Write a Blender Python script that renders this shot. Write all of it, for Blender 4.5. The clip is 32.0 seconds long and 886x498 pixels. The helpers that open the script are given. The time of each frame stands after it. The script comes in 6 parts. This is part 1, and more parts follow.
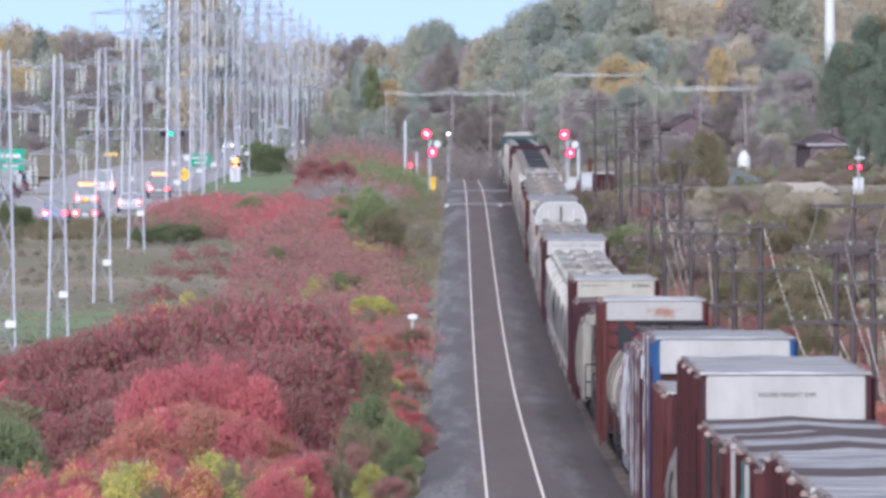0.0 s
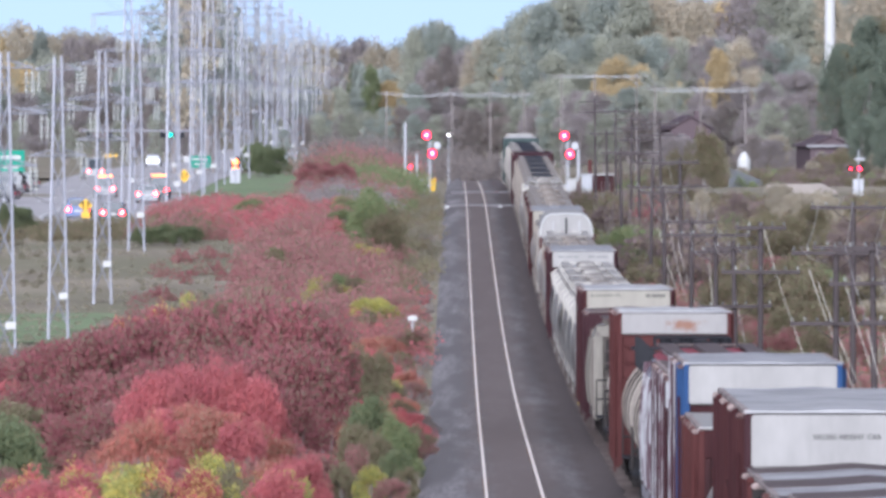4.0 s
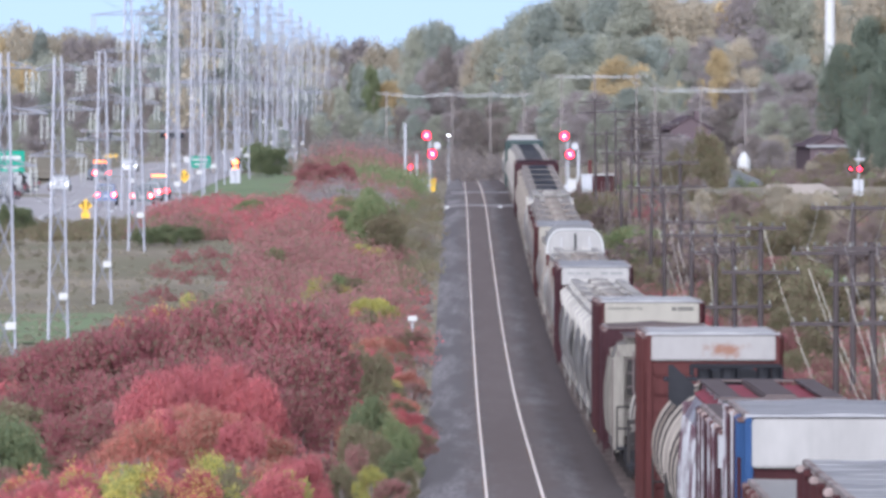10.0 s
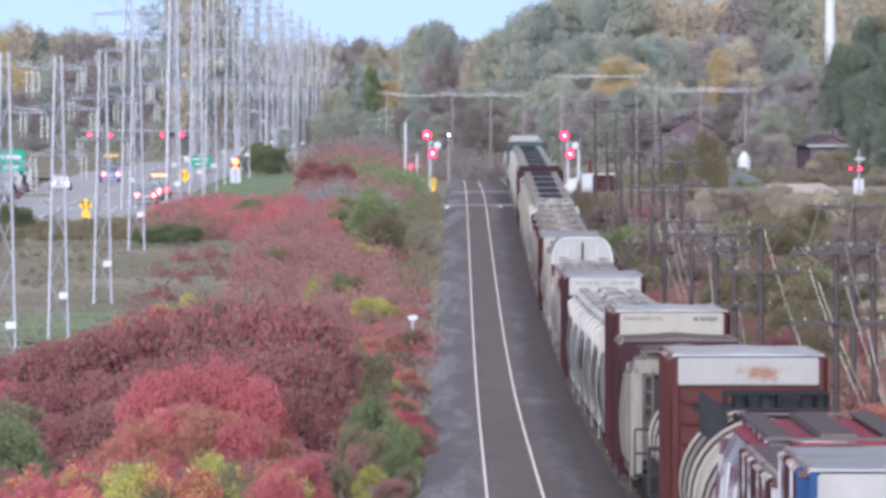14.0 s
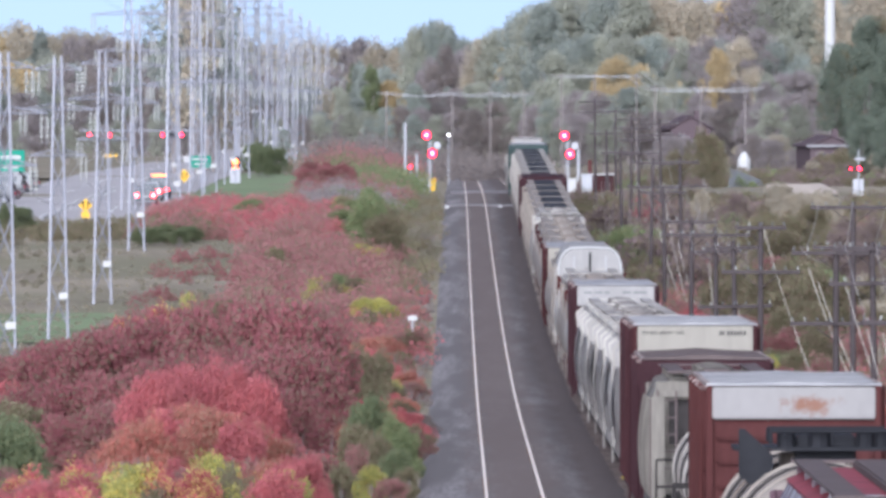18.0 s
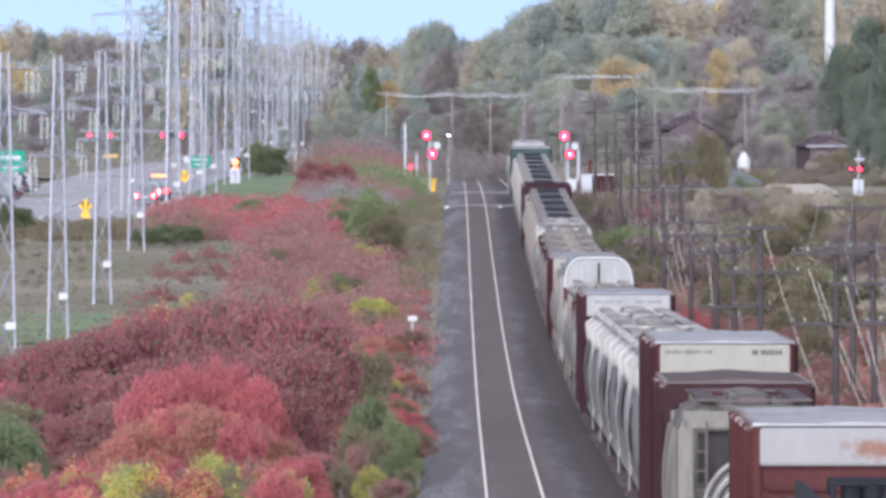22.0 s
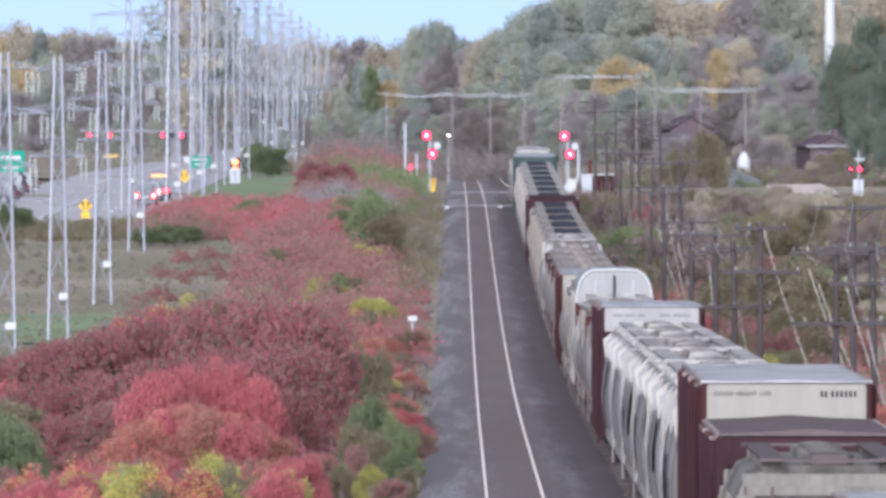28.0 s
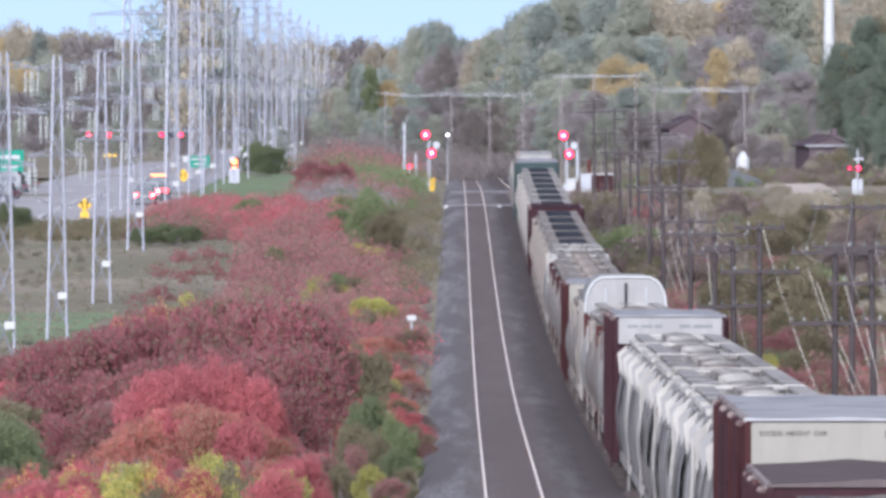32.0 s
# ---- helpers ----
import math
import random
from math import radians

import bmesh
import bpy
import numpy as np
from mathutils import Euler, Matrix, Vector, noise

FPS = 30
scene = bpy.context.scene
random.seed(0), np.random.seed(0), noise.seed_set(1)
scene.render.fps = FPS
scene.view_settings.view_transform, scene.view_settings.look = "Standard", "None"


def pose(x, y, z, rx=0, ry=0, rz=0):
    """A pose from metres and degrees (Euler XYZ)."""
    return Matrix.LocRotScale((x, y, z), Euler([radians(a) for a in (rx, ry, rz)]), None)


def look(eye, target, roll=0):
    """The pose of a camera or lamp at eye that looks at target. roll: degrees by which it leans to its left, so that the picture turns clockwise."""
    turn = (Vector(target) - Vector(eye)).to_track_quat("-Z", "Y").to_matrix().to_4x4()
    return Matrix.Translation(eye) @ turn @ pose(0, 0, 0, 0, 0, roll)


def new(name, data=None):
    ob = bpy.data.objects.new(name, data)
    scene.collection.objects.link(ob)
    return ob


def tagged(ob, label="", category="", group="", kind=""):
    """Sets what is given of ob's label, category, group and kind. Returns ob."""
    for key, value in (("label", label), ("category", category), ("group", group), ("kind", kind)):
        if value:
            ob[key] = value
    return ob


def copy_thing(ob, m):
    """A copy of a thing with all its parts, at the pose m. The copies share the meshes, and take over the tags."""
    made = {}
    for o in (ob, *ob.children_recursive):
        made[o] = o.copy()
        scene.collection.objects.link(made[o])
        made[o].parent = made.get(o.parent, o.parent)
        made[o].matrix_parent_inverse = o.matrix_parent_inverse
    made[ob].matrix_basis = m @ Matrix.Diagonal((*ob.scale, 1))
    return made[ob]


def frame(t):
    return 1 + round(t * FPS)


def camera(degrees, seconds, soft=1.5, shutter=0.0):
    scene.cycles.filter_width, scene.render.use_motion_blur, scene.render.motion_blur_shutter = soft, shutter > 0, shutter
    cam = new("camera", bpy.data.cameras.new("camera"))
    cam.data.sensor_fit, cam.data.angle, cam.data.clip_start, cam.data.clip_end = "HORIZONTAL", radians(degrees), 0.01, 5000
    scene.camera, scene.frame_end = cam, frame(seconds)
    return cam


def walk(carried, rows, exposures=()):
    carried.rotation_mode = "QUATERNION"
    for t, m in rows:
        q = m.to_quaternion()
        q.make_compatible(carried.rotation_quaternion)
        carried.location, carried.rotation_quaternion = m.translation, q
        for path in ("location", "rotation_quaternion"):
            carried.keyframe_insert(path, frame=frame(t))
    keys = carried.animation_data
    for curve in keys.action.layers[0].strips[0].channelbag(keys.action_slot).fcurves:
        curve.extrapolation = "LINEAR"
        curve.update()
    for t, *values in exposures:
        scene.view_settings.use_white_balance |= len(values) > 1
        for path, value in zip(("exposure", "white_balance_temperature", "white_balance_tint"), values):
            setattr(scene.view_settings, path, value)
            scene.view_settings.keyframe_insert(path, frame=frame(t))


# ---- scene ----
cam = camera(4.317, 32.0, soft=3.5)
EYE = (0.0, 0.0, 12.5)
ALONG = 1.6   # metres in a step of the plan, along the line


def aim(dx, dy):
    """The camera's pose, turned aside by a shake of dx, dy thousandths of a degree."""
    return pose(EYE[0], EYE[1], EYE[2], 90 - 0.8016 + dy / 1600, 0, dx / 1600)


walk(cam, [(0.0, aim(0, -13)), (0.6, aim(0, -9)), (1.0, aim(0, -5)), (1.5, aim(0, 2)), (2.5, aim(0, 1)),
           (3.0, aim(-7, -11)), (3.5, aim(0, -5)), (5.5, aim(0, 0)), (7.5, aim(0, 0)), (8.2, aim(0, -5)),
           (9.0, aim(0, 0)), (13.0, aim(0, 0)), (14.0, aim(2, -4)), (14.5, aim(5, 0)), (16.5, aim(0, 0)),
           (19.0, aim(0, -4)), (19.5, aim(-6, 0)), (20.0, aim(0, 0)), (24.0, aim(-2, -1)), (25.0, aim(-3, -3)),
           (25.5, aim(0, 0)), (27.5, aim(-6, -1)), (28.0, aim(0, 0)), (28.7, aim(5, 0)), (29.5, aim(0, 4)),
           (30.0, aim(0, 0)), (31.0, aim(-7, -4)), (32.0, aim(-7, -4))],
     exposures=((0.0, 1.78, 5480, 13), (32.0, 1.78, 5480, 13)))

# ---- world and light: an even, overcast late-afternoon sky ----
world = bpy.data.worlds.new("sky")
world.use_nodes = True
scene.world = world
wn = world.node_tree
sky = wn.nodes.new("ShaderNodeTexSky")
sky.sky_type, sky.sun_disc = "NISHITA", False
sky.sun_elevation, sky.sun_rotation = radians(19), radians(190)
sky.air_density, sky.dust_density, sky.ozone_density = 1.0, 0.1, 5.0
sky.altitude = 7000
cloud = wn.nodes.new("ShaderNodeMix")   # a thin even veil of cloud over the blue
cloud.data_type = "RGBA"
cloud.inputs[0].default_value, cloud.inputs[7].default_value = 0.6, (6.2, 5.95, 6.35, 1)
wn.links.new(sky.outputs[0], cloud.inputs[6])
wn.links.new(cloud.outputs[2], wn.nodes["Background"].inputs[0])
wn.nodes["Background"].inputs[1].default_value = 0.036
sun = new("sun", bpy.data.lights.new("sun", "SUN"))
sun.data.energy, sun.data.angle, sun.data.color = 3.35, radians(50), (1.0, 0.95, 0.9)
sun.matrix_world = look((0, 0, 0), (0.16, 0.85, -0.31))

# ---- materials ----


def mat(name, color, rough=0.8, metal=0.0, var=0.25, scale=3.0, fine=40.0, bump=0.25, stain=None, stain_at=0.6,
        streak=1.0, by_object=0.0, by_island=0.0, glow=0.0, spot=None):
    """A procedural surface: colour varied at two scales, with optional stains and relief."""
    m = bpy.data.materials.new(name)
    m.use_nodes = True
    nt = m.node_tree
    b = nt.nodes["Principled BSDF"]
    b.inputs["Roughness"].default_value, b.inputs["Metallic"].default_value = rough, metal
    b.inputs["Specular IOR Level"].default_value = 0.5 if rough < 0.5 else 0.06
    tc = nt.nodes.new("ShaderNodeTexCoord")
    mp = nt.nodes.new("ShaderNodeMapping")
    mp.inputs["Scale"].default_value = (1, 1, 1 / streak)
    nt.links.new(tc.outputs["Object"], mp.inputs[0])
    big, small = nt.nodes.new("ShaderNodeTexNoise"), nt.nodes.new("ShaderNodeTexNoise")
    for n, s in ((big, scale), (small, fine)):
        n.inputs["Scale"].default_value, n.inputs["Detail"].default_value = s, 4
        nt.links.new(mp.outputs[0], n.inputs["Vector"])
    add = nt.nodes.new("ShaderNodeMath")
    add.operation = "ADD"
    nt.links.new(big.outputs[0], add.inputs[0])
    nt.links.new(small.outputs[0], add.inputs[1])
    value = nt.nodes.new("ShaderNodeMapRange")
    value.inputs[1].default_value, value.inputs[2].default_value = 0.6, 1.4
    value.inputs[3].default_value, value.inputs[4].default_value = 1 - var, 1 + var
    nt.links.new(add.outputs[0], value.inputs[0])
    last = value.outputs[0]
    hsv = nt.nodes.new("ShaderNodeHueSaturation")
    hsv.inputs["Color"].default_value = (*color, 1)
    for amount, node, out in ((by_object, "ShaderNodeObjectInfo", "Random"), (by_island, "ShaderNodeNewGeometry", "Random Per Island")):
        if amount:
            r = nt.nodes.new(node)
            mr = nt.nodes.new("ShaderNodeMapRange")
            mr.inputs[3].default_value, mr.inputs[4].default_value = 1 - amount, 1 + amount
            nt.links.new(r.outputs[out], mr.inputs[0])
            mul = nt.nodes.new("ShaderNodeMath")
            mul.operation = "MULTIPLY"
            nt.links.new(last, mul.inputs[0])
            nt.links.new(mr.outputs[0], mul.inputs[1])
            last = mul.outputs[0]
            hue = nt.nodes.new("ShaderNodeMapRange")
            hue.inputs[3].default_value, hue.inputs[4].default_value = 0.5 - amount * 0.04, 0.5 + amount * 0.04
            nt.links.new(r.outputs[out], hue.inputs[0])
            nt.links.new(hue.outputs[0], hsv.inputs["Hue"])
    nt.links.new(last, hsv.inputs["Value"])
    col = hsv.outputs[0]
    if stain:
        st = nt.nodes.new("ShaderNodeTexNoise")
        st.inputs["Scale"].default_value, st.inputs["Detail"].default_value = scale * 0.7, 6
        nt.links.new(mp.outputs[0], st.inputs["Vector"])
        ramp = nt.nodes.new("ShaderNodeMapRange")
        ramp.inputs[1].default_value, ramp.inputs[2].default_value = stain_at - 0.06, stain_at + 0.06
        nt.links.new(st.outputs[0], ramp.inputs[0])
        mix = nt.nodes.new("ShaderNodeMix")
        mix.data_type = "RGBA"
        mix.inputs[7].default_value = (*stain, 1)
        nt.links.new(ramp.outputs[0], mix.inputs[0])
        nt.links.new(col, mix.inputs[6])
        col = mix.outputs[2]
    if spot:
        # rust bleeding out round a place (x, z, half width, half height)
        off, ln, spread, sub = (nt.nodes.new(k) for k in ("ShaderNodeMapping", "ShaderNodeVectorMath", "ShaderNodeTexNoise", "ShaderNodeMath"))
        off.inputs["Scale"].default_value = (1 / spot[2], 0, 1 / spot[3])
        off.inputs["Location"].default_value = (-spot[0] / spot[2], 0, -spot[1] / spot[3])
        nt.links.new(tc.outputs["Object"], off.inputs[0])
        ln.operation, sub.operation = "LENGTH", "MULTIPLY_ADD"
        nt.links.new(off.outputs[0], ln.inputs[0])
        spread.inputs["Scale"].default_value, spread.inputs["Detail"].default_value = 5.5, 7
        nt.links.new(tc.outputs["Object"], spread.inputs["Vector"])
        nt.links.new(ln.outputs["Value"], sub.inputs[0])
        sub.inputs[1].default_value = -0.35
        nt.links.new(spread.outputs[0], sub.inputs[2])
        ramp, mix = nt.nodes.new("ShaderNodeMapRange"), nt.nodes.new("ShaderNodeMix")
        ramp.inputs[1].default_value, ramp.inputs[2].default_value, ramp.inputs[4].default_value = 0.2, 0.48, 0.85
        nt.links.new(sub.outputs[0], ramp.inputs[0])
        mix.data_type = "RGBA"
        mix.inputs[7].default_value = (0.13, 0.06, 0.036, 1)
        nt.links.new(ramp.outputs[0], mix.inputs[0])
        nt.links.new(col, mix.inputs[6])
        col = mix.outputs[2]
    nt.links.new(col, b.inputs["Base Color"])
    if bump:
        bp = nt.nodes.new("ShaderNodeBump")
        bp.inputs["Strength"].default_value, bp.inputs["Distance"].default_value = bump, 0.02
        nt.links.new(small.outputs[0], bp.inputs["Height"])
        nt.links.new(bp.outputs[0], b.inputs["Normal"])
    if glow:
        b.inputs["Emission Color"].default_value = (*color, 1)
        b.inputs["Emission Strength"].default_value = glow
    return m


def leaf(name, color, other=None, share=0.0, island=0.15):
    """Foliage: rough, and letting part of the daylight through."""
    m = mat(name, color, rough=0.75, var=0.3, scale=0.25, fine=2.0, bump=0, by_object=0.18, by_island=island)
    nt = m.node_tree
    b, out = nt.nodes["Principled BSDF"], nt.nodes["Material Output"]
    tr, mix = nt.nodes.new("ShaderNodeBsdfTranslucent"), nt.nodes.new("ShaderNodeMixShader")
    mix.inputs[0].default_value = 0.62
    col = b.inputs["Base Color"].links[0].from_socket
    if other:
        # a share of the leaves has turned to another colour, in drifts
        geo, cloud, tc = nt.nodes.new("ShaderNodeNewGeometry"), nt.nodes.new("ShaderNodeTexNoise"), nt.nodes.new("ShaderNodeTexCoord")
        cloud.inputs["Scale"].default_value = 0.9
        nt.links.new(tc.outputs["Object"], cloud.inputs["Vector"])
        total, gate, two = nt.nodes.new("ShaderNodeMath"), nt.nodes.new("ShaderNodeMath"), nt.nodes.new("ShaderNodeMix")
        total.operation, gate.operation, two.data_type = "MULTIPLY_ADD", "LESS_THAN", "RGBA"
        nt.links.new(cloud.outputs[0], total.inputs[0])
        total.inputs[1].default_value = -0.8
        nt.links.new(geo.outputs["Random Per Island"], total.inputs[2])
        nt.links.new(total.outputs[0], gate.inputs[0])
        gate.inputs[1].default_value = share - 0.4
        nt.links.new(gate.outputs[0], two.inputs[0])
        nt.links.new(col, two.inputs[6])
        two.inputs[7].default_value = (*other, 1)
        col = two.outputs[2]
        nt.links.new(col, b.inputs["Base Color"])
    nt.links.new(col, tr.inputs["Color"])
    nt.links.new(b.outputs[0], mix.inputs[1])
    nt.links.new(tr.outputs[0], mix.inputs[2])
    nt.links.new(mix.outputs[0], out.inputs["Surface"])
    return m


M_GROUND = mat("dry_field_grass", (0.178, 0.154, 0.116), 0.95, var=0.45, scale=0.06, fine=0.9, bump=0.5, stain=(0.142, 0.132, 0.09), stain_at=0.54)
M_LAWN = mat("mown_green_grass", (0.145, 0.178, 0.1), 0.95, var=0.25, scale=0.12, fine=2.0, bump=0.4)
M_BALLAST = mat("grey_ballast", (0.142, 0.130, 0.130), 0.95, var=0.5, scale=0.8, fine=7.0, bump=0.5, stain=(0.100, 0.091, 0.090), stain_at=0.52)


def soil_and_shade_beds(m):
    """Brown brake dust and oil along each track, ragged edges, on grey stone; the train's shade is painted in too."""
    nt = m.node_tree
    b = nt.nodes["Principled BSDF"]
    clean = b.inputs["Base Color"].links[0].from_socket
    for n in nt.nodes:
        if n.bl_idname == "ShaderNodeMapping":
            n.inputs["Scale"].default_value = (1.1, 0.05, 1)   # drifts drawn out along the line
    tc, sep, wob = nt.nodes.new("ShaderNodeTexCoord"), nt.nodes.new("ShaderNodeSeparateXYZ"), nt.nodes.new("ShaderNodeTexNoise")
    nt.links.new(tc.outputs["Object"], sep.inputs[0])
    squeeze = nt.nodes.new("ShaderNodeMapping")
    squeeze.inputs["Scale"].default_value = (1.2, 0.09, 1)
    nt.links.new(tc.outputs["Object"], squeeze.inputs[0])
    nt.links.new(squeeze.outputs[0], wob.inputs["Vector"])
    wob.inputs["Scale"].default_value, wob.inputs["Detail"].default_value = 1.0, 6

    def calc(op, a, b2, c=0.0):
        n = nt.nodes.new("ShaderNodeMath")
        n.operation = op
        for k, v in enumerate((a, b2, c)):
            if isinstance(v, float):
                n.inputs[k].default_value = v
            else:
                nt.links.new(v, n.inputs[k])
        return n.outputs[0]

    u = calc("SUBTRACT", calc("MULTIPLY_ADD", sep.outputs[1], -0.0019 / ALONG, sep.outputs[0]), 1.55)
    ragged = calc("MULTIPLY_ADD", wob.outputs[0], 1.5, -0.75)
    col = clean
    # the second, darker band is oil plus the train's shade, painted on the stone
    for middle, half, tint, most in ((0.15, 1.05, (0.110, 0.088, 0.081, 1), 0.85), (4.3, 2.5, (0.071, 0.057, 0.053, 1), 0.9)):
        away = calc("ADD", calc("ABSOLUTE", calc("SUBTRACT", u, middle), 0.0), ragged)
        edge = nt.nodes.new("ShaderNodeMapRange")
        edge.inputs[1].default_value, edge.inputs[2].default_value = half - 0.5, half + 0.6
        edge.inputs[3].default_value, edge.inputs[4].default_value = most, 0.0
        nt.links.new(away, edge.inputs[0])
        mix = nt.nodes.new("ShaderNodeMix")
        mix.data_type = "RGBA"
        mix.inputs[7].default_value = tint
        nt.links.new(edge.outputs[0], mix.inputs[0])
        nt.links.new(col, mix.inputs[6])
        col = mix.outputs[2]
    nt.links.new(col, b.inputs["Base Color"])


soil_and_shade_beds(M_BALLAST)
M_TIE = mat("weathered_tie_wood", (0.09, 0.072, 0.066), 0.9, var=0.3, scale=1.0, by_object=0.25, by_island=0.25)
M_PLANK = mat("worn_crossing_timber", (0.125, 0.115, 0.118), 0.9, var=0.3, scale=1.0)
M_RAIL = mat("worn_rail_steel", (0.66, 0.58, 0.51), 0.5, 0.05, var=0.1, bump=0.05)
M_RUST = mat("rusty_rail_web", (0.11, 0.065, 0.045), 0.85, var=0.3)
M_ASPHALT = mat("grey_road_asphalt", (0.28, 0.264, 0.262), 0.85, var=0.15, scale=0.1, fine=6)
M_KERB = mat("pale_weathered_concrete", (0.36, 0.35, 0.34), 0.85, var=0.2, scale=0.4, fine=5)
M_PAINT = mat("road_marking_white", (0.7, 0.7, 0.68), 0.7, var=0.1)
M_STEEL = mat("galvanised_tower_steel", (0.205, 0.205, 0.225), 0.5, 0.25, var=0.15, scale=0.8)
M_INS = mat("pale_porcelain_insulator", (0.22, 0.22, 0.2), 0.35, var=0.1)
M_PIN = mat("dull_glass_pin", (0.085, 0.085, 0.08), 0.4, var=0.1)
M_CABLE = mat("bare_aluminium_cable", (0.34, 0.34, 0.34), 0.5, 0.2, var=0.1)
M_COPPER = mat("pale_open_wire", (0.34, 0.31, 0.27), 0.5, 0.1, var=0.15)
M_STAY = mat("pale_weathered_stay", (0.36, 0.33, 0.285), 0.6, var=0.6, scale=0.5)
M_POLE = mat("dark_creosoted_pole", (0.046, 0.038, 0.038), 0.9, var=0.3, scale=1.5, streak=6)
M_BARK = mat("grey_brown_bark", (0.16, 0.14, 0.13), 0.95, var=0.3, scale=2, streak=4)
M_WHITE = mat("white_painted_sheet", (0.29, 0.285, 0.275), 0.6, var=0.05)
M_GREY = mat("grey_painted_metal", (0.26, 0.26, 0.27), 0.6, var=0.12)
M_BLACK = mat("black_painted_steel", (0.014, 0.014, 0.016), 0.6, var=0.3)
M_DARK = mat("dark_running_gear", (0.026, 0.023, 0.022), 0.85, var=0.4, scale=2)
M_SIGNY = mat("yellow_sign_sheet", (0.42, 0.255, 0.03), 0.5, var=0.05)
M_SIGNG = mat("green_sign_sheet", (0.014, 0.15, 0.1), 0.5, var=0.05)
M_RED_ON = mat("lit_red_lens", (1.0, 0.002, 0.03), 0.4, bump=0, var=0, glow=2.2)
M_CORE = mat("lit_lens_core", (1.0, 0.5, 0.54), 0.4, bump=0, var=0, glow=3.5)
M_GREEN_ON = mat("lit_green_lens", (0.01, 0.8, 0.42), 0.4, bump=0, var=0, glow=1.2)
M_AMBER_ON = mat("lit_amber_lens", (1.0, 0.17, 0.02), 0.4, bump=0, var=0, glow=2.0)
M_TAIL = mat("lit_tail_lamp", (1.0, 0.003, 0.005), 0.4, bump=0, var=0, glow=5.0)
M_HEAD = mat("lit_white_lamp", (1.0, 0.95, 0.88), 0.4, bump=0, var=0, glow=1.5)
M_GLASS = mat("dark_car_glass", (0.03, 0.035, 0.04), 0.15, var=0.05, bump=0)
M_TYRE = mat("black_rubber", (0.025, 0.025, 0.025), 0.85, var=0.2)

M_BROWN = mat("oxide_brown_freight_paint", (0.032, 0.0118, 0.0125), 0.75, var=0.3, scale=0.9, fine=8, streak=5, stain=(0.02, 0.012, 0.013), stain_at=0.62, by_object=0.12)
M_BROWN2 = mat("bright_oxide_freight_paint", (0.048, 0.0165, 0.0155), 0.7, var=0.25, scale=0.9, fine=8, streak=5, stain=(0.03, 0.015, 0.013), stain_at=0.64)
M_MAROON = mat("dark_maroon_freight_paint", (0.029, 0.013, 0.0152), 0.75, var=0.3, scale=0.9, fine=8, streak=5)
M_BLUE = mat("blue_freight_paint", (0.018, 0.04, 0.098), 0.65, var=0.25, scale=0.8, fine=8, streak=5, stain=(0.08, 0.09, 0.11), stain_at=0.64)
M_DGREEN = mat("dark_green_freight_paint", (0.03, 0.042, 0.04), 0.7, var=0.25, scale=0.8, streak=5)
M_GREEN = mat("faded_green_freight_paint", (0.055, 0.12, 0.10), 0.7, var=0.25, scale=0.8, streak=5)
M_ENDW = mat("white_end_paint", (0.195, 0.186, 0.176), 0.65, var=0.14, scale=0.9, fine=6, streak=3, stain=(0.19, 0.186, 0.182), stain_at=0.66)
M_ENDR = mat("white_end_paint_rust_stained", (0.176, 0.166, 0.158), 0.65, var=0.08, scale=0.8, fine=6, streak=2, stain=(0.125, 0.115, 0.108), stain_at=0.66, spot=(0.3, 4.57, 0.7, 0.22))
M_ENDC = mat("cream_end_paint", (0.18, 0.166, 0.14), 0.65, var=0.1, scale=0.8, fine=6, streak=4, stain=(0.17, 0.16, 0.138), stain_at=0.66)
M_ROOF = mat("galvanised_car_roof", (0.192, 0.188, 0.192), 0.6, 0.1, var=0.15, scale=0.7, fine=4, stain=(0.14, 0.137, 0.142), stain_at=0.57)
M_ROOFL = mat("pale_weathered_car_roof", (0.24, 0.234, 0.232), 0.65, var=0.2, scale=0.7, fine=4, stain=(0.17, 0.165, 0.168), stain_at=0.56)
M_ROOFB = mat("brown_grey_car_roof", (0.078, 0.061, 0.058), 0.75, var=0.2, scale=0.7, fine=4)
M_HOP = mat("light_grey_hopper_paint", (0.218, 0.20, 0.178), 0.65, var=0.28, scale=1.0, fine=6, streak=7, stain=(0.10, 0.085, 0.077), stain_at=0.57)
M_HOPW = mat("white_hopper_paint_with_scrawls", (0.262, 0.243, 0.217), 0.6, var=0.25, scale=1.1, fine=6, streak=7, stain=(0.10, 0.088, 0.082), stain_at=0.58)
M_CREAM = mat("cream_tank_paint", (0.172, 0.15, 0.129), 0.6, var=0.2, scale=0.9, fine=6, streak=5, stain=(0.125, 0.103, 0.088), stain_at=0.58)
M_DIRTY = mat("grimy_cream_paint", (0.125, 0.113, 0.096), 0.7, var=0.3, scale=1.2, fine=8, streak=5, stain=(0.075, 0.065, 0.056), stain_at=0.57)
M_REDH = mat("faded_red_hopper_paint", (0.17, 0.036, 0.045), 0.65, var=0.25, scale=0.9, fine=6, stain=(0.12, 0.03, 0.035), stain_at=0.60)
M_GRAF = mat("silver_white_spray_paint", (0.24, 0.236, 0.242), 0.5, 0.1, var=0.2, scale=1.6, stain=(0.07, 0.042, 0.05), stain_at=0.51)
M_SILVER = mat("bright_silver_spray_paint", (0.33, 0.325, 0.33), 0.5, 0.1, var=0.3, scale=1.6, stain=(0.12, 0.1, 0.105), stain_at=0.56)
M_CAP = mat("worn_tan_paint", (0.17, 0.132, 0.122), 0.8, var=0.5, scale=2.5, fine=12, stain=(0.06, 0.03, 0.028), stain_at=0.56)
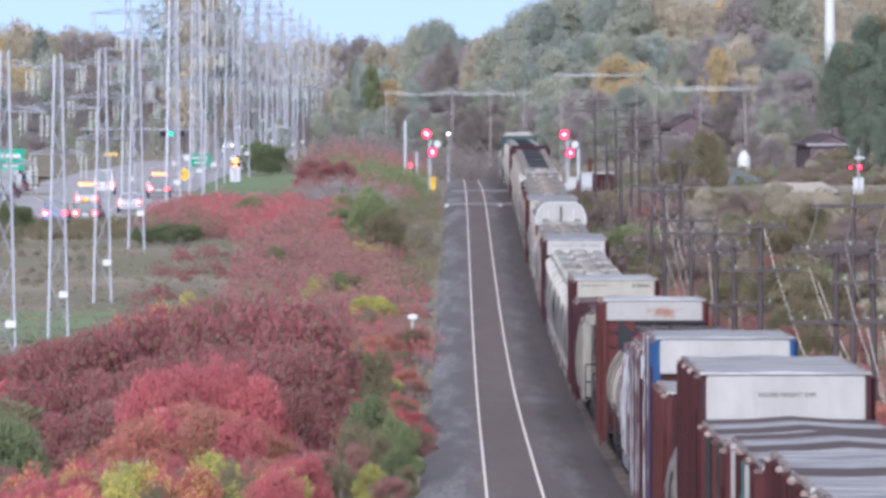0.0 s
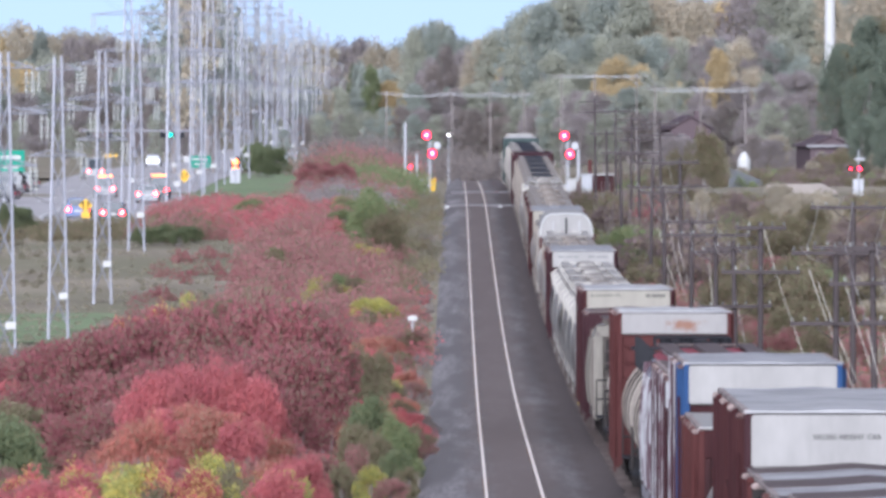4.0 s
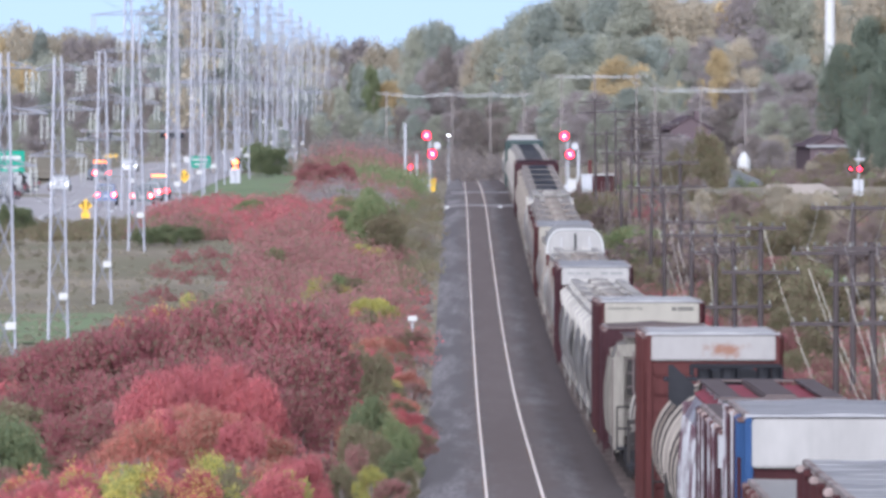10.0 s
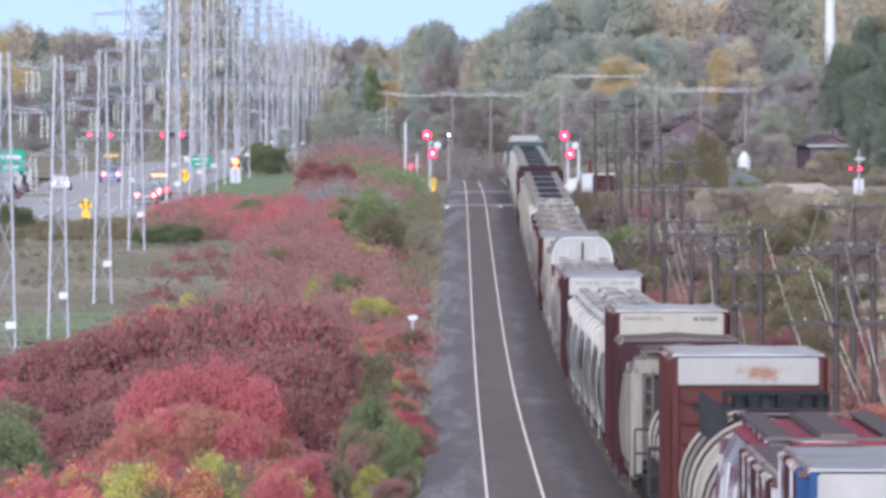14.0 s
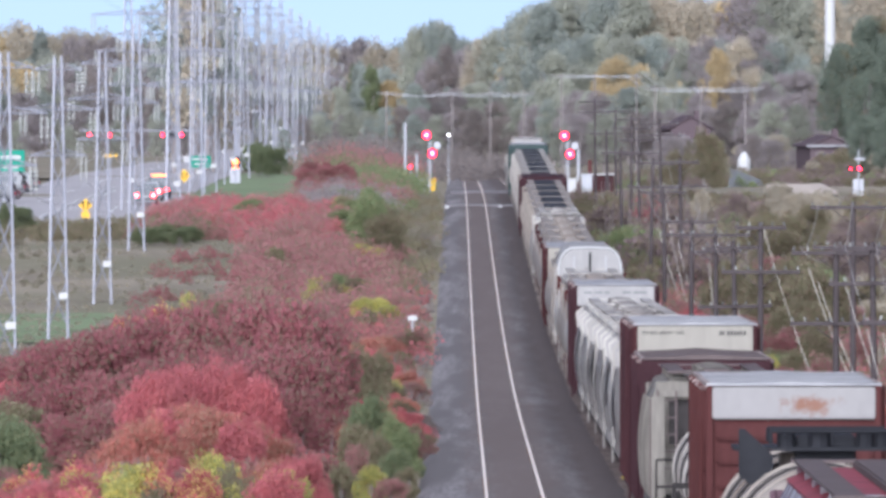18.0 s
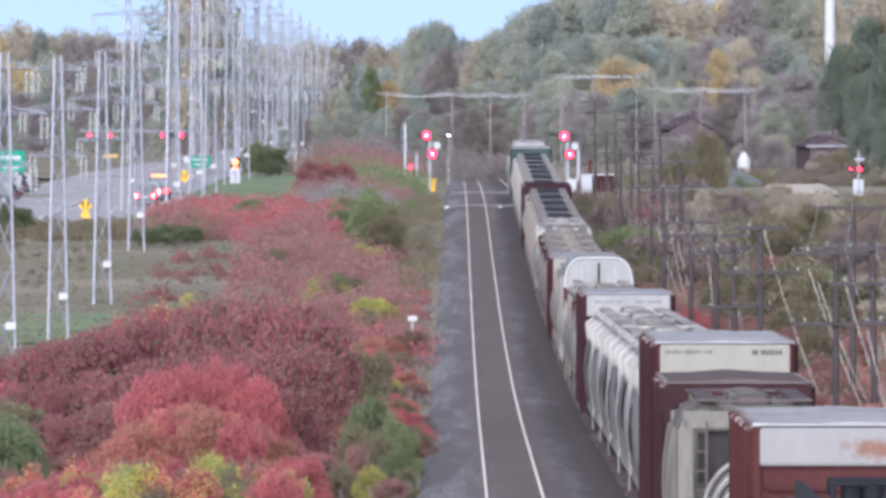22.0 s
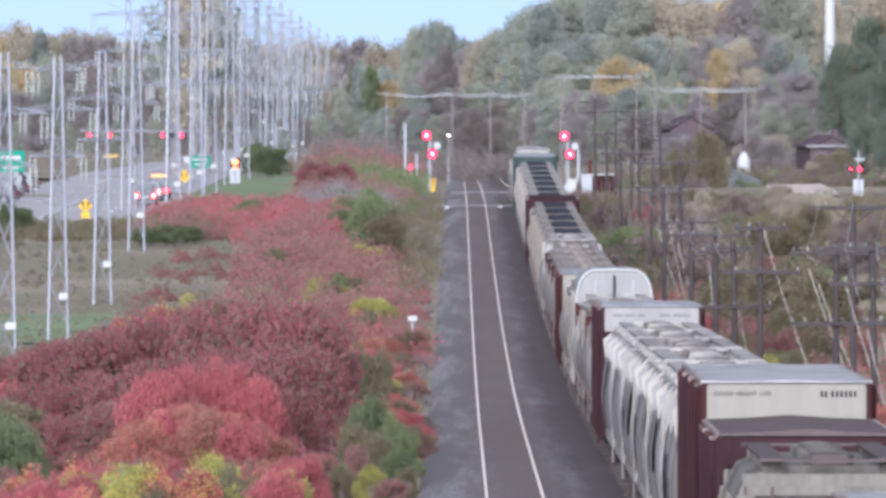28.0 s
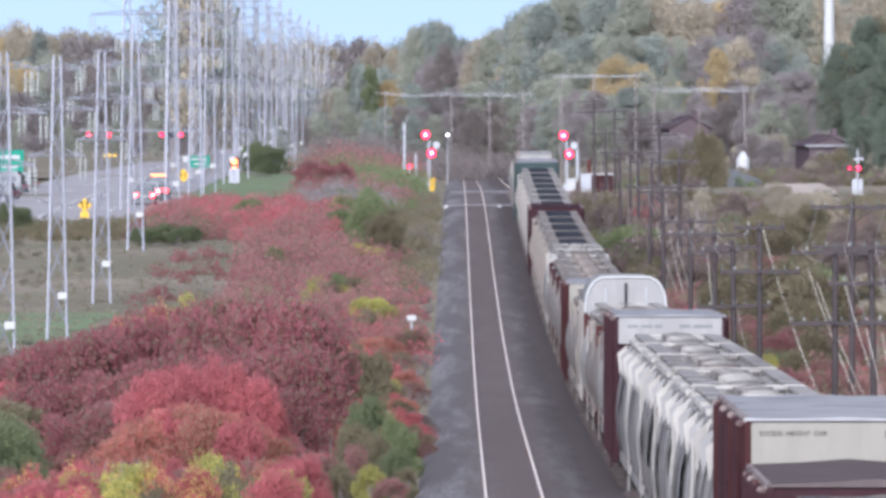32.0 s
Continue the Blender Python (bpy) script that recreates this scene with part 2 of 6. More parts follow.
M_EAVE = mat("worn_pale_eave", (0.225, 0.188, 0.172), 0.75, var=0.4, scale=0.9, fine=6, stain=(0.1, 0.062, 0.055), stain_at=0.6)
M_INK = mat("dark_stencil_paint", (0.03, 0.028, 0.028), 0.7, var=0.1)
M_GREYINK = mat("faded_grey_stencil", (0.13, 0.128, 0.125), 0.7, var=0.2, scale=3)
M_GOLD = mat("yellow_ladder_paint", (0.50, 0.36, 0.06), 0.6, var=0.1)

LEAF = {
    "crimson": leaf("crimson_sumac_leaf", (0.315, 0.124, 0.134), (0.24, 0.185, 0.135), 0.3),
    "red": leaf("bright_red_sumac_leaf", (0.47, 0.158, 0.168), (0.42, 0.16, 0.15), 0.2),
    "blaze": leaf("red_and_yellow_sumac_leaf", (0.5, 0.155, 0.165), (0.6, 0.49, 0.17), 0.26),
    "rust": leaf("orange_red_leaf", (0.46, 0.185, 0.15), (0.33, 0.23, 0.155), 0.27),
    "pink": leaf("dull_red_scrub_leaf", (0.315, 0.15, 0.15), (0.26, 0.22, 0.15), 0.33),
    "lime": leaf("yellow_green_leaf", (0.50, 0.43, 0.13), (0.28, 0.30, 0.12), 0.45),
    "green": leaf("mid_green_leaf", (0.205, 0.25, 0.125), (0.29, 0.27, 0.145), 0.25),
    # distance haze mixed into this green makes it paler and greyer
    "dark": leaf("hazed_green_leaf", (0.295, 0.32, 0.285), (0.32, 0.335, 0.28), 0.3, 0.07),
    "deep": leaf("deep_green_leaf", (0.16, 0.19, 0.105), (0.20, 0.205, 0.11), 0.3, 0.12),
    "bramble": leaf("dark_brown_red_leaf", (0.235, 0.178, 0.172), (0.25, 0.205, 0.15), 0.35, 0.12),
    "pine": leaf("dull_green_leaf", (0.17, 0.2, 0.155), (0.21, 0.225, 0.165), 0.3, 0.08),
    # olive, ochre and gold carry painted haze for the far woods
    "olive": leaf("hazed_olive_leaf", (0.36, 0.36, 0.29), (0.32, 0.33, 0.27), 0.3, 0.07),
    "ochre": leaf("hazed_ochre_leaf", (0.445, 0.385, 0.295), (0.37, 0.345, 0.278), 0.3, 0.07),
    "gold": leaf("hazed_golden_leaf", (0.51, 0.405, 0.235), (0.45, 0.365, 0.23), 0.2, 0.07),
    "twig": leaf("bare_grey_brown_twig", (0.262, 0.228, 0.212), (0.285, 0.238, 0.205), 0.25, 0.12),
    # purple-brown paled towards blue-grey, haze put into the colour
    "plum": leaf("hazed_purple_brown_leaf", (0.31, 0.272, 0.272), (0.325, 0.29, 0.255), 0.3, 0.07),
    "moss": leaf("brown_olive_leaf", (0.205, 0.19, 0.115), (0.245, 0.18, 0.13), 0.3),
    "straw": leaf("pale_dry_weed", (0.27, 0.235, 0.18), (0.21, 0.205, 0.135), 0.3),
}

# ---- mesh helpers ----


def mesh_of(bm, name, material, smooth=False):
    me = bpy.data.meshes.new(name)
    bm.to_mesh(me)
    bm.free()
    me.materials.append(material)
    if smooth:
        me.shade_smooth()
    return me


def part(name, bm, material, parent, label="", smooth=False):
    """One mesh object under a thing or a part, from a bmesh or a finished mesh."""
    me = bm if isinstance(bm, bpy.types.Mesh) else mesh_of(bm, name, material, smooth)
    ob = new(name, me)
    ob.parent = parent
    return tagged(ob, label)


def thing(name, label, category, m=None, group="", kind=""):
    ob = new(name)
    ob.empty_display_size = 0.3
    if m is not None:
        ob.matrix_basis = m
    return tagged(ob, label, category, group, kind)


def box(bm, x0, x1, y0, y1, z0, z1, bevel=0.0):
    r = bmesh.ops.create_cube(bm, size=1.0, matrix=Matrix.LocRotScale(((x0 + x1) / 2, (y0 + y1) / 2, (z0 + z1) / 2), None, (x1 - x0, y1 - y0, z1 - z0)))
    if bevel:
        edges = {e for v in r["verts"] for e in v.link_edges}
        bmesh.ops.bevel(bm, geom=list(edges), offset=bevel, segments=2, affect="EDGES")
    return bm


def boxes(*rows, bevel=0.0):
    bm = bmesh.new()
    for row in rows:
        box(bm, *row, bevel=bevel)
    return bm


def rod(bm, a, b, r0, r1=None, n=8):
    """A round bar from a to b."""
    a, b = Vector(a), Vector(b)
    q = (b - a).to_track_quat("Z", "Y")
    m = Matrix.Translation((a + b) / 2) @ q.to_matrix().to_4x4()
    bmesh.ops.create_cone(bm, cap_ends=True, segments=n, radius1=r0, radius2=r0 if r1 is None else r1, depth=(b - a).length, matrix=m)
    return bm


def rods(r, *pairs, n=6):
    bm = bmesh.new()
    for a, b in pairs:
        rod(bm, a, b, r, n=n)
    return bm


def loft(bm, outline, stations, closed=True, caps=True):
    """Skins an outline of (x, z) through stations of (y, scale_x, scale_z, dz)."""
    rings = [[bm.verts.new((x * sx, y, z * sz + dz)) for x, z in outline] for y, sx, sz, dz in stations]
    n = len(outline)
    for a, b in zip(rings, rings[1:]):
        for i in range(n if closed else n - 1):
            j = (i + 1) % n
            bm.faces.new((a[i], b[i], b[j], a[j]))
    if caps:
        bm.faces.new(rings[0])
        bm.faces.new(rings[-1][::-1])
    bmesh.ops.recalc_face_normals(bm, faces=bm.faces[:])
    return bm


def text_mesh(words, size, material, name="stencil"):
    cu = bpy.data.curves.new(name, "FONT")
    cu.body, cu.size, cu.extrude = words, size, 0.004
    cu.align_x, cu.align_y = "CENTER", "CENTER"
    ob = new(name, cu)
    bpy.context.view_layer.update()
    me = bpy.data.meshes.new_from_object(ob.evaluated_get(bpy.context.evaluated_depsgraph_get()))
    bpy.data.objects.remove(ob)
    me.materials.clear()
    me.materials.append(material)
    return me


# ---- the lie of the land ----
PROFILE_Y = np.array([-900, 0, 60, 100, 130, 172, 196, 232, 260, 302, 361, 394, 438, 481, 542, 591, 640, 695, 800, 1000, 1500, 6000], float) * ALONG
PROFILE_Z = np.array([3.9, 3.7, 3.15, 2.7, 2.35, 1.85, 1.5, 0.92, 0.47, 0.05, 0.04, 0.3, 0.75, 1.3, 2.2, 2.75, 2.85, 2.7, 1.8, 0.6, 0.0, 0.0])
FINE_Y = np.arange(-1440, 9601, 6.0)
_raw = np.interp(FINE_Y, PROFILE_Y, PROFILE_Z)
FINE_Z = np.convolve(np.pad(_raw, 6, mode="edge"), np.hanning(15)[1:-1] / np.hanning(15)[1:-1].sum(), mode="valid")


def rail_z(y):
    """Height of the rail tops along the line."""
    return float(np.interp(y, FINE_Y, FINE_Z))


def line_x(y):
    """Middle of the empty track."""
    return 1.55 + 0.0019 * y / ALONG


TRACKS = 4.3


def ground_z(x, y):
    p = rail_z(y)
    u = x - line_x(y)
    y /= ALONG
    left = float(np.interp(y, [0, 150, 300, 425, 508, 620, 760, 1000, 1600], [0.6, 0.2, -0.9, -0.9, 2.6, 3.0, 3.0, 2.0, 0.0]))
    right = float(np.interp(y, [0, 200, 330, 450, 600, 760, 1000, 1600], [1.5, 0.4, -0.9, -0.2, 1.6, 2.2, 2.0, 0.5]))
    z = float(np.interp(u, [-34, -14, -8, -5.2, -2.9, 7.3, 9.4, 12, 20, 60], [left, left, 0.5 * left + 0.5 * (p - 1.1), p - 1.0, p - 0.45, p - 0.45, p - 1.0, 0.5 * (p - 1) + 0.5 * right, right, right]))
    if abs(u) > 4 or u > 9:
        z += 0.22 * noise.noise((x * 0.09, y * 0.07, 0.0)) + 0.08 * noise.noise((x * 0.5, y * 0.4, 3.0))
    return z


def sheet(name, xs_of, ys, z_of, material, smooth=True):
    bm = bmesh.new()
    rows = [[bm.verts.new((x, y, z_of(x, y))) for x in xs_of(y)] for y in ys]
    for a, b in zip(rows, rows[1:]):
        for i in range(len(a) - 1):
            bm.faces.new((a[i], a[i + 1], b[i + 1], b[i]))
    return new(name, mesh_of(bm, name, material, smooth))


_us = [-4500, -1500, -600, -300, -160, -110, -80, -64, -54, -46, -40, -35, -31, -28, -25, -22.5, -20, -17.5, -15, -12.5, -10.5, -8.5, -7, -5.8, -4.8, -3.9, -2.9, 2.2, 7.3, 8.3, 9.4,
       10.6, 12, 14, 16, 18.5, 21, 24, 28, 33, 40, 50, 64, 85, 120, 180, 320, 700, 1600, 4500]
_ys = list(np.arange(-900, -100, 100.0)) + list(np.arange(-100, 250, 15.0)) + list(np.arange(250, 1450, 7.5)) + [1460, 1480, 1520, 1600, 1700, 1820, 1950, 2150, 2400, 2800, 3400, 4100, 4900]
tagged(sheet("ground", lambda y: [line_x(y) + u for u in _us], _ys, ground_z, M_GROUND), "dry grassy field beside a railway embankment", "ground", kind="structure")

_ty = list(np.arange(-180, 250, 15.0)) + list(np.arange(250, 1600, 8.0)) + [1600, 1660, 1750]
BED = [(-2.85, -0.62), (-2.35, -0.2), (-1.6, -0.078), (-1.2, -0.07), (0, -0.066), (1.2, -0.07), (1.6, -0.078), (2.15, -0.17), (2.7, -0.1), (4.3, -0.08), (5.9, -0.1), (6.85, -0.2), (7.5, -0.62)]


def bed_z(x, y):
    u = x - line_x(y)
    return rail_z(y) + float(np.interp(u, [b[0] for b in BED], [b[1] for b in BED])) + 0.006 * noise.noise((x * 2.3, y * 0.05, 1.0))


_bu = [-2.85, -2.6, -2.35, -2.1, -1.9, -1.6, -1.2, -0.8, -0.4, 0, 0.4, 0.8, 1.2, 1.6, 1.9, 2.15, 2.4, 2.7, 3.3, 4.3, 5.3, 5.9, 6.4, 6.85, 7.2, 7.5]
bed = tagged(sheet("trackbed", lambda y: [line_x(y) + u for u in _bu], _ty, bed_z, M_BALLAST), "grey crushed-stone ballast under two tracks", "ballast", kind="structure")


def strip_along(name, u0, u1, dz, ys, material, parent, lift=0.0):
    bm = bmesh.new()
    prev = None
    for y in ys:
        c, z = line_x(y), rail_z(y) + dz
        ring = [bm.verts.new((c + u, y, zz)) for u, zz in ((u0, z - lift), (u0, z), (u1, z), (u1, z - lift))]
        if prev:
            for i in range(3):
                bm.faces.new((prev[i], prev[i + 1], ring[i + 1], ring[i]))
        prev = ring
    return part(name, bm, material, parent)


for off, kind in ((0.0, "empty"), (TRACKS, "occupied")):
    track = thing("railway_track", "steel rails on dark timber ties, %s" % ("free of traffic, polished heads" if off == 0 else "under a freight train"), "railway track", kind="structure", group="main line tracks")
    for side in (-0.7535, 0.7535):
        rail = strip_along("rail", off + side - 0.036, off + side + 0.036, 0.0, _ty, M_RAIL, track, 0.035)
        strip_along("rail_web", off + side - 0.02, off + side + 0.02, -0.036, _ty, M_RUST, rail, 0.1)
        strip_along("rail_foot", off + side - 0.075, off + side + 0.075, -0.068, _ty, M_RUST, rail, 0.03)
    bm = bmesh.new()
    tie_mesh = mesh_of(boxes((-1.28, 1.28, -0.115, 0.115, -0.2, -0.072), bevel=0.008), "tie", M_TIE)
    for i in range(1870 if off == 0 else 935):
        y = -45 + i * (0.61 if off == 0 else 1.22)
        c, z = line_x(y) + off, rail_z(y)
        w = 1.28 + random.uniform(-0.08, 0.08)
        if off == 0 and 300 < y < 447:
            tie = part("tie", tie_mesh, M_TIE, track)
            tie.matrix_basis = Matrix.LocRotScale((c, y, z), Euler((0, 0, random.uniform(-0.012, 0.012))), (w / 1.28, 1, 1))
            continue
        vs = [bm.verts.new((c + sx * w, y + sy * 0.115, z + zz)) for zz in (-0.2, -0.072) for sx, sy in ((-1, -1), (1, -1), (1, 1), (-1, 1))]
        for f in ((4, 5, 6, 7), (0, 1, 5, 4), (2, 3, 7, 6), (1, 2, 6, 5), (3, 0, 4, 7)):
            bm.faces.new([vs[k] for k in f])
    tagged(part("ties", bm, M_TIE, track), kind="stuff")

# ---- the train: every wagon a thing of its own ----
RUNNING = []   # (wagon, place of its near end at 0 s, length)
SPEED = 8.0


def wagon(name, label, category="freight car"):
    return thing(name, label, category, group="freight train")


def bogies(car, length):
    """Two trucks with wheels, the couplers and the underframe."""
    part("underframe", boxes((-1.25, 1.25, 0.35, length - 0.35, 0.75, 1.05), (-0.35, 0.35, 0.0, length, 0.7, 1.0)), M_DARK, car)
    for y in (2.3, length - 2.3):
        truck = part("truck", boxes((-1.12, -0.98, y - 1.15, y + 1.15, 0.38, 0.62), (0.98, 1.12, y - 1.15, y + 1.15, 0.38, 0.62), (-1.1, 1.1, y - 0.18, y + 0.18, 0.42, 0.78),
                                    (-1.2, -0.95, y - 0.35, y + 0.35, 0.3, 0.75), (0.95, 1.2, y - 0.35, y + 0.35, 0.3, 0.75), bevel=0.03), M_DARK, car)
        for dy in (-0.88, 0.88):
            bm = bmesh.new()
            rod(bm, (-0.85, y + dy, 0.46), (0.85, y + dy, 0.46), 0.08, n=8)
            for sx in (-1, 1):
                rod(bm, (sx * 0.69, y + dy, 0.46), (sx * 0.82, y + dy, 0.46), 0.455, n=18)
            part("wheelset", bm, M_DARK, truck)
    for y0, y1 in ((-0.75, 0.35), (length - 0.35, length + 0.75)):
        part("coupler", boxes((-0.12, 0.12, y0, y1, 0.78, 0.98), (-0.19, 0.19, y0 if y0 < 0 else y1 - 0.3, y0 + 0.3 if y0 < 0 else y1, 0.72, 1.04), bevel=0.02), M_DARK, car)


def ladder(car, x, y, z0, z1, wide, material, name="ladder", along="x"):
    d = Vector((wide / 2, 0, 0)) if along == "x" else Vector((0, wide / 2, 0))
    bm = bmesh.new()
    for s in (-1, 1):
        rod(bm, Vector((x, y, z0)) + d * s, Vector((x, y, z1)) + d * s, 0.025, n=5)
    for i in range(int((z1 - z0) / 0.38)):
        z = z0 + 0.2 + i * 0.38
        rod(bm, Vector((x, y, z)) - d, Vector((x, y, z)) + d, 0.016, n=5)
    return part(name, bm, material, car)


def boxcar(at, length, height, side, end_top, roof, label, band=1.05, words="", words_at=(0, 0.3), bars=(), posts=7, wide=1.46, corner=None, door=None, arch=0.08, post_paints=None, patches=(), bar_paint=None):
    """A boxcar: ribbed sides, a corrugated end with a pale upper panel, a shallow gabled roof."""
    car = wagon("boxcar", label, "boxcar")
    RUNNING.append((car, at, length))
    bogies(car, length)
    h = height - arch
    part("body", boxes((-wide, wide, 0.03, length - 0.03, 0.95, h), bevel=0.04), side, car)
    # upper end panel and ribs below it, at both ends
    for y, s in ((0.0, -1), (length, 1)):
        y0, y1 = (y - 0.05, y + 0.06) if s < 0 else (y - 0.06, y + 0.05)
        part("end_panel", boxes((-wide + 0.045, wide - 0.045, y0 - (0.04 if s < 0 else 0), y1 + (0.04 if s > 0 else 0), h - band, h - 0.005), bevel=0.025), end_top, car, "pale upper end panel")
        z = h - band - 0.24
        while z > 1.2:
            bm = bmesh.new()
            box(bm, -wide + 0.1, wide - 0.1, min(y, y + s * 0.07), max(y, y + s * 0.07), z - 0.13, z + 0.13, bevel=0.05)
            part("end_rib", bm, side, car)
            z -= 0.42
        for sx in (-1, 1):
            part("corner_post", boxes((sx * wide - 0.06, sx * wide + 0.06, y - 0.07, y + 0.07, 0.8, h + 0.02), bevel=0.02), corner or side, car)
    # ribs along the sides
    for sx in (-1, 1):
        for i in range(posts):
            y = 0.75 + (length - 1.5) * i / (posts - 1)
            if abs(y - length / 2) < 1.6 and door:
                continue
            part("side_post", boxes((sx * (wide + 0.075) - 0.085, sx * (wide + 0.075) + 0.085, y - 0.09, y + 0.09, 0.85, h - 0.03), bevel=0.02), post_paints[i % len(post_paints)] if post_paints else side, car)
            part("post_cap", boxes((sx * (wide + 0.07) - 0.1, sx * (wide + 0.07) + 0.1, y - 0.14, y + 0.14, h - 0.07, h + 0.01 + 0.012 * (i % 3)), bevel=0.02), M_CAP if i % 2 == 0 else post_paints[i % len(post_paints)] if post_paints else side, car)
        part("side_sill", boxes((sx * (wide + 0.05) - 0.05, sx * (wide + 0.05) + 0.05, 0.1, length - 0.1, 0.72, 0.98), bevel=0.015), side, car)
        part("door", boxes((sx * (wide + 0.06) - 0.045, sx * (wide + 0.06) + 0.045, length / 2 - 1.5, length / 2 + 1.5, 1.0, h - 0.12),
                           *[(sx * (wide + 0.1) - 0.03, sx * (wide + 0.1) + 0.03, length / 2 - 1.4, length / 2 + 1.4, z - 0.04, z + 0.04) for z in (1.6, 2.3, 3.0, 3.7)], bevel=0.015), door or side, car)
        part("eave_rail", boxes((sx * (wide + 0.02) - 0.05, sx * (wide + 0.02) + 0.05, 0.0, length, h - 0.02, h + 0.07), bevel=0.015), M_EAVE if side is not M_BLACK else side, car, "worn pale eave strip")
    # roof of seamed panels
    ridge = [(-wide - 0.06, h + 0.02), (-wide - 0.06, h + 0.06), (-wide * 0.5, h + arch * 0.62), (0, height), (wide * 0.5, h + arch * 0.62), (wide + 0.06, h + 0.06), (wide + 0.06, h + 0.02)]
    roof_ob = part("roof", loft(bmesh.new(), ridge, [(-0.06, 1, 1, 0), (length + 0.06, 1, 1, 0)]), roof, car)
    for f0, f1 in patches:
        band_z = [(x * 0.99, z + 0.004) for x, z in ridge[1:6]] + [(x * 0.99, z + 0.012) for x, z in reversed(ridge[1:6])]
        part("rusted_panel", loft(bmesh.new(), band_z, [(f0 * length, 1, 1, 0), (f1 * length, 1, 1, 0)]), M_ROOFB, roof_ob, "rust-brown roof panel")
    n = 8
    for i in range(n + 1):
        y = 0.02 + (length - 0.04) * i / n
        seam = [(x * 0.995, z + 0.003) for x, z in ridge[1:6]] + [(x * 0.995, z + 0.008) for x, z in reversed(ridge[1:6])]
        part("roof_seam", loft(bmesh.new(), seam, [(y - 0.035, 1, 1, 0), (y + 0.035, 1, 1, 0)]), roof, roof_ob)
    ladder(car, -wide + 0.32, -0.13, 1.0, 2.6, 0.42, side)
    ladder(car, -wide - 0.14, 0.45, 0.6, h - 0.6, 0.42, side, along="y")
    ladder(car, wide + 0.14, length - 0.45, 0.6, 2.4, 0.42, side, along="y")
    part("brake_wheel", rods(0.02, *[((0.75 + 0.28 * math.cos(a), -0.2, 2.3 + 0.28 * math.sin(a)), (0.75 + 0.28 * math.cos(a + 0.524), -0.2, 2.3 + 0.28 * math.sin(a + 0.524))) for a in np.arange(12) * 0.5236],
                             ((0.75, -0.05, 2.3), (0.75, -0.2, 2.3)), ((0.47, -0.2, 2.3), (1.03, -0.2, 2.3)), ((0.75, -0.2, 2.02), (0.75, -0.2, 2.58))), M_DARK, car)
    part("end_platform", boxes((0.2, 1.3, -0.32, 0.0, 1.42, 1.47)), M_DARK, car)
    if words:
        made = [text_mesh(word, 0.105, M_INK) for word in words.split()]
        spans = [max(v.co.x for v in me.vertices) * 2 for me in made]
        x = words_at[0] - (sum(spans) + 0.05 * (len(made) - 1)) / 2
        for me, span in zip(made, spans):
            t = part("lettering", me, M_INK, car, "dark stencilled word")
            t.matrix_basis = pose(x + span / 2, -0.098, h - words_at[1], 90, 0, 0)
            x += span + 0.05
    for x0, x1, z0, z1 in bars:
        part("marking", boxes((x0, x1, -0.102, -0.092, h - z1, h - z0)), bar_paint or M_INK, car, "worn stencil")
    return car


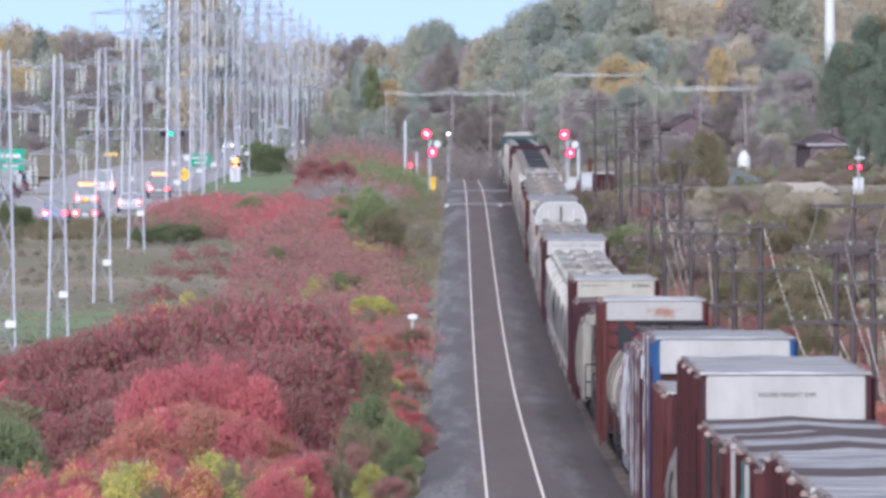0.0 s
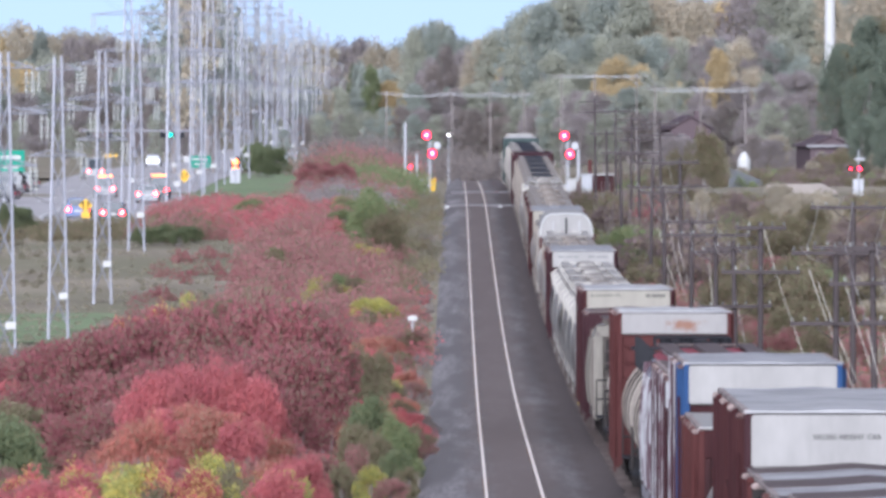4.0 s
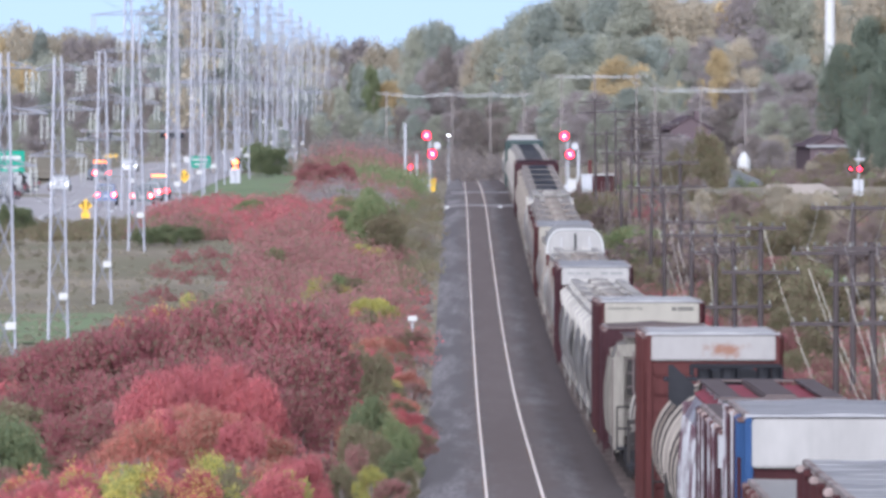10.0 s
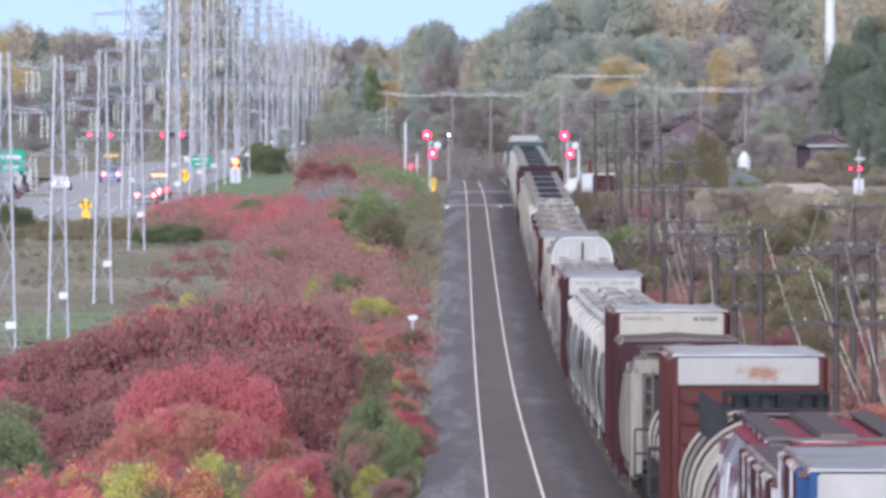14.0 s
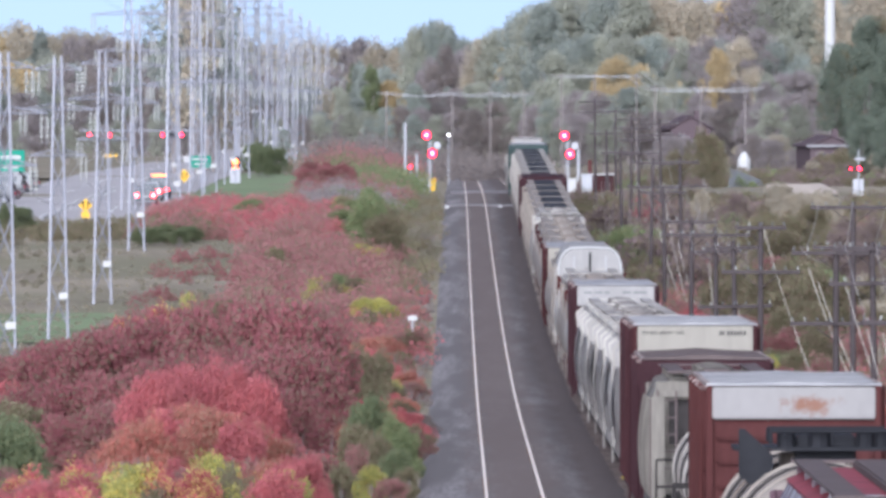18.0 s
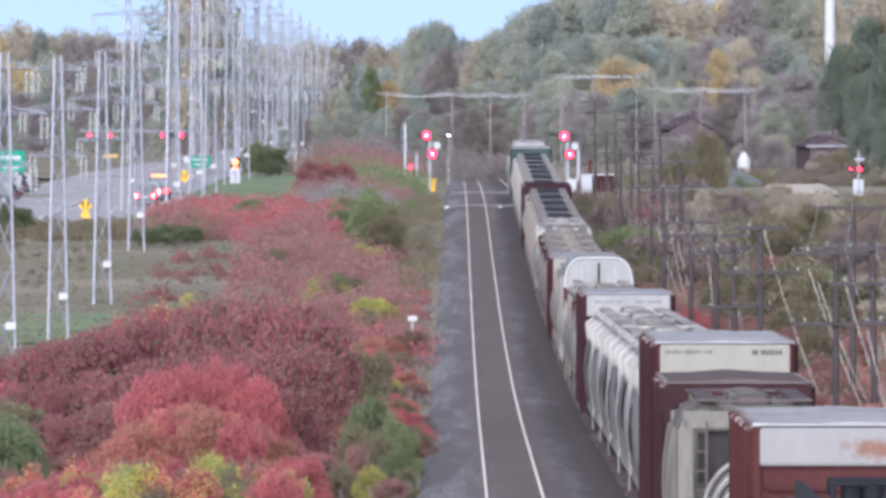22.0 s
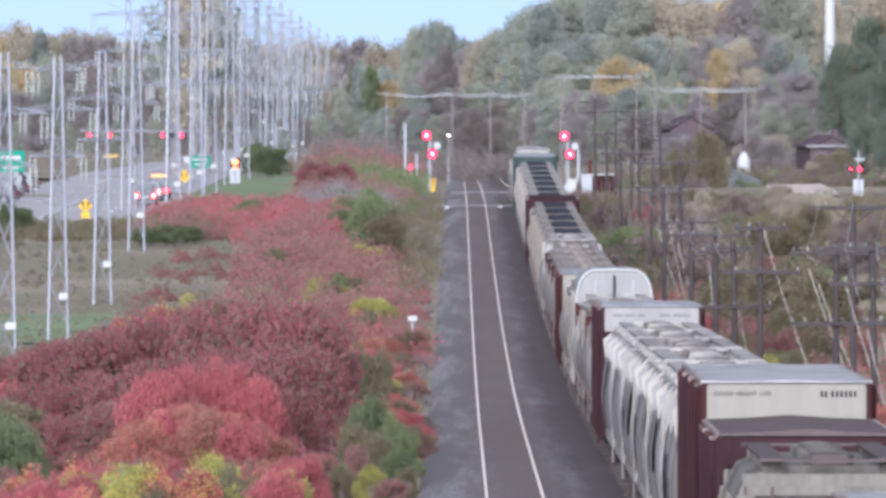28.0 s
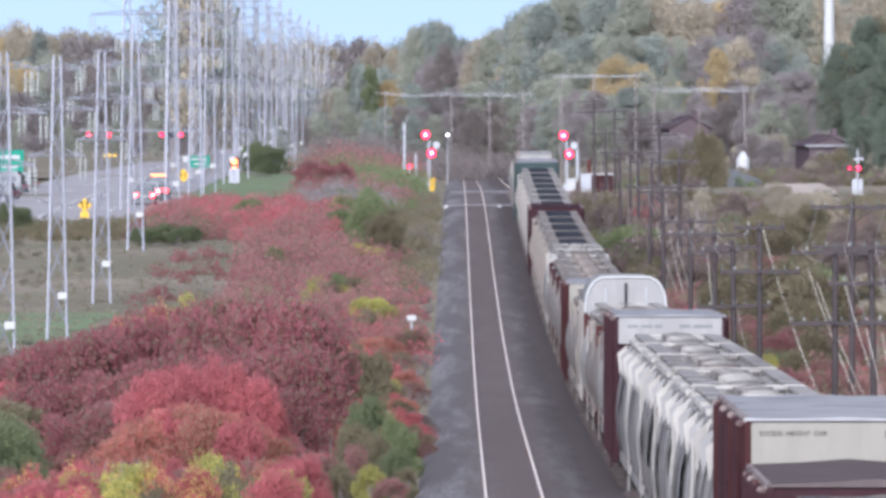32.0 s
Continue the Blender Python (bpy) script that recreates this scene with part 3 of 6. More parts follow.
def hopper(at, length, height, paint, label, ends=None, trough=None, lumps=True, round_side=0.18, wide=1.58, ladder_paint=None, far=False, stripe=None, roof_paint=None):
    """A covered hopper: bulging or ribbed sides, sloped ends over open platforms, hatches and running boards on its roof."""
    car = wagon("covered_hopper", label, "hopper car")
    RUNNING.append((car, at, length))
    bogies(car, length)
    top = height
    out = []
    for k in range(7):
        f = k / 6
        out.append((wide * (1 - round_side * (2 * f - 0.85) ** 2), 1.35 + (top - 0.55 - 1.35) * f))
    out += [(wide * 0.80, top - 0.16), (wide * 0.55, top)]
    full = out + [(-x, z) for x, z in reversed(out)]
    # panels belly out between the posts
    bays = 1 if trough else 3
    belly = [(1.0 + (length - 2.0) * (k + f) / bays, 1 if trough else 0.945 + 0.085 * math.sin(math.pi * f) ** 0.6, 1, 0) for k in range(bays) for f in (0, 0.05, 0.14, 0.3, 0.5, 0.7, 0.86, 0.95)]
    body = part("body", loft(bmesh.new(), full, belly + [(length - 1.0, belly[0][1], 1, 0)]), paint, car, smooth=False)
    if roof_paint:
        cap = [(wide * 0.82, top - 0.12), (wide * 0.56, top + 0.04), (-wide * 0.56, top + 0.04), (-wide * 0.82, top - 0.12), (-wide * 0.81, top - 0.17), (-wide * 0.55, top - 0.01), (wide * 0.55, top - 0.01), (wide * 0.81, top - 0.17)]
        for k in range(7):
            # silvery spray paint laid over the near end of the roof
            x0 = random.uniform(-1.2, -0.7)
            part("sprayed_patch", boxes((x0, x0 + random.uniform(0.5, 1.3), 1.0 + 0.36 * k, 1.0 + 0.36 * k + random.uniform(0.14, 0.3), top + 0.03, top + 0.052 + 0.002 * k)), M_SILVER, car, "silvery white spray paint")
        part("roof_sheet", loft(bmesh.new(), cap, [(0.98, 1, 1, 0), (length - 0.98, 1, 1, 0)]), roof_paint, car, "faded red roof")
    # sloped hopper ends
    for y0, y1 in ((1.0, 2.6), (length - 1.0, length - 2.6)):
        bm = bmesh.new()
        vs = [bm.verts.new(p) for p in ((-1.35, y0, 2.6), (1.35, y0, 2.6), (1.35, y1, 1.0), (-1.35, y1, 1.0), (-1.35, y0 * 0.93 + y1 * 0.07, 2.6), (1.35, y0 * 0.93 + y1 * 0.07, 2.6))]
        bm.faces.new(vs[:4])
        bm.faces.new((vs[0], vs[3], vs[4]))
        bm.faces.new((vs[1], vs[5], vs[2]))
        part("slope_sheet", bm, paint, car)
    for k in range(3):
        y = length * (0.28 + 0.22 * k)
        part("outlet_gate", loft(bmesh.new(), [(-1.2, 1.36), (1.2, 1.36), (0.35, 0.45), (-0.35, 0.45)], [(y - 1.3, 1, 1, 0), (y - 0.5, 1, 1, 0), (y + 0.5, 1, 1, 0), (y + 1.3, 1, 1, 0)]), paint, car)
    for y0, y1, ye in ((0.0, 1.0, 0.08), (length - 1.0, length, length - 0.08)):
        for sx in (-1, 1):
            part("end_post", boxes((sx * 1.38 - 0.06, sx * 1.38 + 0.06, ye - 0.06, ye + 0.06, 0.9, top - 0.35), bevel=0.015), ends or paint, car)
            part("end_brace", rods(0.05, ((sx * 1.3, ye, 1.3), (sx * 1.3, (y1 if y0 == 0.0 else y0), 2.9))), ends or paint, car)
        part("end_beam", boxes((-1.44, 1.44, ye - 0.05, ye + 0.05, top - 0.45, top - 0.3), bevel=0.02), ends or paint, car)
        part("platform", boxes((-1.5, 1.5, y0, y1, 0.95, 1.02)), M_DARK, car)
        ladder(car, -1.15, ye - 0.06, 1.0, top - 0.3, 0.42, ladder_paint or ends or paint)
    for sx in (-1, 1):
        part("side_sill", boxes((sx * 1.42 - 0.06, sx * 1.42 + 0.06, 0.0, length, 0.95, 1.25), bevel=0.02), ends or paint, car)
        n = 7 if trough else 4
        for i in range(n):
            y = 1.1 + (length - 2.2) * i / (n - 1)
            pts = [(sx * x * (1.01 if trough else 0.96), y, z) for x, z in out[:7]]
            part("side_rib", rods(0.05, *zip(pts, pts[1:])), paint, car)
        ladder(car, sx * 1.5, 0.5, 0.6, top - 0.5, 0.42, ladder_paint or paint, along="y")
        for k in range(0 if far or sx > 0 or trough else 6):
            # ragged scrawls and scuffs of paint, each on a slice of the side
            y0, i0 = random.uniform(1.2, length - 3), random.choice((0, 1, 2, 3))
            cut = out[i0:i0 + random.choice((3, 4, 5))]
            wide_by = random.uniform(0.3, 1.3)
            bm = bmesh.new()
            rows2 = []
            for x, z in cut:
                e0, e1 = y0 + random.uniform(-0.35, 0.35), y0 + wide_by + random.uniform(-0.35, 0.35)
                rows2.append([bm.verts.new((sx * (x * 1.035 + 0.008 + 0.004 * k), yy, z)) for yy in (e0, max(e1, e0 + 0.12))])
            for a, b in zip(rows2, rows2[1:]):
                bm.faces.new((a[0], a[1], b[1], b[0]))
            part("scrawl", bm, random.choice((M_CREAM, M_ENDW, M_ENDW, M_DIRTY, M_ROOFB)), car, "faded patch of spray paint")
        part("running_board", boxes((sx * 0.92 - 0.19, sx * 0.92 + 0.19, 0.15, length - 0.15, top + 0.10, top + 0.14)), paint if far else trough or paint, car)
        for i in range(2 if far else 6):
            y = 0.6 + (length - 1.2) * i / (1 if far else 5)
            part("board_bracket", boxes((sx * 0.92 - 0.15, sx * 0.92 + 0.15, y - 0.03, y + 0.03, top - 0.12, top + 0.1)), paint, car)
    if trough:
        part("hatch_trough", boxes((*((-0.66, 0.66) if far else (-0.3, 0.3)), 1.3, length - 1.3, top, top + 0.16), bevel=0.03), trough, car, "dark continuous roof hatch")
    if length > 15 and not far and not trough:
        # stepped roof sheets beside the hatches, and gussets where each post meets the roof
        n = 11
        for k in range(n):
            y = 1.3 + (length - 2.6) * k / (n - 1)
            for sx in (-1, 1):
                part("roof_step", boxes((sx * 0.98 - 0.26, sx * 0.98 + 0.26, y - 0.34, y + 0.34, top - 0.1, top + 0.02 + 0.035 * (k % 2)), bevel=0.012), M_ENDW if k % 3 else paint, car)
        for k in range(bays + 1):
            y = 1.1 + (length - 2.2) * k / bays
            for sx in (-1, 1):
                bm = bmesh.new()
                near, back = [[bm.verts.new((sx * x, yy, top + z)) for x, z in ((1.28, -0.12), (1.56, -0.36), (1.5, -0.95))] for yy in (y - 0.05, y + 0.05)]
                bm.faces.new(near)
                bm.faces.new(back[::-1])
                for i in range(3):
                    bm.faces.new((near[i], near[(i + 1) % 3], back[(i + 1) % 3], back[i]))
                bmesh.ops.recalc_face_normals(bm, faces=bm.faces[:])
                part("gusset", bm, paint if k % 2 else M_ENDW, car)
    if lumps:
        for k in range(5):
            y = 1.9 + (length - 3.8) * k / 4
            bm = bmesh.new()
            rod(bm, (0, y, top - 0.02), (0, y, top + 0.16), 0.40, n=16)
            rod(bm, (0, y, top + 0.16), (0, y, top + 0.20), 0.34, 0.1, n=16)
            part("hatch", bm, paint, car)
    for y in (0.3, length - 0.3):
        part("cross_walk", boxes((-1.15, 1.15, y - 0.25, y + 0.25, top + 0.09, top + 0.13)), paint if far else trough or paint, car)
    if stripe:
        part("end_sheet", boxes((-1.40, 1.40, 0.16, 0.2, top - (1.1 if far else 0.5), top - 0.1), bevel=0.01), stripe, car, "pale end sheet")
        if not far:
            # flat dark sheet stands for the shade inside the end recess
            part("recess_shade", boxes((-1.1, 1.40, 0.3, 0.34, top - 1.5, top - 0.5)), M_DARK, car, "dark panel for the shade in the end recess")
            part("frame_post", boxes((-1.5, -1.2, -0.02, 0.12, 0.95, top - 0.42), bevel=0.02), ends or paint, car, "broad pale end post")
    return car


def ring_tube(y, radius, middle, r):
    """A hoop round a barrel."""
    bm = bmesh.new()
    rings = []
    for a in np.linspace(0, 2 * math.pi, 32, endpoint=False):
        rings.append([bm.verts.new(((radius + dr) * math.cos(a), y + dy, middle + (radius + dr) * math.sin(a))) for dr, dy in ((-r, -r), (r, -r), (r, r), (-r, r))])
    for a, b in zip(rings, rings[1:] + rings[:1]):
        for k in range(4):
            bm.faces.new((a[k], b[k], b[(k + 1) % 4], a[(k + 1) % 4]))
    return bm


def tank(at, length, paint, label, radius=1.42, middle=2.45, platform=True):
    """A tank car: a barrel with domed heads and bands, saddles, a manway and black end platforms."""
    car = wagon("tank_car", label, "tank car")
    RUNNING.append((car, at, length))
    bogies(car, length)
    ring = [(radius * math.cos(a), radius * math.sin(a)) for a in np.linspace(0, 2 * math.pi, 32, endpoint=False)]
    st = [(0.95 + 0.55 * (1 - math.cos(a)), math.sin(a) if a > 0 else 0.02, math.sin(a) if a > 0 else 0.02, middle) for a in np.linspace(0, math.pi / 2, 7)]
    st += [(length - y, sx, sz, d) for y, sx, sz, d in reversed(st)]
    part("barrel", loft(bmesh.new(), ring, st), paint, car, smooth=True)
    for i in range(7):
        y = 1.7 + (length - 3.4) * i / 6
        pts = [(1.012 * radius * math.cos(a), y, middle + 1.012 * radius * math.sin(a)) for a in np.linspace(0, 2 * math.pi, 25)]
        part("band", ring_tube(y, radius * 1.012, middle, 0.035), M_DARK if i % 2 else paint, car)
    for y in (2.3, length - 2.3):
        part("saddle", boxes((-1.1, 1.1, y - 0.4, y + 0.4, 0.95, 1.55), bevel=0.05), M_DARK, car)
    if platform:
        bm = bmesh.new()
        rod(bm, (0, length / 2, middle + radius - 0.1), (0, length / 2, middle + radius + 0.1), 0.55, n=18)
        part("manway", bm, paint, car)
        part("valve_box", boxes((-0.3, 0.7, length / 2 - 0.9, length / 2 + 0.9, middle + radius - 0.05, middle + radius + 0.42), bevel=0.04), M_BLACK, car, "black valve housing")
        part("platform", boxes((-1.3, 1.3, length / 2 - 1.3, length / 2 + 1.3, middle + radius + 0.16, middle + radius + 0.22)), M_BLACK, car)
        top = middle + radius + 0.26
        mid = length / 2
        for y in (mid - 1.3, mid - 0.45, mid + 1.3):
            part("guard_rail", rods(0.03, ((-0.7, y, top + 0.22), (1.25, y, top + 0.22)), ((-0.7, y, top), (-0.7, y, top + 0.22)), ((0.3, y, top), (0.3, y, top + 0.22)), ((1.25, y, top), (1.25, y, top + 0.22))), M_BLACK, car)
        for x, r, z in ((-0.45, 0.16, 0.18), (0.85, 0.16, 0.2), (1.12, 0.12, 0.22), (0.1, 0.2, 0.2)):
            part("valve", rods(r, ((x, mid - 0.95, top - 0.1), (x, mid - 0.95, top + z)), n=10), M_BLACK, car)
        bm = bmesh.new()
        near, far = [[bm.verts.new((x, y, top + z)) for x, z in ((-1.24, 0.27), (-1.14, 0.27), (-0.68, -0.16), (-0.68, -0.92), (-1.24, -0.5))] for y in (mid - 1.45, mid - 1.40)]
        bm.faces.new(near)
        bm.faces.new(far[::-1])
        for i in range(5):
            bm.faces.new((near[i], near[(i + 1) % 5], far[(i + 1) % 5], far[i]))
        bmesh.ops.recalc_face_normals(bm, faces=bm.faces[:])
        part("side_plate", bm, M_BLACK, car, "black steel plate beside the platform")
    for ye in (0.1, length - 0.1):
        part("end_platform", boxes((-1.45, 1.45, ye - 0.1, ye + 0.75, 1.02, 1.1) if ye < 1 else (-1.45, 1.45, ye - 0.75, ye + 0.1, 1.02, 1.1)), M_BLACK, car)
        part("end_rail", rods(0.03, ((-1.42, ye, 1.0), (-1.42, ye, 2.2)), ((1.42, ye, 1.0), (1.42, ye, 2.2)), ((-1.42, ye, 2.2), (1.42, ye, 2.2)), ((-1.42, ye, 1.6), (1.42, ye, 1.6))), M_DARK, car)
    ladder(car, 1.45, length / 2, 1.0, middle + radius - 0.6, 0.42, M_BLACK, along="y")
    return car


def round_top_car(at, length, height, label):
    """A tall white car with a rounded top and a dark bar up the middle of its end."""
    car = wagon("round_topped_car", label, "freight car")
    RUNNING.append((car, at, length))
    bogies(car, length)
    w = 1.38
    out = [(w, 0.95), (w, height - 0.95), (w * 0.97, height - 0.62), (w * 0.9, height - 0.36), (w * 0.78, height - 0.14), (w * 0.6, height), (0, height + 0.02)]
    full = out + [(-x, z) for x, z in reversed(out[:-1])]
    part("body", loft(bmesh.new(), full, [(0.02, 1, 1, 0), (length - 0.02, 1, 1, 0)]), M_ENDW, car)
    rim = [(x, 0.0, z) for x, z in full]
    part("end_rim", rods(0.055, *zip(rim, rim[1:])), M_WHITE, car)
    part("centre_bar", boxes((-0.045, 0.045, -0.07, 0.03, height - 1.35, height - 0.2)), M_BLACK, car, "dark bar up the middle of the end")
    part("end_step", boxes((-0.75, 0.75, -0.35, 0.0, height - 1.48, height - 1.36), bevel=0.02), M_BLACK, car)
    for sx in (-1, 1):
        part("panel_seam", boxes((sx * 0.7 - 0.02, sx * 0.7 + 0.02, -0.015, 0.03, 1.1, height - 0.35)), M_GREY, car)
        part("end_post", boxes((sx * w - 0.07, sx * w + 0.07, -0.06, 0.1, 0.9, height - 1.2), bevel=0.02), M_BROWN2, car)
        if sx > 0:
            part("marker", boxes((w + 0.08, w + 0.2, -0.05, 0.1, height - 1.25, height - 1.08), bevel=0.02), M_BROWN2, car)
        for i in range(9):
            y = 0.4 + (length - 0.8) * i / 8
            part("side_post", boxes((sx * (w + 0.04) - 0.05, sx * (w + 0.04) + 0.05, y - 0.06, y + 0.06, 0.9, height - 0.9), bevel=0.01), M_HOP, car)
    return car


# the train, from the wagons that pass first to the far end
XH = "EXCESS HEIGHT CAR"
boxcar(123.0, 18.6, 4.8, M_BROWN, M_ENDW, M_ROOFL, "brown boxcar with a pale galvanised roof")
boxcar(143.6, 18.6, 4.75, M_BROWN, M_ENDW, M_ROOFL, "brown boxcar with pale roof and green corner posts", corner=M_GREEN, patches=((0.3, 0.5),))
boxcar(166.2, 18.8, 4.5, M_BROWN2, M_BROWN, M_ROOFL, "rust-brown boxcar with a grey roof and brown end", door=M_GREEN, patches=((0.05, 0.2), (0.42, 0.62), (0.84, 0.995)), arch=0.14, post_paints=[M_BROWN2, M_BROWN, M_ENDR])
boxcar(188.0, 18.8, 4.27, M_BROWN, M_BROWN, M_ROOFL, "dark brown boxcar with a streaked grey roof", door=M_DARK, patches=((0.06, 0.2), (0.42, 0.62), (0.84, 0.995)), arch=0.14, post_paints=[M_BROWN, M_DARK, M_BROWN2])
boxcar(209.0, 18.0, 5.03, M_BROWN, M_ENDW, M_ROOFL, "brown boxcar with white upper end, stencilled excess height car", words=XH, words_at=(0.03, 0.34), band=0.80, corner=M_MAROON)
hopper(229.6, 11.2, 3.8, M_CREAM, "short cream covered hopper with brown end posts", ends=M_BROWN)
boxcar(242.4, 12.4, 4.05, M_BROWN2, M_BROWN, M_ENDW, "low brown ribbed car with a whitish roof", band=0.5, posts=9)
boxcar(256.6, 11.0, 4.98, M_BROWN, M_ENDW, M_ROOF, "brown boxcar with blue posts and white upper end", band=0.74, corner=M_BLUE, posts=8, post_paints=[M_BLUE, M_BLUE, M_MAROON, M_GRAF, M_MAROON, M_MAROON, M_GRAF, M_GRAF])
boxcar(269.4, 19.4, 4.5, M_MAROON, M_MAROON, M_ROOFB, "maroon car with silvery graffiti along its side", band=0.5, posts=12, post_paints=[M_GRAF, M_MAROON, M_MAROON, M_GRAF, M_BROWN])
hopper(290.8, 19.0, 4.42, M_GRAF, "covered hopper with red roof, dark walkways and silvery graffiti", ends=M_GRAF, trough=M_ROOFB, lumps=False, round_side=0.05, wide=1.5, roof_paint=M_REDH)
tank(312.0, 15.4, M_CREAM, "cream tank car with dark bands", platform=False)
tank(329.4, 16.6, M_CREAM, "cream banded tank car with black valve platform")
boxcar(348.0, 11.4, 4.95, M_BROWN2, M_ENDR, M_ROOFL, "red-brown boxcar with rust-stained white upper end", band=0.56, posts=8)
tank(361.6, 21.0, M_HOP, "low pale tank car with black bands", radius=1.05, middle=2.05, platform=False)
tank(384.6, 20.6, M_HOP, "low pale tank car with black bands", radius=1.05, middle=2.05, platform=False)
hopper(407.0, 11.2, 4.0, M_DIRTY, "dirty cream covered hopper with square end frame", ends=M_DIRTY, stripe=M_DIRTY, round_side=0.06, trough=M_ROOFB, ladder_paint=M_ROOFB)
boxcar(420.0, 11.0, 4.32, M_MAROON, M_MAROON, M_ROOFB, "dark maroon boxcar with brown-grey roof", band=0.5, posts=8, arch=0.14)
boxcar(432.5, 17.6, 4.92, M_BROWN, M_ENDC, M_ROOFL, "brown boxcar with cream upper end, stencilled excess height car", words=XH, words_at=(-0.78, 0.17), bars=[(a, a + 0.045, 0.12, 0.23) for a in (0.60, 0.67, 0.79, 0.87, 0.95, 1.03, 1.11, 1.19)], band=0.80, post_paints=[M_BROWN, M_MAROON])
for k, paint in enumerate((M_HOP, M_HOPW, M_HOPW, M_HOP, M_HOPW, M_HOPW)):
    hopper(451.8 + 19.6 * k + (1.5 if k > 2 else 0), 18.0, 4.2, paint, "pale covered hopper with %s" % ("yellow end ladder and dirty ribs" if k == 0 else "faded graffiti and dirty ribs"), ladder_paint=M_GOLD if k == 0 else None, round_side=0.10)
boxcar(576.8, 17.4, 4.78, M_MAROON, M_ENDW, M_ROOF, "maroon boxcar with white upper end and worn stencils", bars=((-1.17, -0.88, 0.2, 0.28), (-0.8, -0.5, 0.2, 0.28), (-0.43, -0.22, 0.2, 0.28), (0.25, 0.55, 0.19, 0.28), (0.63, 1.15, 0.2, 0.28)), bar_paint=M_GREYINK, band=0.72)
for k, paint in enumerate((M_HOPW, M_CREAM, M_CREAM, M_HOPW)):
    hopper(596.6 + 16.1 * k, 14.6, 4.25, paint, "%s covered hopper with rusty posts" % ("white" if paint is M_HOPW else "cream"), ends=M_BROWN2 if k % 2 else None, far=True, lumps=k < 3)
round_top_car(660.8, 15.6, 5.25, "tall white round-topped freight car with dark end bar")
for k in range(2):
    hopper(678.6 + 18.8 * k, 17.0, 4.15, M_CREAM, "dirty cream covered hopper car", far=True)
boxcar(716.0, 15.2, 4.55, M_BROWN, M_ENDC, M_ROOF, "brown boxcar with pale grey roof")
for k in range(4):
    hopper(733.4 + 20.0 * k, 18.2, 4.3, M_CREAM, "cream covered hopper with rusty posts", ends=M_BROWN, far=True)
hopper(813.2, 17.6, 4.5, M_HOPW, "pale covered hopper with white end sheet", stripe=M_ENDW, far=True)
for k in range(5):
    hopper(833.0 + 21.1 * k, 19.4, 4.4, M_CREAM, "cream cylindrical covered hopper with black roof trough", trough=M_BLACK, lumps=False, round_side=0.32, far=True)
boxcar(939.0, 14.0, 4.7, M_MAROON, M_MAROON, M_MAROON, "dark maroon boxcar with maroon roof", band=0.6, posts=6)
for k in range(7):
    hopper(955.0 + 20.9 * k, 19.2, 4.35, M_HOP, "pale grey covered hopper with black roof trough", trough=M_BLACK, lumps=False, round_side=0.25, far=True)
boxcar(1103.0, 15.6, 4.9, M_DGREEN, M_DGREEN, M_ROOF, "dark green boxcar with a pale roof edge", band=0.7, posts=7)
boxcar(1121.0, 16.4, 5.2, M_HOP, M_ENDW, M_ENDW, "narrow pale car with a white upper end", band=0.8, posts=6, wide=1.12)
for k in range(4):
    hopper(1140.0 + 17.0 * k, 15.6, 3.7, M_HOP, "low pale grey covered hopper far back in the train", far=True)


def motions():
    """All that moves: the train rolls towards the viewer, road traffic and signals."""
    for car, at, length in RUNNING:
        rows = []
        for i in range(17):
            t = 2.0 * i
            y = at - SPEED * t
            z0, z1 = rail_z(y + 2), rail_z(y + length - 2)
            slope = math.degrees(math.atan2(z1 - z0, length - 4))
            rows.append((t, pose(line_x(y) + TRACKS, y, z0 - 2 * (z1 - z0) / (length - 4), slope, 0, -0.068)))
        walk(car, rows)
    for mover, rows in MOVERS:
        walk(mover, rows)


MOVERS = []

# ---- plants ----


def leaf_cloud(points, size, seed, outward, squash=0.7, per=2, frond=0.0):
    """A mesh of many small kite-shaped leaf sprays set at the points; frond turns them up and out."""
    rng = np.random.default_rng(seed)
    pts = np.repeat(np.asarray(points, float), per, axis=0)
    away = np.repeat(np.asarray(outward, float), per, axis=0)
    n = len(pts)
    pts = pts + rng.normal(0, size * 0.45, (n, 3))
    a = rng.normal(0, 1, (n, 3))
    a[:, 2] *= squash
    a -= frond * (away + np.array((0, 0, 0.9)))
    a /= np.linalg.norm(a, axis=1)[:, None]
    b = np.cross(a, rng.normal(0, 1, (n, 3)))
    b /= np.linalg.norm(b, axis=1)[:, None]
    s = size * rng.uniform(0.55, 1.35, (n, 1))
    v = np.stack([pts - a * s, pts + b * s * 0.55 + a * s * 0.35, pts - b * s * 0.35 + a * s * 0.8], axis=1).reshape(-1, 3)
    me = bpy.data.meshes.new("leaves")
    me.from_pydata(v.tolist(), [], np.arange(3 * n).reshape(-1, 3).tolist())
    return me


def lobes(rng, n, wide, z0, z1, lobe):
    """Centres and radii of the lumps of a crown: an uneven dome between z0 and z1."""
    out = []
    for _ in range(n):
        f = rng.random() ** 0.8
        r = wide * math.sqrt(max(0.05, 1 - (1.55 * f - 0.55) ** 2)) * rng.uniform(0.25, 0.85)
        a = rng.uniform(0, 2 * math.pi)
        out.append((r * math.cos(a), r * math.sin(a), z0 + (z1 - z0) * f, lobe * rng.uniform(0.6, 1.25)))
    return out


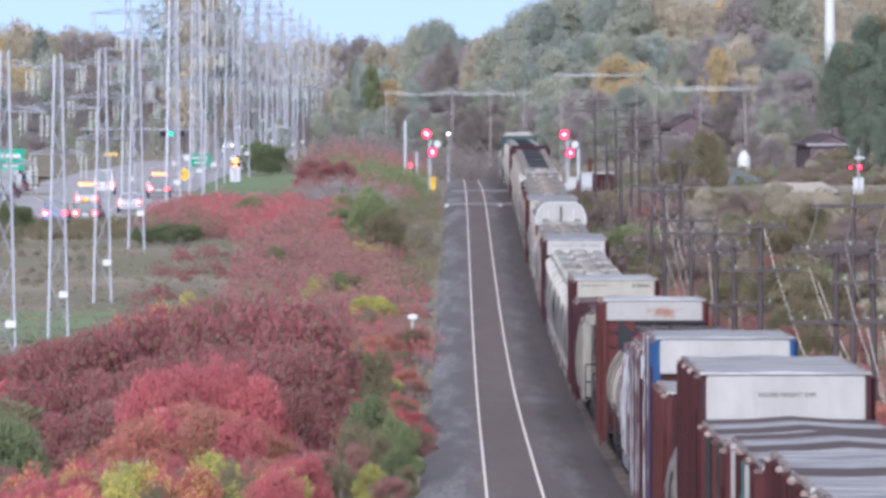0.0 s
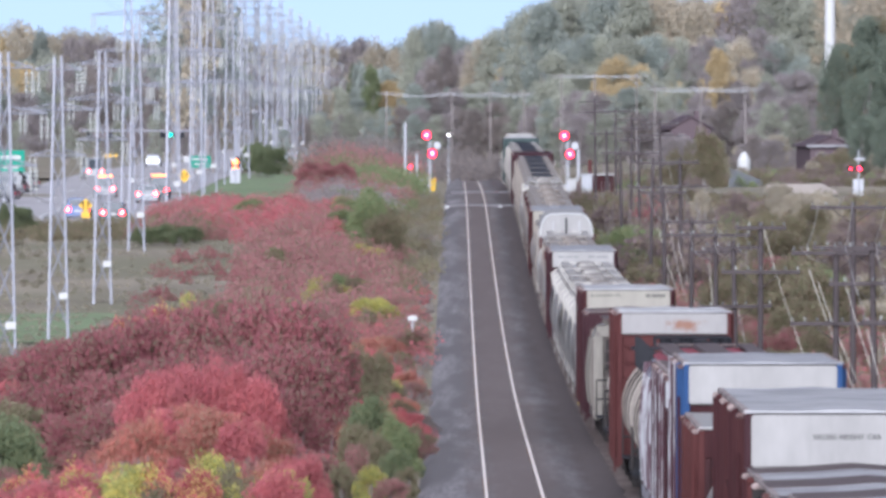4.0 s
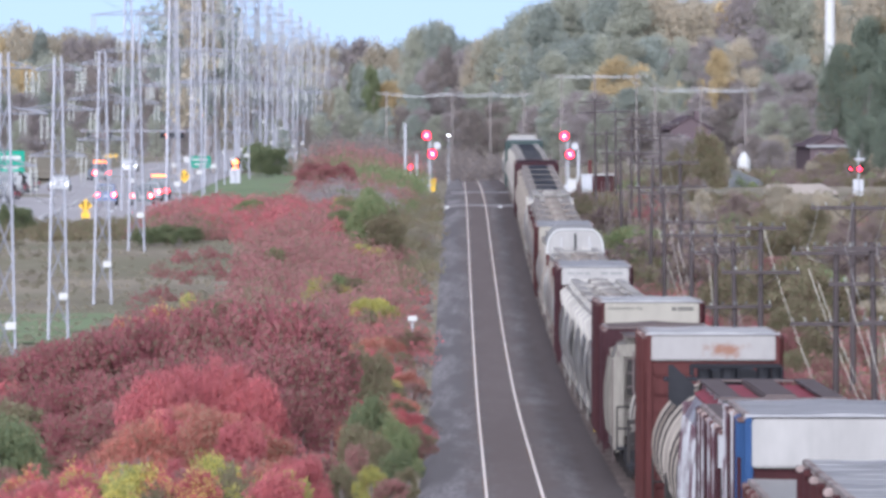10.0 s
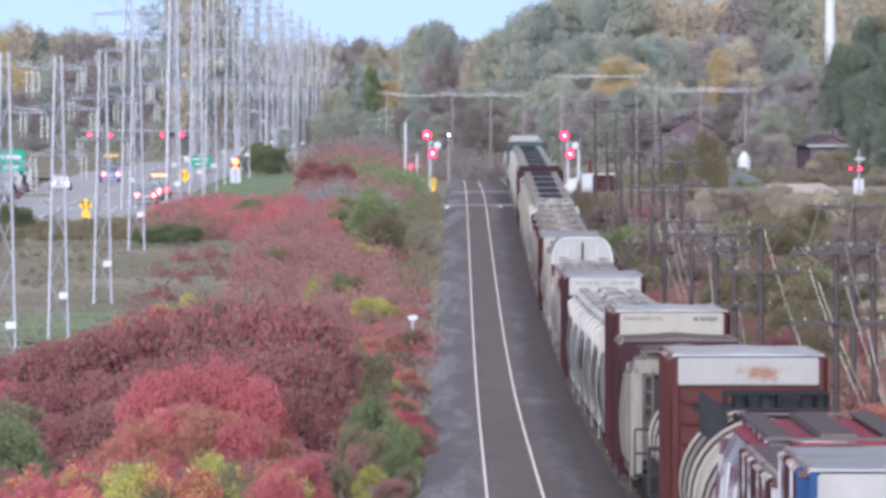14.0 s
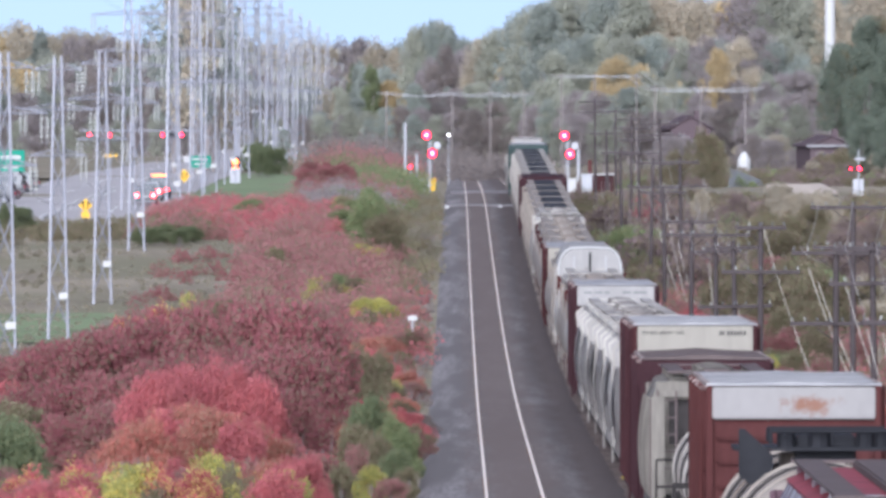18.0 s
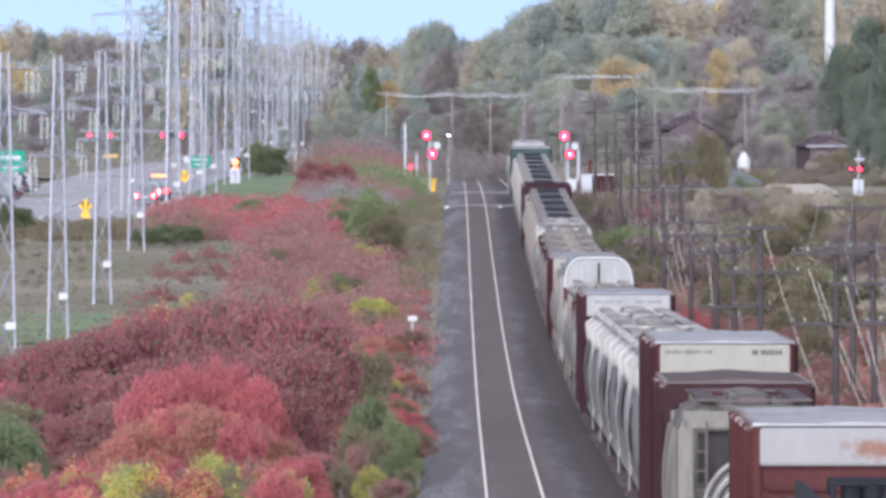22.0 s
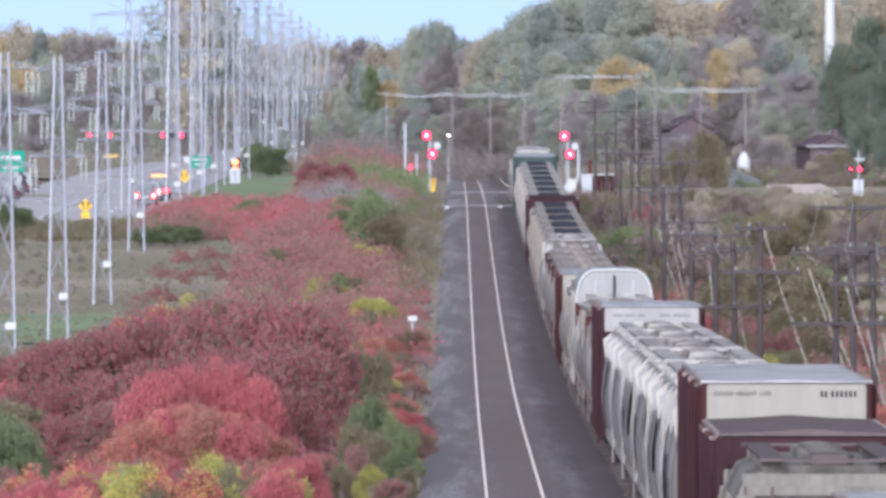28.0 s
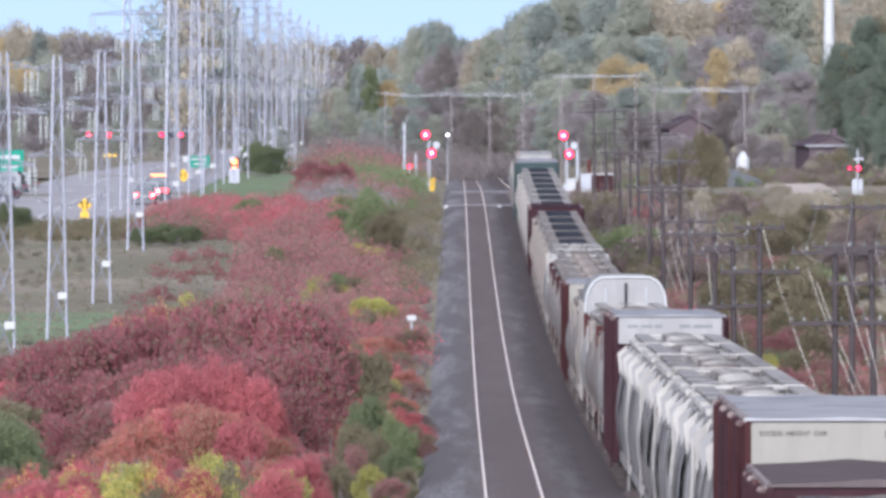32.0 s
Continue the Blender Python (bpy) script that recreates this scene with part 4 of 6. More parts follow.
def lobe_points(rng, ls, per):
    pts, away = [], []
    for x, y, z, r in ls:
        d = rng.normal(0, 1, (per, 3))
        d /= np.linalg.norm(d, axis=1)[:, None]
        d[:, 2] = d[:, 2] * 0.8 + 0.15
        pts.append(np.array((x, y, z)) + d * r * rng.uniform(0.55, 1.08, (per, 1)))
        away.append(d)
    return np.concatenate(pts), np.concatenate(away)


def plant_shape(seed, tall, wide, low, n, lobe, per, size, stems=1, kite=2, frond=0.0):
    """Meshes of a trunk with limbs and of a crown."""
    rng = np.random.default_rng(seed)
    ls = lobes(rng, n, wide, low, tall - lobe * 0.8, lobe)
    pts, away = lobe_points(rng, ls, per)
    crown = leaf_cloud(pts, size, seed + 1, away, per=kite, frond=frond)
    bm = bmesh.new()
    for k in range(stems):
        a = rng.uniform(0, 6.28)
        o = Vector((0, 0, 0)) if stems == 1 else Vector((math.cos(a), math.sin(a), 0)) * wide * 0.35 * rng.random()
        t = o + Vector((rng.uniform(-0.1, 0.1) * tall, rng.uniform(-0.1, 0.1) * tall, tall * 0.72))
        r = tall * (0.017 if stems == 1 else 0.009)
        rod(bm, o - Vector((0, 0, 0.5)), o.lerp(t, 0.5), r, r * 0.7, n=7)
        rod(bm, o.lerp(t, 0.5), t, r * 0.7, r * 0.3, n=6)
    base = Vector((0, 0, 0))
    for x, y, z, r in ls[: 9 if stems == 1 else 6]:
        s = base + Vector((0, 0, max(low * 0.6, z * 0.55)))
        rod(bm, s, (x, y, z), tall * 0.006, tall * 0.0025, n=5)
    return mesh_of(bm, "stem", M_BARK), crown


BUSH = [plant_shape(10 + k, 1.0, 0.55, 0.16, 26, 0.185, 190, 0.021, stems=5, kite=3, frond=0.6) for k in range(4)]
SCRUB = [plant_shape(30 + k, 1.0, 0.65, 0.12, 15, 0.21, 70, 0.037, stems=6, kite=2, frond=0.5) for k in range(3)]
TREE = [plant_shape(50 + k, 20.0, 6.0, 3.6, 90, 1.5, 130, 0.2, kite=2) for k in range(4)]
THIN = [plant_shape(70 + k, 20.0, 3.2, 3.0, 34, 1.4, 120, 0.23, kite=2) for k in range(2)]
LITE = [plant_shape(80 + k, 20.0, 6.0, 3.6, 48, 2.0, 60, 0.34, kite=2) for k in range(3)]
CONE = plant_shape(90, 20.0, 3.0, 1.0, 26, 1.5, 100, 0.28, kite=2)
for shape in (*BUSH, *SCRUB, *TREE, *THIN, CONE):
    shape[1].materials.append(LEAF["green"])
COLOUR_WORD = {"crimson": "dark crimson", "red": "bright red", "blaze": "red and yellow", "rust": "orange-red", "pink": "dull red", "lime": "yellow-green", "green": "green", "dark": "dark green", "deep": "deep green",
               "olive": "olive green", "pine": "dull dark green", "bramble": "dark brownish red", "ochre": "ochre", "gold": "golden yellow", "twig": "nearly bare grey-brown", "plum": "purple-brown", "moss": "brownish olive", "straw": "pale dry"}


def plant(shape, x, y, tall, wide, tint, name, group, sink=0.0, unit=1.0):
    """A plant at x metres aside and y steps along the line."""
    y *= ALONG
    z = ground_z(x, y)
    s, h = wide / unit, tall / unit
    ob = thing(name, "%s %s" % (COLOUR_WORD[tint], {"tree": "autumn tree with a full uneven crown", "bush": "sumac bush in autumn leaf", "low_bush": "low bush among the sumac", "shrub": "low scrub beside the railway", "conifer": "evergreen tree"}[name]), name.replace("_", " "), group=group)
    ob.matrix_basis = Matrix.LocRotScale((x, y, z - sink), Euler((0, 0, random.uniform(0, 6.28))), (s, s, h))
    part("trunk" if name in ("tree", "conifer") else "stem", shape[0], M_BARK, ob)
    c = part("crown" if name in ("tree", "conifer") else "foliage", shape[1], None, ob)
    c.material_slots[0].link = "OBJECT"
    c.material_slots[0].material = LEAF[tint]
    return ob


def thicket(name, n, x0, x1, y0, y1, low, high, tint, label, leaves=90, size=0.16):
    """Low growth that nobody could count: many mounds of leaf sprays over a stretch of the plan, in one mesh."""
    rng = np.random.default_rng(int(abs(x0) * 7 + y0 * 3 + n))
    pts, away = [], []
    leaves = round(leaves * 1.8)
    for _ in range(round(n * 1.25)):
        x, y = rng.uniform(x0, x1), rng.uniform(y0, y1) * ALONG
        h = rng.uniform(low, high)
        d = rng.normal(0, 1, (leaves, 3))
        d /= np.linalg.norm(d, axis=1)[:, None]
        d[:, 2] = np.abs(d[:, 2]) * 1.05 - 0.05
        p = d * np.array((h * 0.85, h * 0.85, h)) * rng.uniform(0.55, 1.05, (leaves, 1))
        pts.append(p + np.array((x, y, ground_z(x, y) - 0.05)))
        away.append(d)
    me = leaf_cloud(np.concatenate(pts), size * 0.52, n + 5, np.concatenate(away), per=3, frond=0.5)
    me.materials.append(LEAF[tint])
    return tagged(new(name, me), label, "scrub", kind="stuff")


# sumac thickets beside the empty track, near to far
G1 = "sumac thicket"


def bush(x, y, h, w, tint):
    return plant(random.choice(BUSH), x, y, h, w, tint, "low_bush" if h < 1.75 else "bush", G1)


# low mixed growth in front
for k in range(26):
    x = -13.2 + k * 0.40
    bush(x + random.uniform(-0.3, 0.3), random.uniform(186, 193), random.uniform(2.0, 2.7), random.uniform(1.4, 1.9), random.choice(["red", "red", "blaze", "blaze", "pink"]))
for k in range(12):
    bush(-14.2 + k * 0.42, random.uniform(193, 200), random.uniform(1.8, 2.6), random.uniform(1.6, 2.2), random.choice(["red", "crimson", "deep", "pink"]))
for k in range(56):
    bush(random.uniform(-12.2, -3.6), random.uniform(180, 192), random.uniform(1.9, 2.6), random.uniform(1.3, 1.8), random.choice(["blaze", "red", "red", "blaze", "red", "rust", "lime"]))


def bare_stems(n, x0, x1, y0, y1, low, high, label):
    """Thin upright leafless stems over a stretch of the plan, too many to count."""
    bm = bmesh.new()
    for _ in range(n):
        x, y, h = random.uniform(x0, x1), random.uniform(y0, y1) * ALONG, random.uniform(low, high)
        o = Vector((x, y, ground_z(x, y) - 0.2))
        for k in range(3):
            rod(bm, o, o + Vector((random.uniform(-0.28, 0.28), random.uniform(-0.2, 0.2), h * random.uniform(0.6, 1))), 0.03, 0.01, n=4)
    return tagged(new("bare_stems", mesh_of(bm, "bare_stems", M_BARK)), label, "stems", kind="stuff")


bare_stems(150, -9.4, -4.9, 198, 203, 1.8, 2.55, "grey leafless stems under orange-red sumac")
bare_stems(60, -5.6, -3.4, 196, 226, 1.2, 2.2, "grey leafless stems beside the thicket")
bare_stems(40, -4.0, -1.0, 258, 330, 0.8, 1.6, "grey leafless stems beside the ballast")
# orange-red mound, with grey stems showing below
for k in range(13):
    f = (k / 12 - 0.5) * 2
    bush(-7.1 + f * 2.2, 206 + random.uniform(-2, 2), 3.65 - 0.9 * f * f, 2.0 - 0.5 * (k % 2), random.choice(["rust", "red", "rust", "rust"]))
for k in range(7):
    bush(-9.6 + k * 0.62, 201, random.uniform(1.2, 1.7), 1.3, random.choice(["moss", "moss", "pink", "rust"]))
# bright red mound
for k in range(12):
    f = (k / 11 - 0.5) * 2
    bush(-7.15 + f * 2.0, 219 + random.uniform(-2, 2), 4.4 - 0.75 * f ** 4, 1.7, "red")
# great dark crimson mound behind them
for k in range(30):
    f = k / 29
    x = -17.0 + 12.5 * f
    top = float(np.interp(x, [-17, -14, -11, -9, -7, -5.8, -4.4, -3.7, -3.3], [3.1, 4.0, 4.9, 5.4, 5.65, 5.75, 5.6, 5.2, 4.0]))
    bush(x, 250 + random.uniform(-5, 5) - 3 * abs(f - 0.6), top, 3.4, "red" if k in (1, 3) else "crimson")
    if k % 3:
        bush(x + 0.2, 238 + random.uniform(-3, 3), top * 0.78, 3.0, "crimson")
    if k % 2:
        bush(x, 229 + random.uniform(-3, 3), top * 0.58, 2.4, random.choice(["crimson", "crimson", "crimson", "pink"]))
for x, y, h, w in ((-9.7, 252, 5.45, 1.5), (-8.9, 256, 5.75, 1.7), (-8.3, 254, 5.7, 1.2), (-6.2, 255, 5.85, 1.3), (-5.3, 257, 5.65, 1.4), (-4.9, 258, 5.3, 1.3), (-4.4, 258, 4.9, 1.2), (-11.0, 254, 4.95, 1.5), (-3.0, 268, 3.6, 2.0), (-2.4, 275, 3.0, 1.8), (-6.9, 256, 5.8, 1.0)):
    bush(x, y, h + 0.12, w, random.choice(["lime", "moss", "blaze", "lime"]) if x < -3.5 else "moss")
for k in range(14):
    bush(random.uniform(-5.2, -3.4), random.uniform(196, 226), random.uniform(1.5, 2.4), 2.0, random.choice(["crimson", "red", "rust", "moss"]))
# green and orange bushes along the ballast
for x, y, h, w, tint in ((-1.45, 214, 2.3, 1.1, "green"), (-1.05, 211, 1.9, 1.0, "green"), (-1.3, 206, 1.5, 1.0, "deep"), (-2.2, 219, 2.9, 1.6, "deep"), (-2.6, 216, 2.3, 1.4, "moss"), (-1.8, 210, 1.9, 0.9, "moss"), (-2.5, 208, 2.0, 0.9, "pink"), (-0.95, 203, 1.0, 0.8, "moss"),
                         (-1.9, 197, 1.5, 1.1, "lime"), (-1.35, 195, 1.1, 1.0, "pink"), (-2.7, 198, 1.7, 1.3, "moss"), (-3.4, 200, 2.1, 1.5, "pink"), (-3.0, 189, 1.4, 1.3, "pink"), (-2.2, 187, 1.0, 1.2, "rust"), (-1.5, 186, 0.9, 1.0, "moss"), (-3.9, 193, 1.8, 1.5, "red"),
                         (-2.6, 232, 2.0, 2.0, "rust"), (-1.9, 240, 1.8, 2.0, "rust"), (-1.3, 246, 1.5, 1.8, "red"), (-2.7, 250, 1.9, 2.0, "red"), (-1.5, 258, 1.5, 1.8, "moss"), (-3.2, 262, 1.9, 2.0, "red"), (-1.0, 228, 1.2, 1.5, "pink"),
                         (-0.9, 238, 1.1, 1.4, "moss"), (-1.8, 266, 1.4, 1.6, "rust"), (-0.9, 256, 1.0, 1.4, "twig")):
    bush(x, y, h, w, tint)
for x, tint in ((-1.9, "pink"), (-1.5, "moss"), (-1.2, "pink")):
    bush(x, 347, 1.5, 1.5, tint)
# orange and red bushes between the ballast and the thicket
for k in range(18):
    bush(random.uniform(-2.9, -0.9), random.uniform(262, 300), random.uniform(0.9, 1.6), random.uniform(1.0, 1.7), random.choice(["rust", "red", "pink", "rust", "moss"]))
# yellow-green and olive patches among the red
for x0, x1, y0, y1, n, h in ((-7.6, -4.8, 424, 446, 9, 1.6), (-4.4, -2.6, 392, 408, 6, 1.4), (-7.8, -6.0, 508, 522, 6, 1.6), (-8.4, -6.0, 540, 550, 6, 1.7), (-11.0, -9.0, 455, 470, 4, 1.3), (-3.2, -1.6, 330, 352, 6, 1.2)):
    for k in range(n):
        bush(random.uniform(x0, x1), random.uniform(y0, y1), h * random.uniform(0.8, 1.2), h * random.uniform(0.8, 1.2), random.choice(["lime", "moss", "moss", "green"]))
# yellow tufts in front
for x, h in ((-9.1, 2.5), (-8.8, 2.6), (-8.5, 2.4), (-8.0, 2.9), (-7.7, 3.15), (-7.35, 3.0), (-7.0, 2.6), (-6.0, 3.1), (-5.7, 3.3), (-5.35, 3.0), (-5.0, 2.6), (-4.6, 2.4), (-11.4, 2.2)):
    bush(x + random.uniform(-0.1, 0.1), random.uniform(181, 185), h * 0.94, random.uniform(1.5, 2.0), random.choice(["lime", "blaze", "blaze", "moss", "lime"]))
# dark green growth at the foot of the crimson mound
for k in range(5):
    bush(random.uniform(-13.2, -11.7), random.uniform(208, 216), random.uniform(2.6, 3.3), random.uniform(2.2, 2.8), random.choice(["deep", "moss", "crimson", "crimson"]))
for k in range(10):
    bush(random.uniform(-14.5, -4.0), random.uniform(226, 238), random.uniform(2.2, 3.2), random.uniform(2.4, 3.2), random.choice(["moss", "crimson", "pink", "crimson"]))
thicket("trackside_weeds", 90, -2.2, -1.0, 180, 330, 0.2, 0.55, "moss", "olive weeds creeping over the ballast edge", 50, 0.1)
thicket("trackside_weeds", 80, -1.9, -0.75, 300, 560, 0.2, 0.6, "twig", "bare weeds creeping over the ballast edge", 50, 0.12)
thicket("trackside_weeds", 70, -2.3, -1.1, 180, 420, 0.2, 0.6, "pink", "dull red seedlings along the ballast", 50, 0.1)
thicket("trackside_weeds", 40, -4.2, -1.6, 262, 330, 0.4, 0.9, "straw", "pale dry weeds beside the ballast", 60, 0.12)
thicket("trackside_weeds", 26, -3.4, -0.7, 225, 470, 0.3, 0.8, "twig", "bare grey-brown weeds beside the ballast", 60, 0.12)
for k in range(16):
    bush(random.uniform(-6.8, -2.4), random.uniform(285, 345), random.uniform(1.3, 2.1), random.uniform(1.8, 2.6), random.choice(["moss", "moss", "lime", "rust", "pink", "red"]))
thicket("sumac_scrub", 46, -7.5, -1.2, 325, 420, 0.8, 1.8, "pink", "dull red sumac scrub", 120, 0.15)
thicket("sumac_scrub", 22, -5.0, -0.9, 330, 430, 0.6, 1.4, "red", "bright red sumac scrub", 90, 0.14)
thicket("sumac_scrub", 26, -6.0, -0.8, 300, 470, 0.5, 1.4, "moss", "olive scrub among red sumac", 90, 0.14)
thicket("sumac_scrub", 120, -12.5, -2.4, 405, 492, 1.0, 2.1, "pink", "dull red sumac scrub", 130, 0.17)
thicket("sumac_scrub", 40, -12.5, -4.0, 410, 492, 1.0, 2.0, "crimson", "crimson sumac scrub", 110, 0.17)
thicket("sumac_scrub", 130, -20.5, -5.5, 492, 566, 0.9, 1.8, "pink", "dull red sumac scrub", 120, 0.18)
thicket("sumac_scrub", 40, -18.0, -7.0, 490, 560, 0.9, 1.8, "red", "bright red sumac scrub", 100, 0.18)
thicket("trackside_weeds", 60, -3.6, -0.4, 430, 640, 0.5, 1.4, "moss", "olive weeds beside the ballast", 80, 0.15)
thicket("trackside_weeds", 40, -3.8, -0.4, 470, 660, 0.5, 1.3, "straw", "pale dry weeds beside the ballast", 70, 0.15)
thicket("sumac_scrub", 40, -12.0, -4.0, 570, 640, 1.0, 2.0, "plum", "purple-brown scrub", 110, 0.2)
thicket("sumac_scrub", 40, -12.5, -3.0, 600, 700, 1.0, 2.0, "pink", "dull red scrub", 110, 0.2)
thicket("sumac_scrub", 40, -9.0, -2.2, 560, 720, 0.8, 1.8, "green", "green scrub among red sumac", 110, 0.2)
thicket("sumac_scrub", 70, -12.0, -2.2, 690, 830, 1.2, 2.6, "green", "green scrub by the railway", 120, 0.24)
thicket("sumac_scrub", 50, -14.0, -3.0, 760, 960, 1.5, 3.4, "pink", "dull red far scrub", 120, 0.28)
thicket("sumac_scrub", 60, -16.0, 2.5, 900, 1050, 1.5, 4.5, "twig", "bare grey-brown far scrub", 130, 0.32)
thicket("far_scrub", 40, 1.0, 12.0, 830, 1050, 1.5, 3.5, "twig", "bare grey-brown far scrub", 130, 0.32)
for k in range(9):
    bush(random.uniform(-5.2, -3.0), random.uniform(484, 505), random.uniform(3.4, 4.6), random.uniform(2.0, 3.0), random.choice(["green", "green", "moss"]))
for x, y in ((-5.4, 478), (-4.7, 476), (-4.3, 478)):
    bush(x, y, 1.4, 1.5, "lime")
for k in range(10):
    bush(-12.4 + 0.4 * k, random.uniform(655, 675), random.uniform(1.8, 2.7), 2.4, random.choice(["crimson", "crimson", "pink", "lime"]))
for x, y, h in ((-11.4, 390, 1.9), (-10.9, 392, 1.6), (-13.6, 520, 1.9), (-13.0, 522, 1.6), (-14.3, 521, 1.5)):
    bush(x, y, h, h * 1.2, "deep" if y < 400 else "green")
for k in range(6):
    bush(-30.5 + 0.38 * k, random.uniform(498, 505), random.uniform(1.7, 2.2), 1.5, "deep")
for k in range(12):
    bush(-20.2 + 0.3 * k, random.uniform(486, 494), random.uniform(0.9, 1.3), 1.5, random.choice(["deep", "deep", "moss"]))
for k in range(6):
    bush(-19.8 + 0.5 * k, random.uniform(745, 790), random.uniform(2.6, 4.0), 2.6, "deep")
thicket("field_weeds", 1900, -36, -9, 300, 500, 0.1, 0.3, "straw", "pale dry weeds in the field", 9, 0.16)
thicket("field_weeds", 60, -18, -10, 380, 480, 0.4, 1.0, "crimson", "low crimson sumac in the field", 60, 0.15)
thicket("road_bank", 200, -33, -15.5, 494, 510, 0.5, 1.15, "moss", "olive weeds along the road bank", 70, 0.15)
thicket("sumac_scrub", 90, -20.0, -10.5, 505, 560, 0.9, 1.7, "red", "bright red sumac below the road", 100, 0.17)
thicket("field_weeds", 20, -18, -9, 290, 420, 0.5, 1.1, "pink", "dull red scrub in the field", 80, 0.14)
thicket("field_weeds", 60, -40, -22, 450, 505, 0.2, 0.5, "straw", "dry weeds on the road bank", 50, 0.13)

# scrub and small trees beyond the train
G2 = "scrub beyond the train"


def shrubs(n, x0, x1, y0, y1, low, high, tints, shapes=BUSH):
    """Single shrubs over a stretch of the plan, in metres."""
    for _ in range(n):
        h = random.uniform(low, high)
        plant(random.choice(shapes), random.uniform(x0, x1), random.uniform(y0, y1) / ALONG, h, h * random.uniform(0.75, 1.05), random.choice(tints), "shrub", G2)


shrubs(9, 16.6, 19.2, 560, 600, 4.0, 5.2, ["moss", "moss", "green", "moss"])          # a green clump with yellow tops
shrubs(10, 11.3, 13.4, 690, 740, 2.6, 3.9, ["green", "moss", "moss"])      # a round green bush by the train
shrubs(6, 11.0, 12.4, 560, 600, 2.0, 2.7, ["red", "red", "pink"])
shrubs(9, 11.7, 14.8, 470, 520, 1.8, 2.6, ["moss", "lime", "moss", "green"])
shrubs(26, 10.6, 15.0, 330, 450, 1.7, 2.7, ["red", "pink", "pink", "rust", "crimson"])
shrubs(26, 11.0, 16.0, 440, 600, 1.5, 2.5, ["pink", "crimson", "crimson", "moss"])
shrubs(22, 14.0, 20.0, 500, 700, 2.4, 3.6, ["moss", "moss", "pink"])
shrubs(26, 26.0, 49.0, 1335, 1420, 3.0, 5.0, ["plum", "plum", "twig", "moss", "ochre"])
shrubs(14, 20.0, 28.0, 680, 800, 2.6, 3.8, ["moss", "bramble", "moss"])
for x, y, h, w in ((24.6, 690, 6.4, 3.6), (25.6, 700, 5.2, 3.2), (22.6, 715, 4.2, 3.2)):
    plant(BUSH[0], x, y, h, w, "moss", "shrub", G2)
shrubs(8, 38.5, 46.0, 1180, 1260, 1.6, 2.6, ["bramble", "ochre", "bramble", "moss"], SCRUB)
shrubs(9, 39.5, 46.0, 1235, 1260, 2.4, 3.6, ["ochre", "moss", "bramble"], SCRUB)
for x0, x1, y0, y1, lo, hi, n in ((10.0, 14.5, 180, 270, 0.8, 1.8, 60), (10.2, 17.0, 260, 340, 0.9, 2.0, 70), (10.5, 19.0, 335, 440, 1.0, 2.2, 80)):
    thicket("sumac_scrub", n * 2, x0, x1, y0, y1, lo, hi, "pink", "dull red scrub beyond the train", 130, 0.16)
    thicket("sumac_scrub", n // 3, x0, x1, y0, y1, lo, hi, "rust", "rusty red scrub beyond the train", 130, 0.16)
    thicket("bare_scrub", n // 2, x0, x1 + 3, y0, y1, lo, hi * 1.1, "crimson", "dark crimson scrub beyond the train", 120, 0.16)
    thicket("bare_scrub", n // 2, x0 + 2, x1 + 4, y0, y1, lo, hi * 1.2, "moss", "brownish olive scrub beyond the train", 120, 0.16)
for x0, x1, y0, y1, lo, hi, n in ((10.5, 25.0, 435, 560, 1.0, 2.2, 80), (11.0, 30.0, 555, 670, 0.6, 1.5, 110), (14.0, 48.0, 740, 815, 0.6, 1.5, 150)):
    thicket("bare_scrub", n // 3, x0, x1, y0, y1, lo, hi, "bramble", "dark brownish red scrub", 120, 0.2)
    thicket("bare_scrub", n, x0, x1, y0, y1, lo, hi, "moss", "brownish olive scrub", 120, 0.2)
    thicket("bare_scrub", n // 2, x0, x1, y0, y1, lo, hi, "bramble", "dark brownish red scrub", 110, 0.2)
    thicket("bare_scrub", n // 4, x0, x1, y0, y1, lo, hi, "green", "green scrub", 110, 0.2)

thicket("bare_scrub", 150, 17, 40, 470, 650, 0.7, 1.8, "moss", "brownish olive scrub", 110, 0.2)
thicket("bare_scrub", 90, 17, 40, 470, 650, 0.7, 1.6, "bramble", "dark brownish red scrub", 110, 0.2)
thicket("sumac_scrub", 60, 13, 24, 300, 480, 0.9, 1.9, "pink", "dull red scrub beyond the train", 120, 0.17)
thicket("sumac_scrub", 40, 14, 32, 480, 660, 0.6, 1.5, "pink", "dull red scrub beyond the train", 120, 0.18)
shrubs(16, 15.0, 22.0, 560, 760, 2.2, 3.6, ["moss", "moss", "moss", "ochre"])
shrubs(14, 19.0, 30.0, 800, 1000, 2.0, 3.4, ["moss", "ochre", "moss", "bramble"])
thicket("bare_scrub", 90, 13, 24, 300, 480, 0.9, 2.0, "moss", "brownish olive scrub", 120, 0.17)
shrubs(34, 11.2, 17.0, 650, 880, 2.4, 4.2, ["bramble", "bramble", "moss", "crimson", "bramble"], SCRUB)
bare_stems(120, 12.0, 20.0, 300, 480, 1.5, 3.4, "dark leafless stems beyond the train")
bare_stems(110, 10.6, 18.3, 440, 560, 2.4, 5.0, "tall leafless stems beyond the train")

# woods
G3 = "woodland"


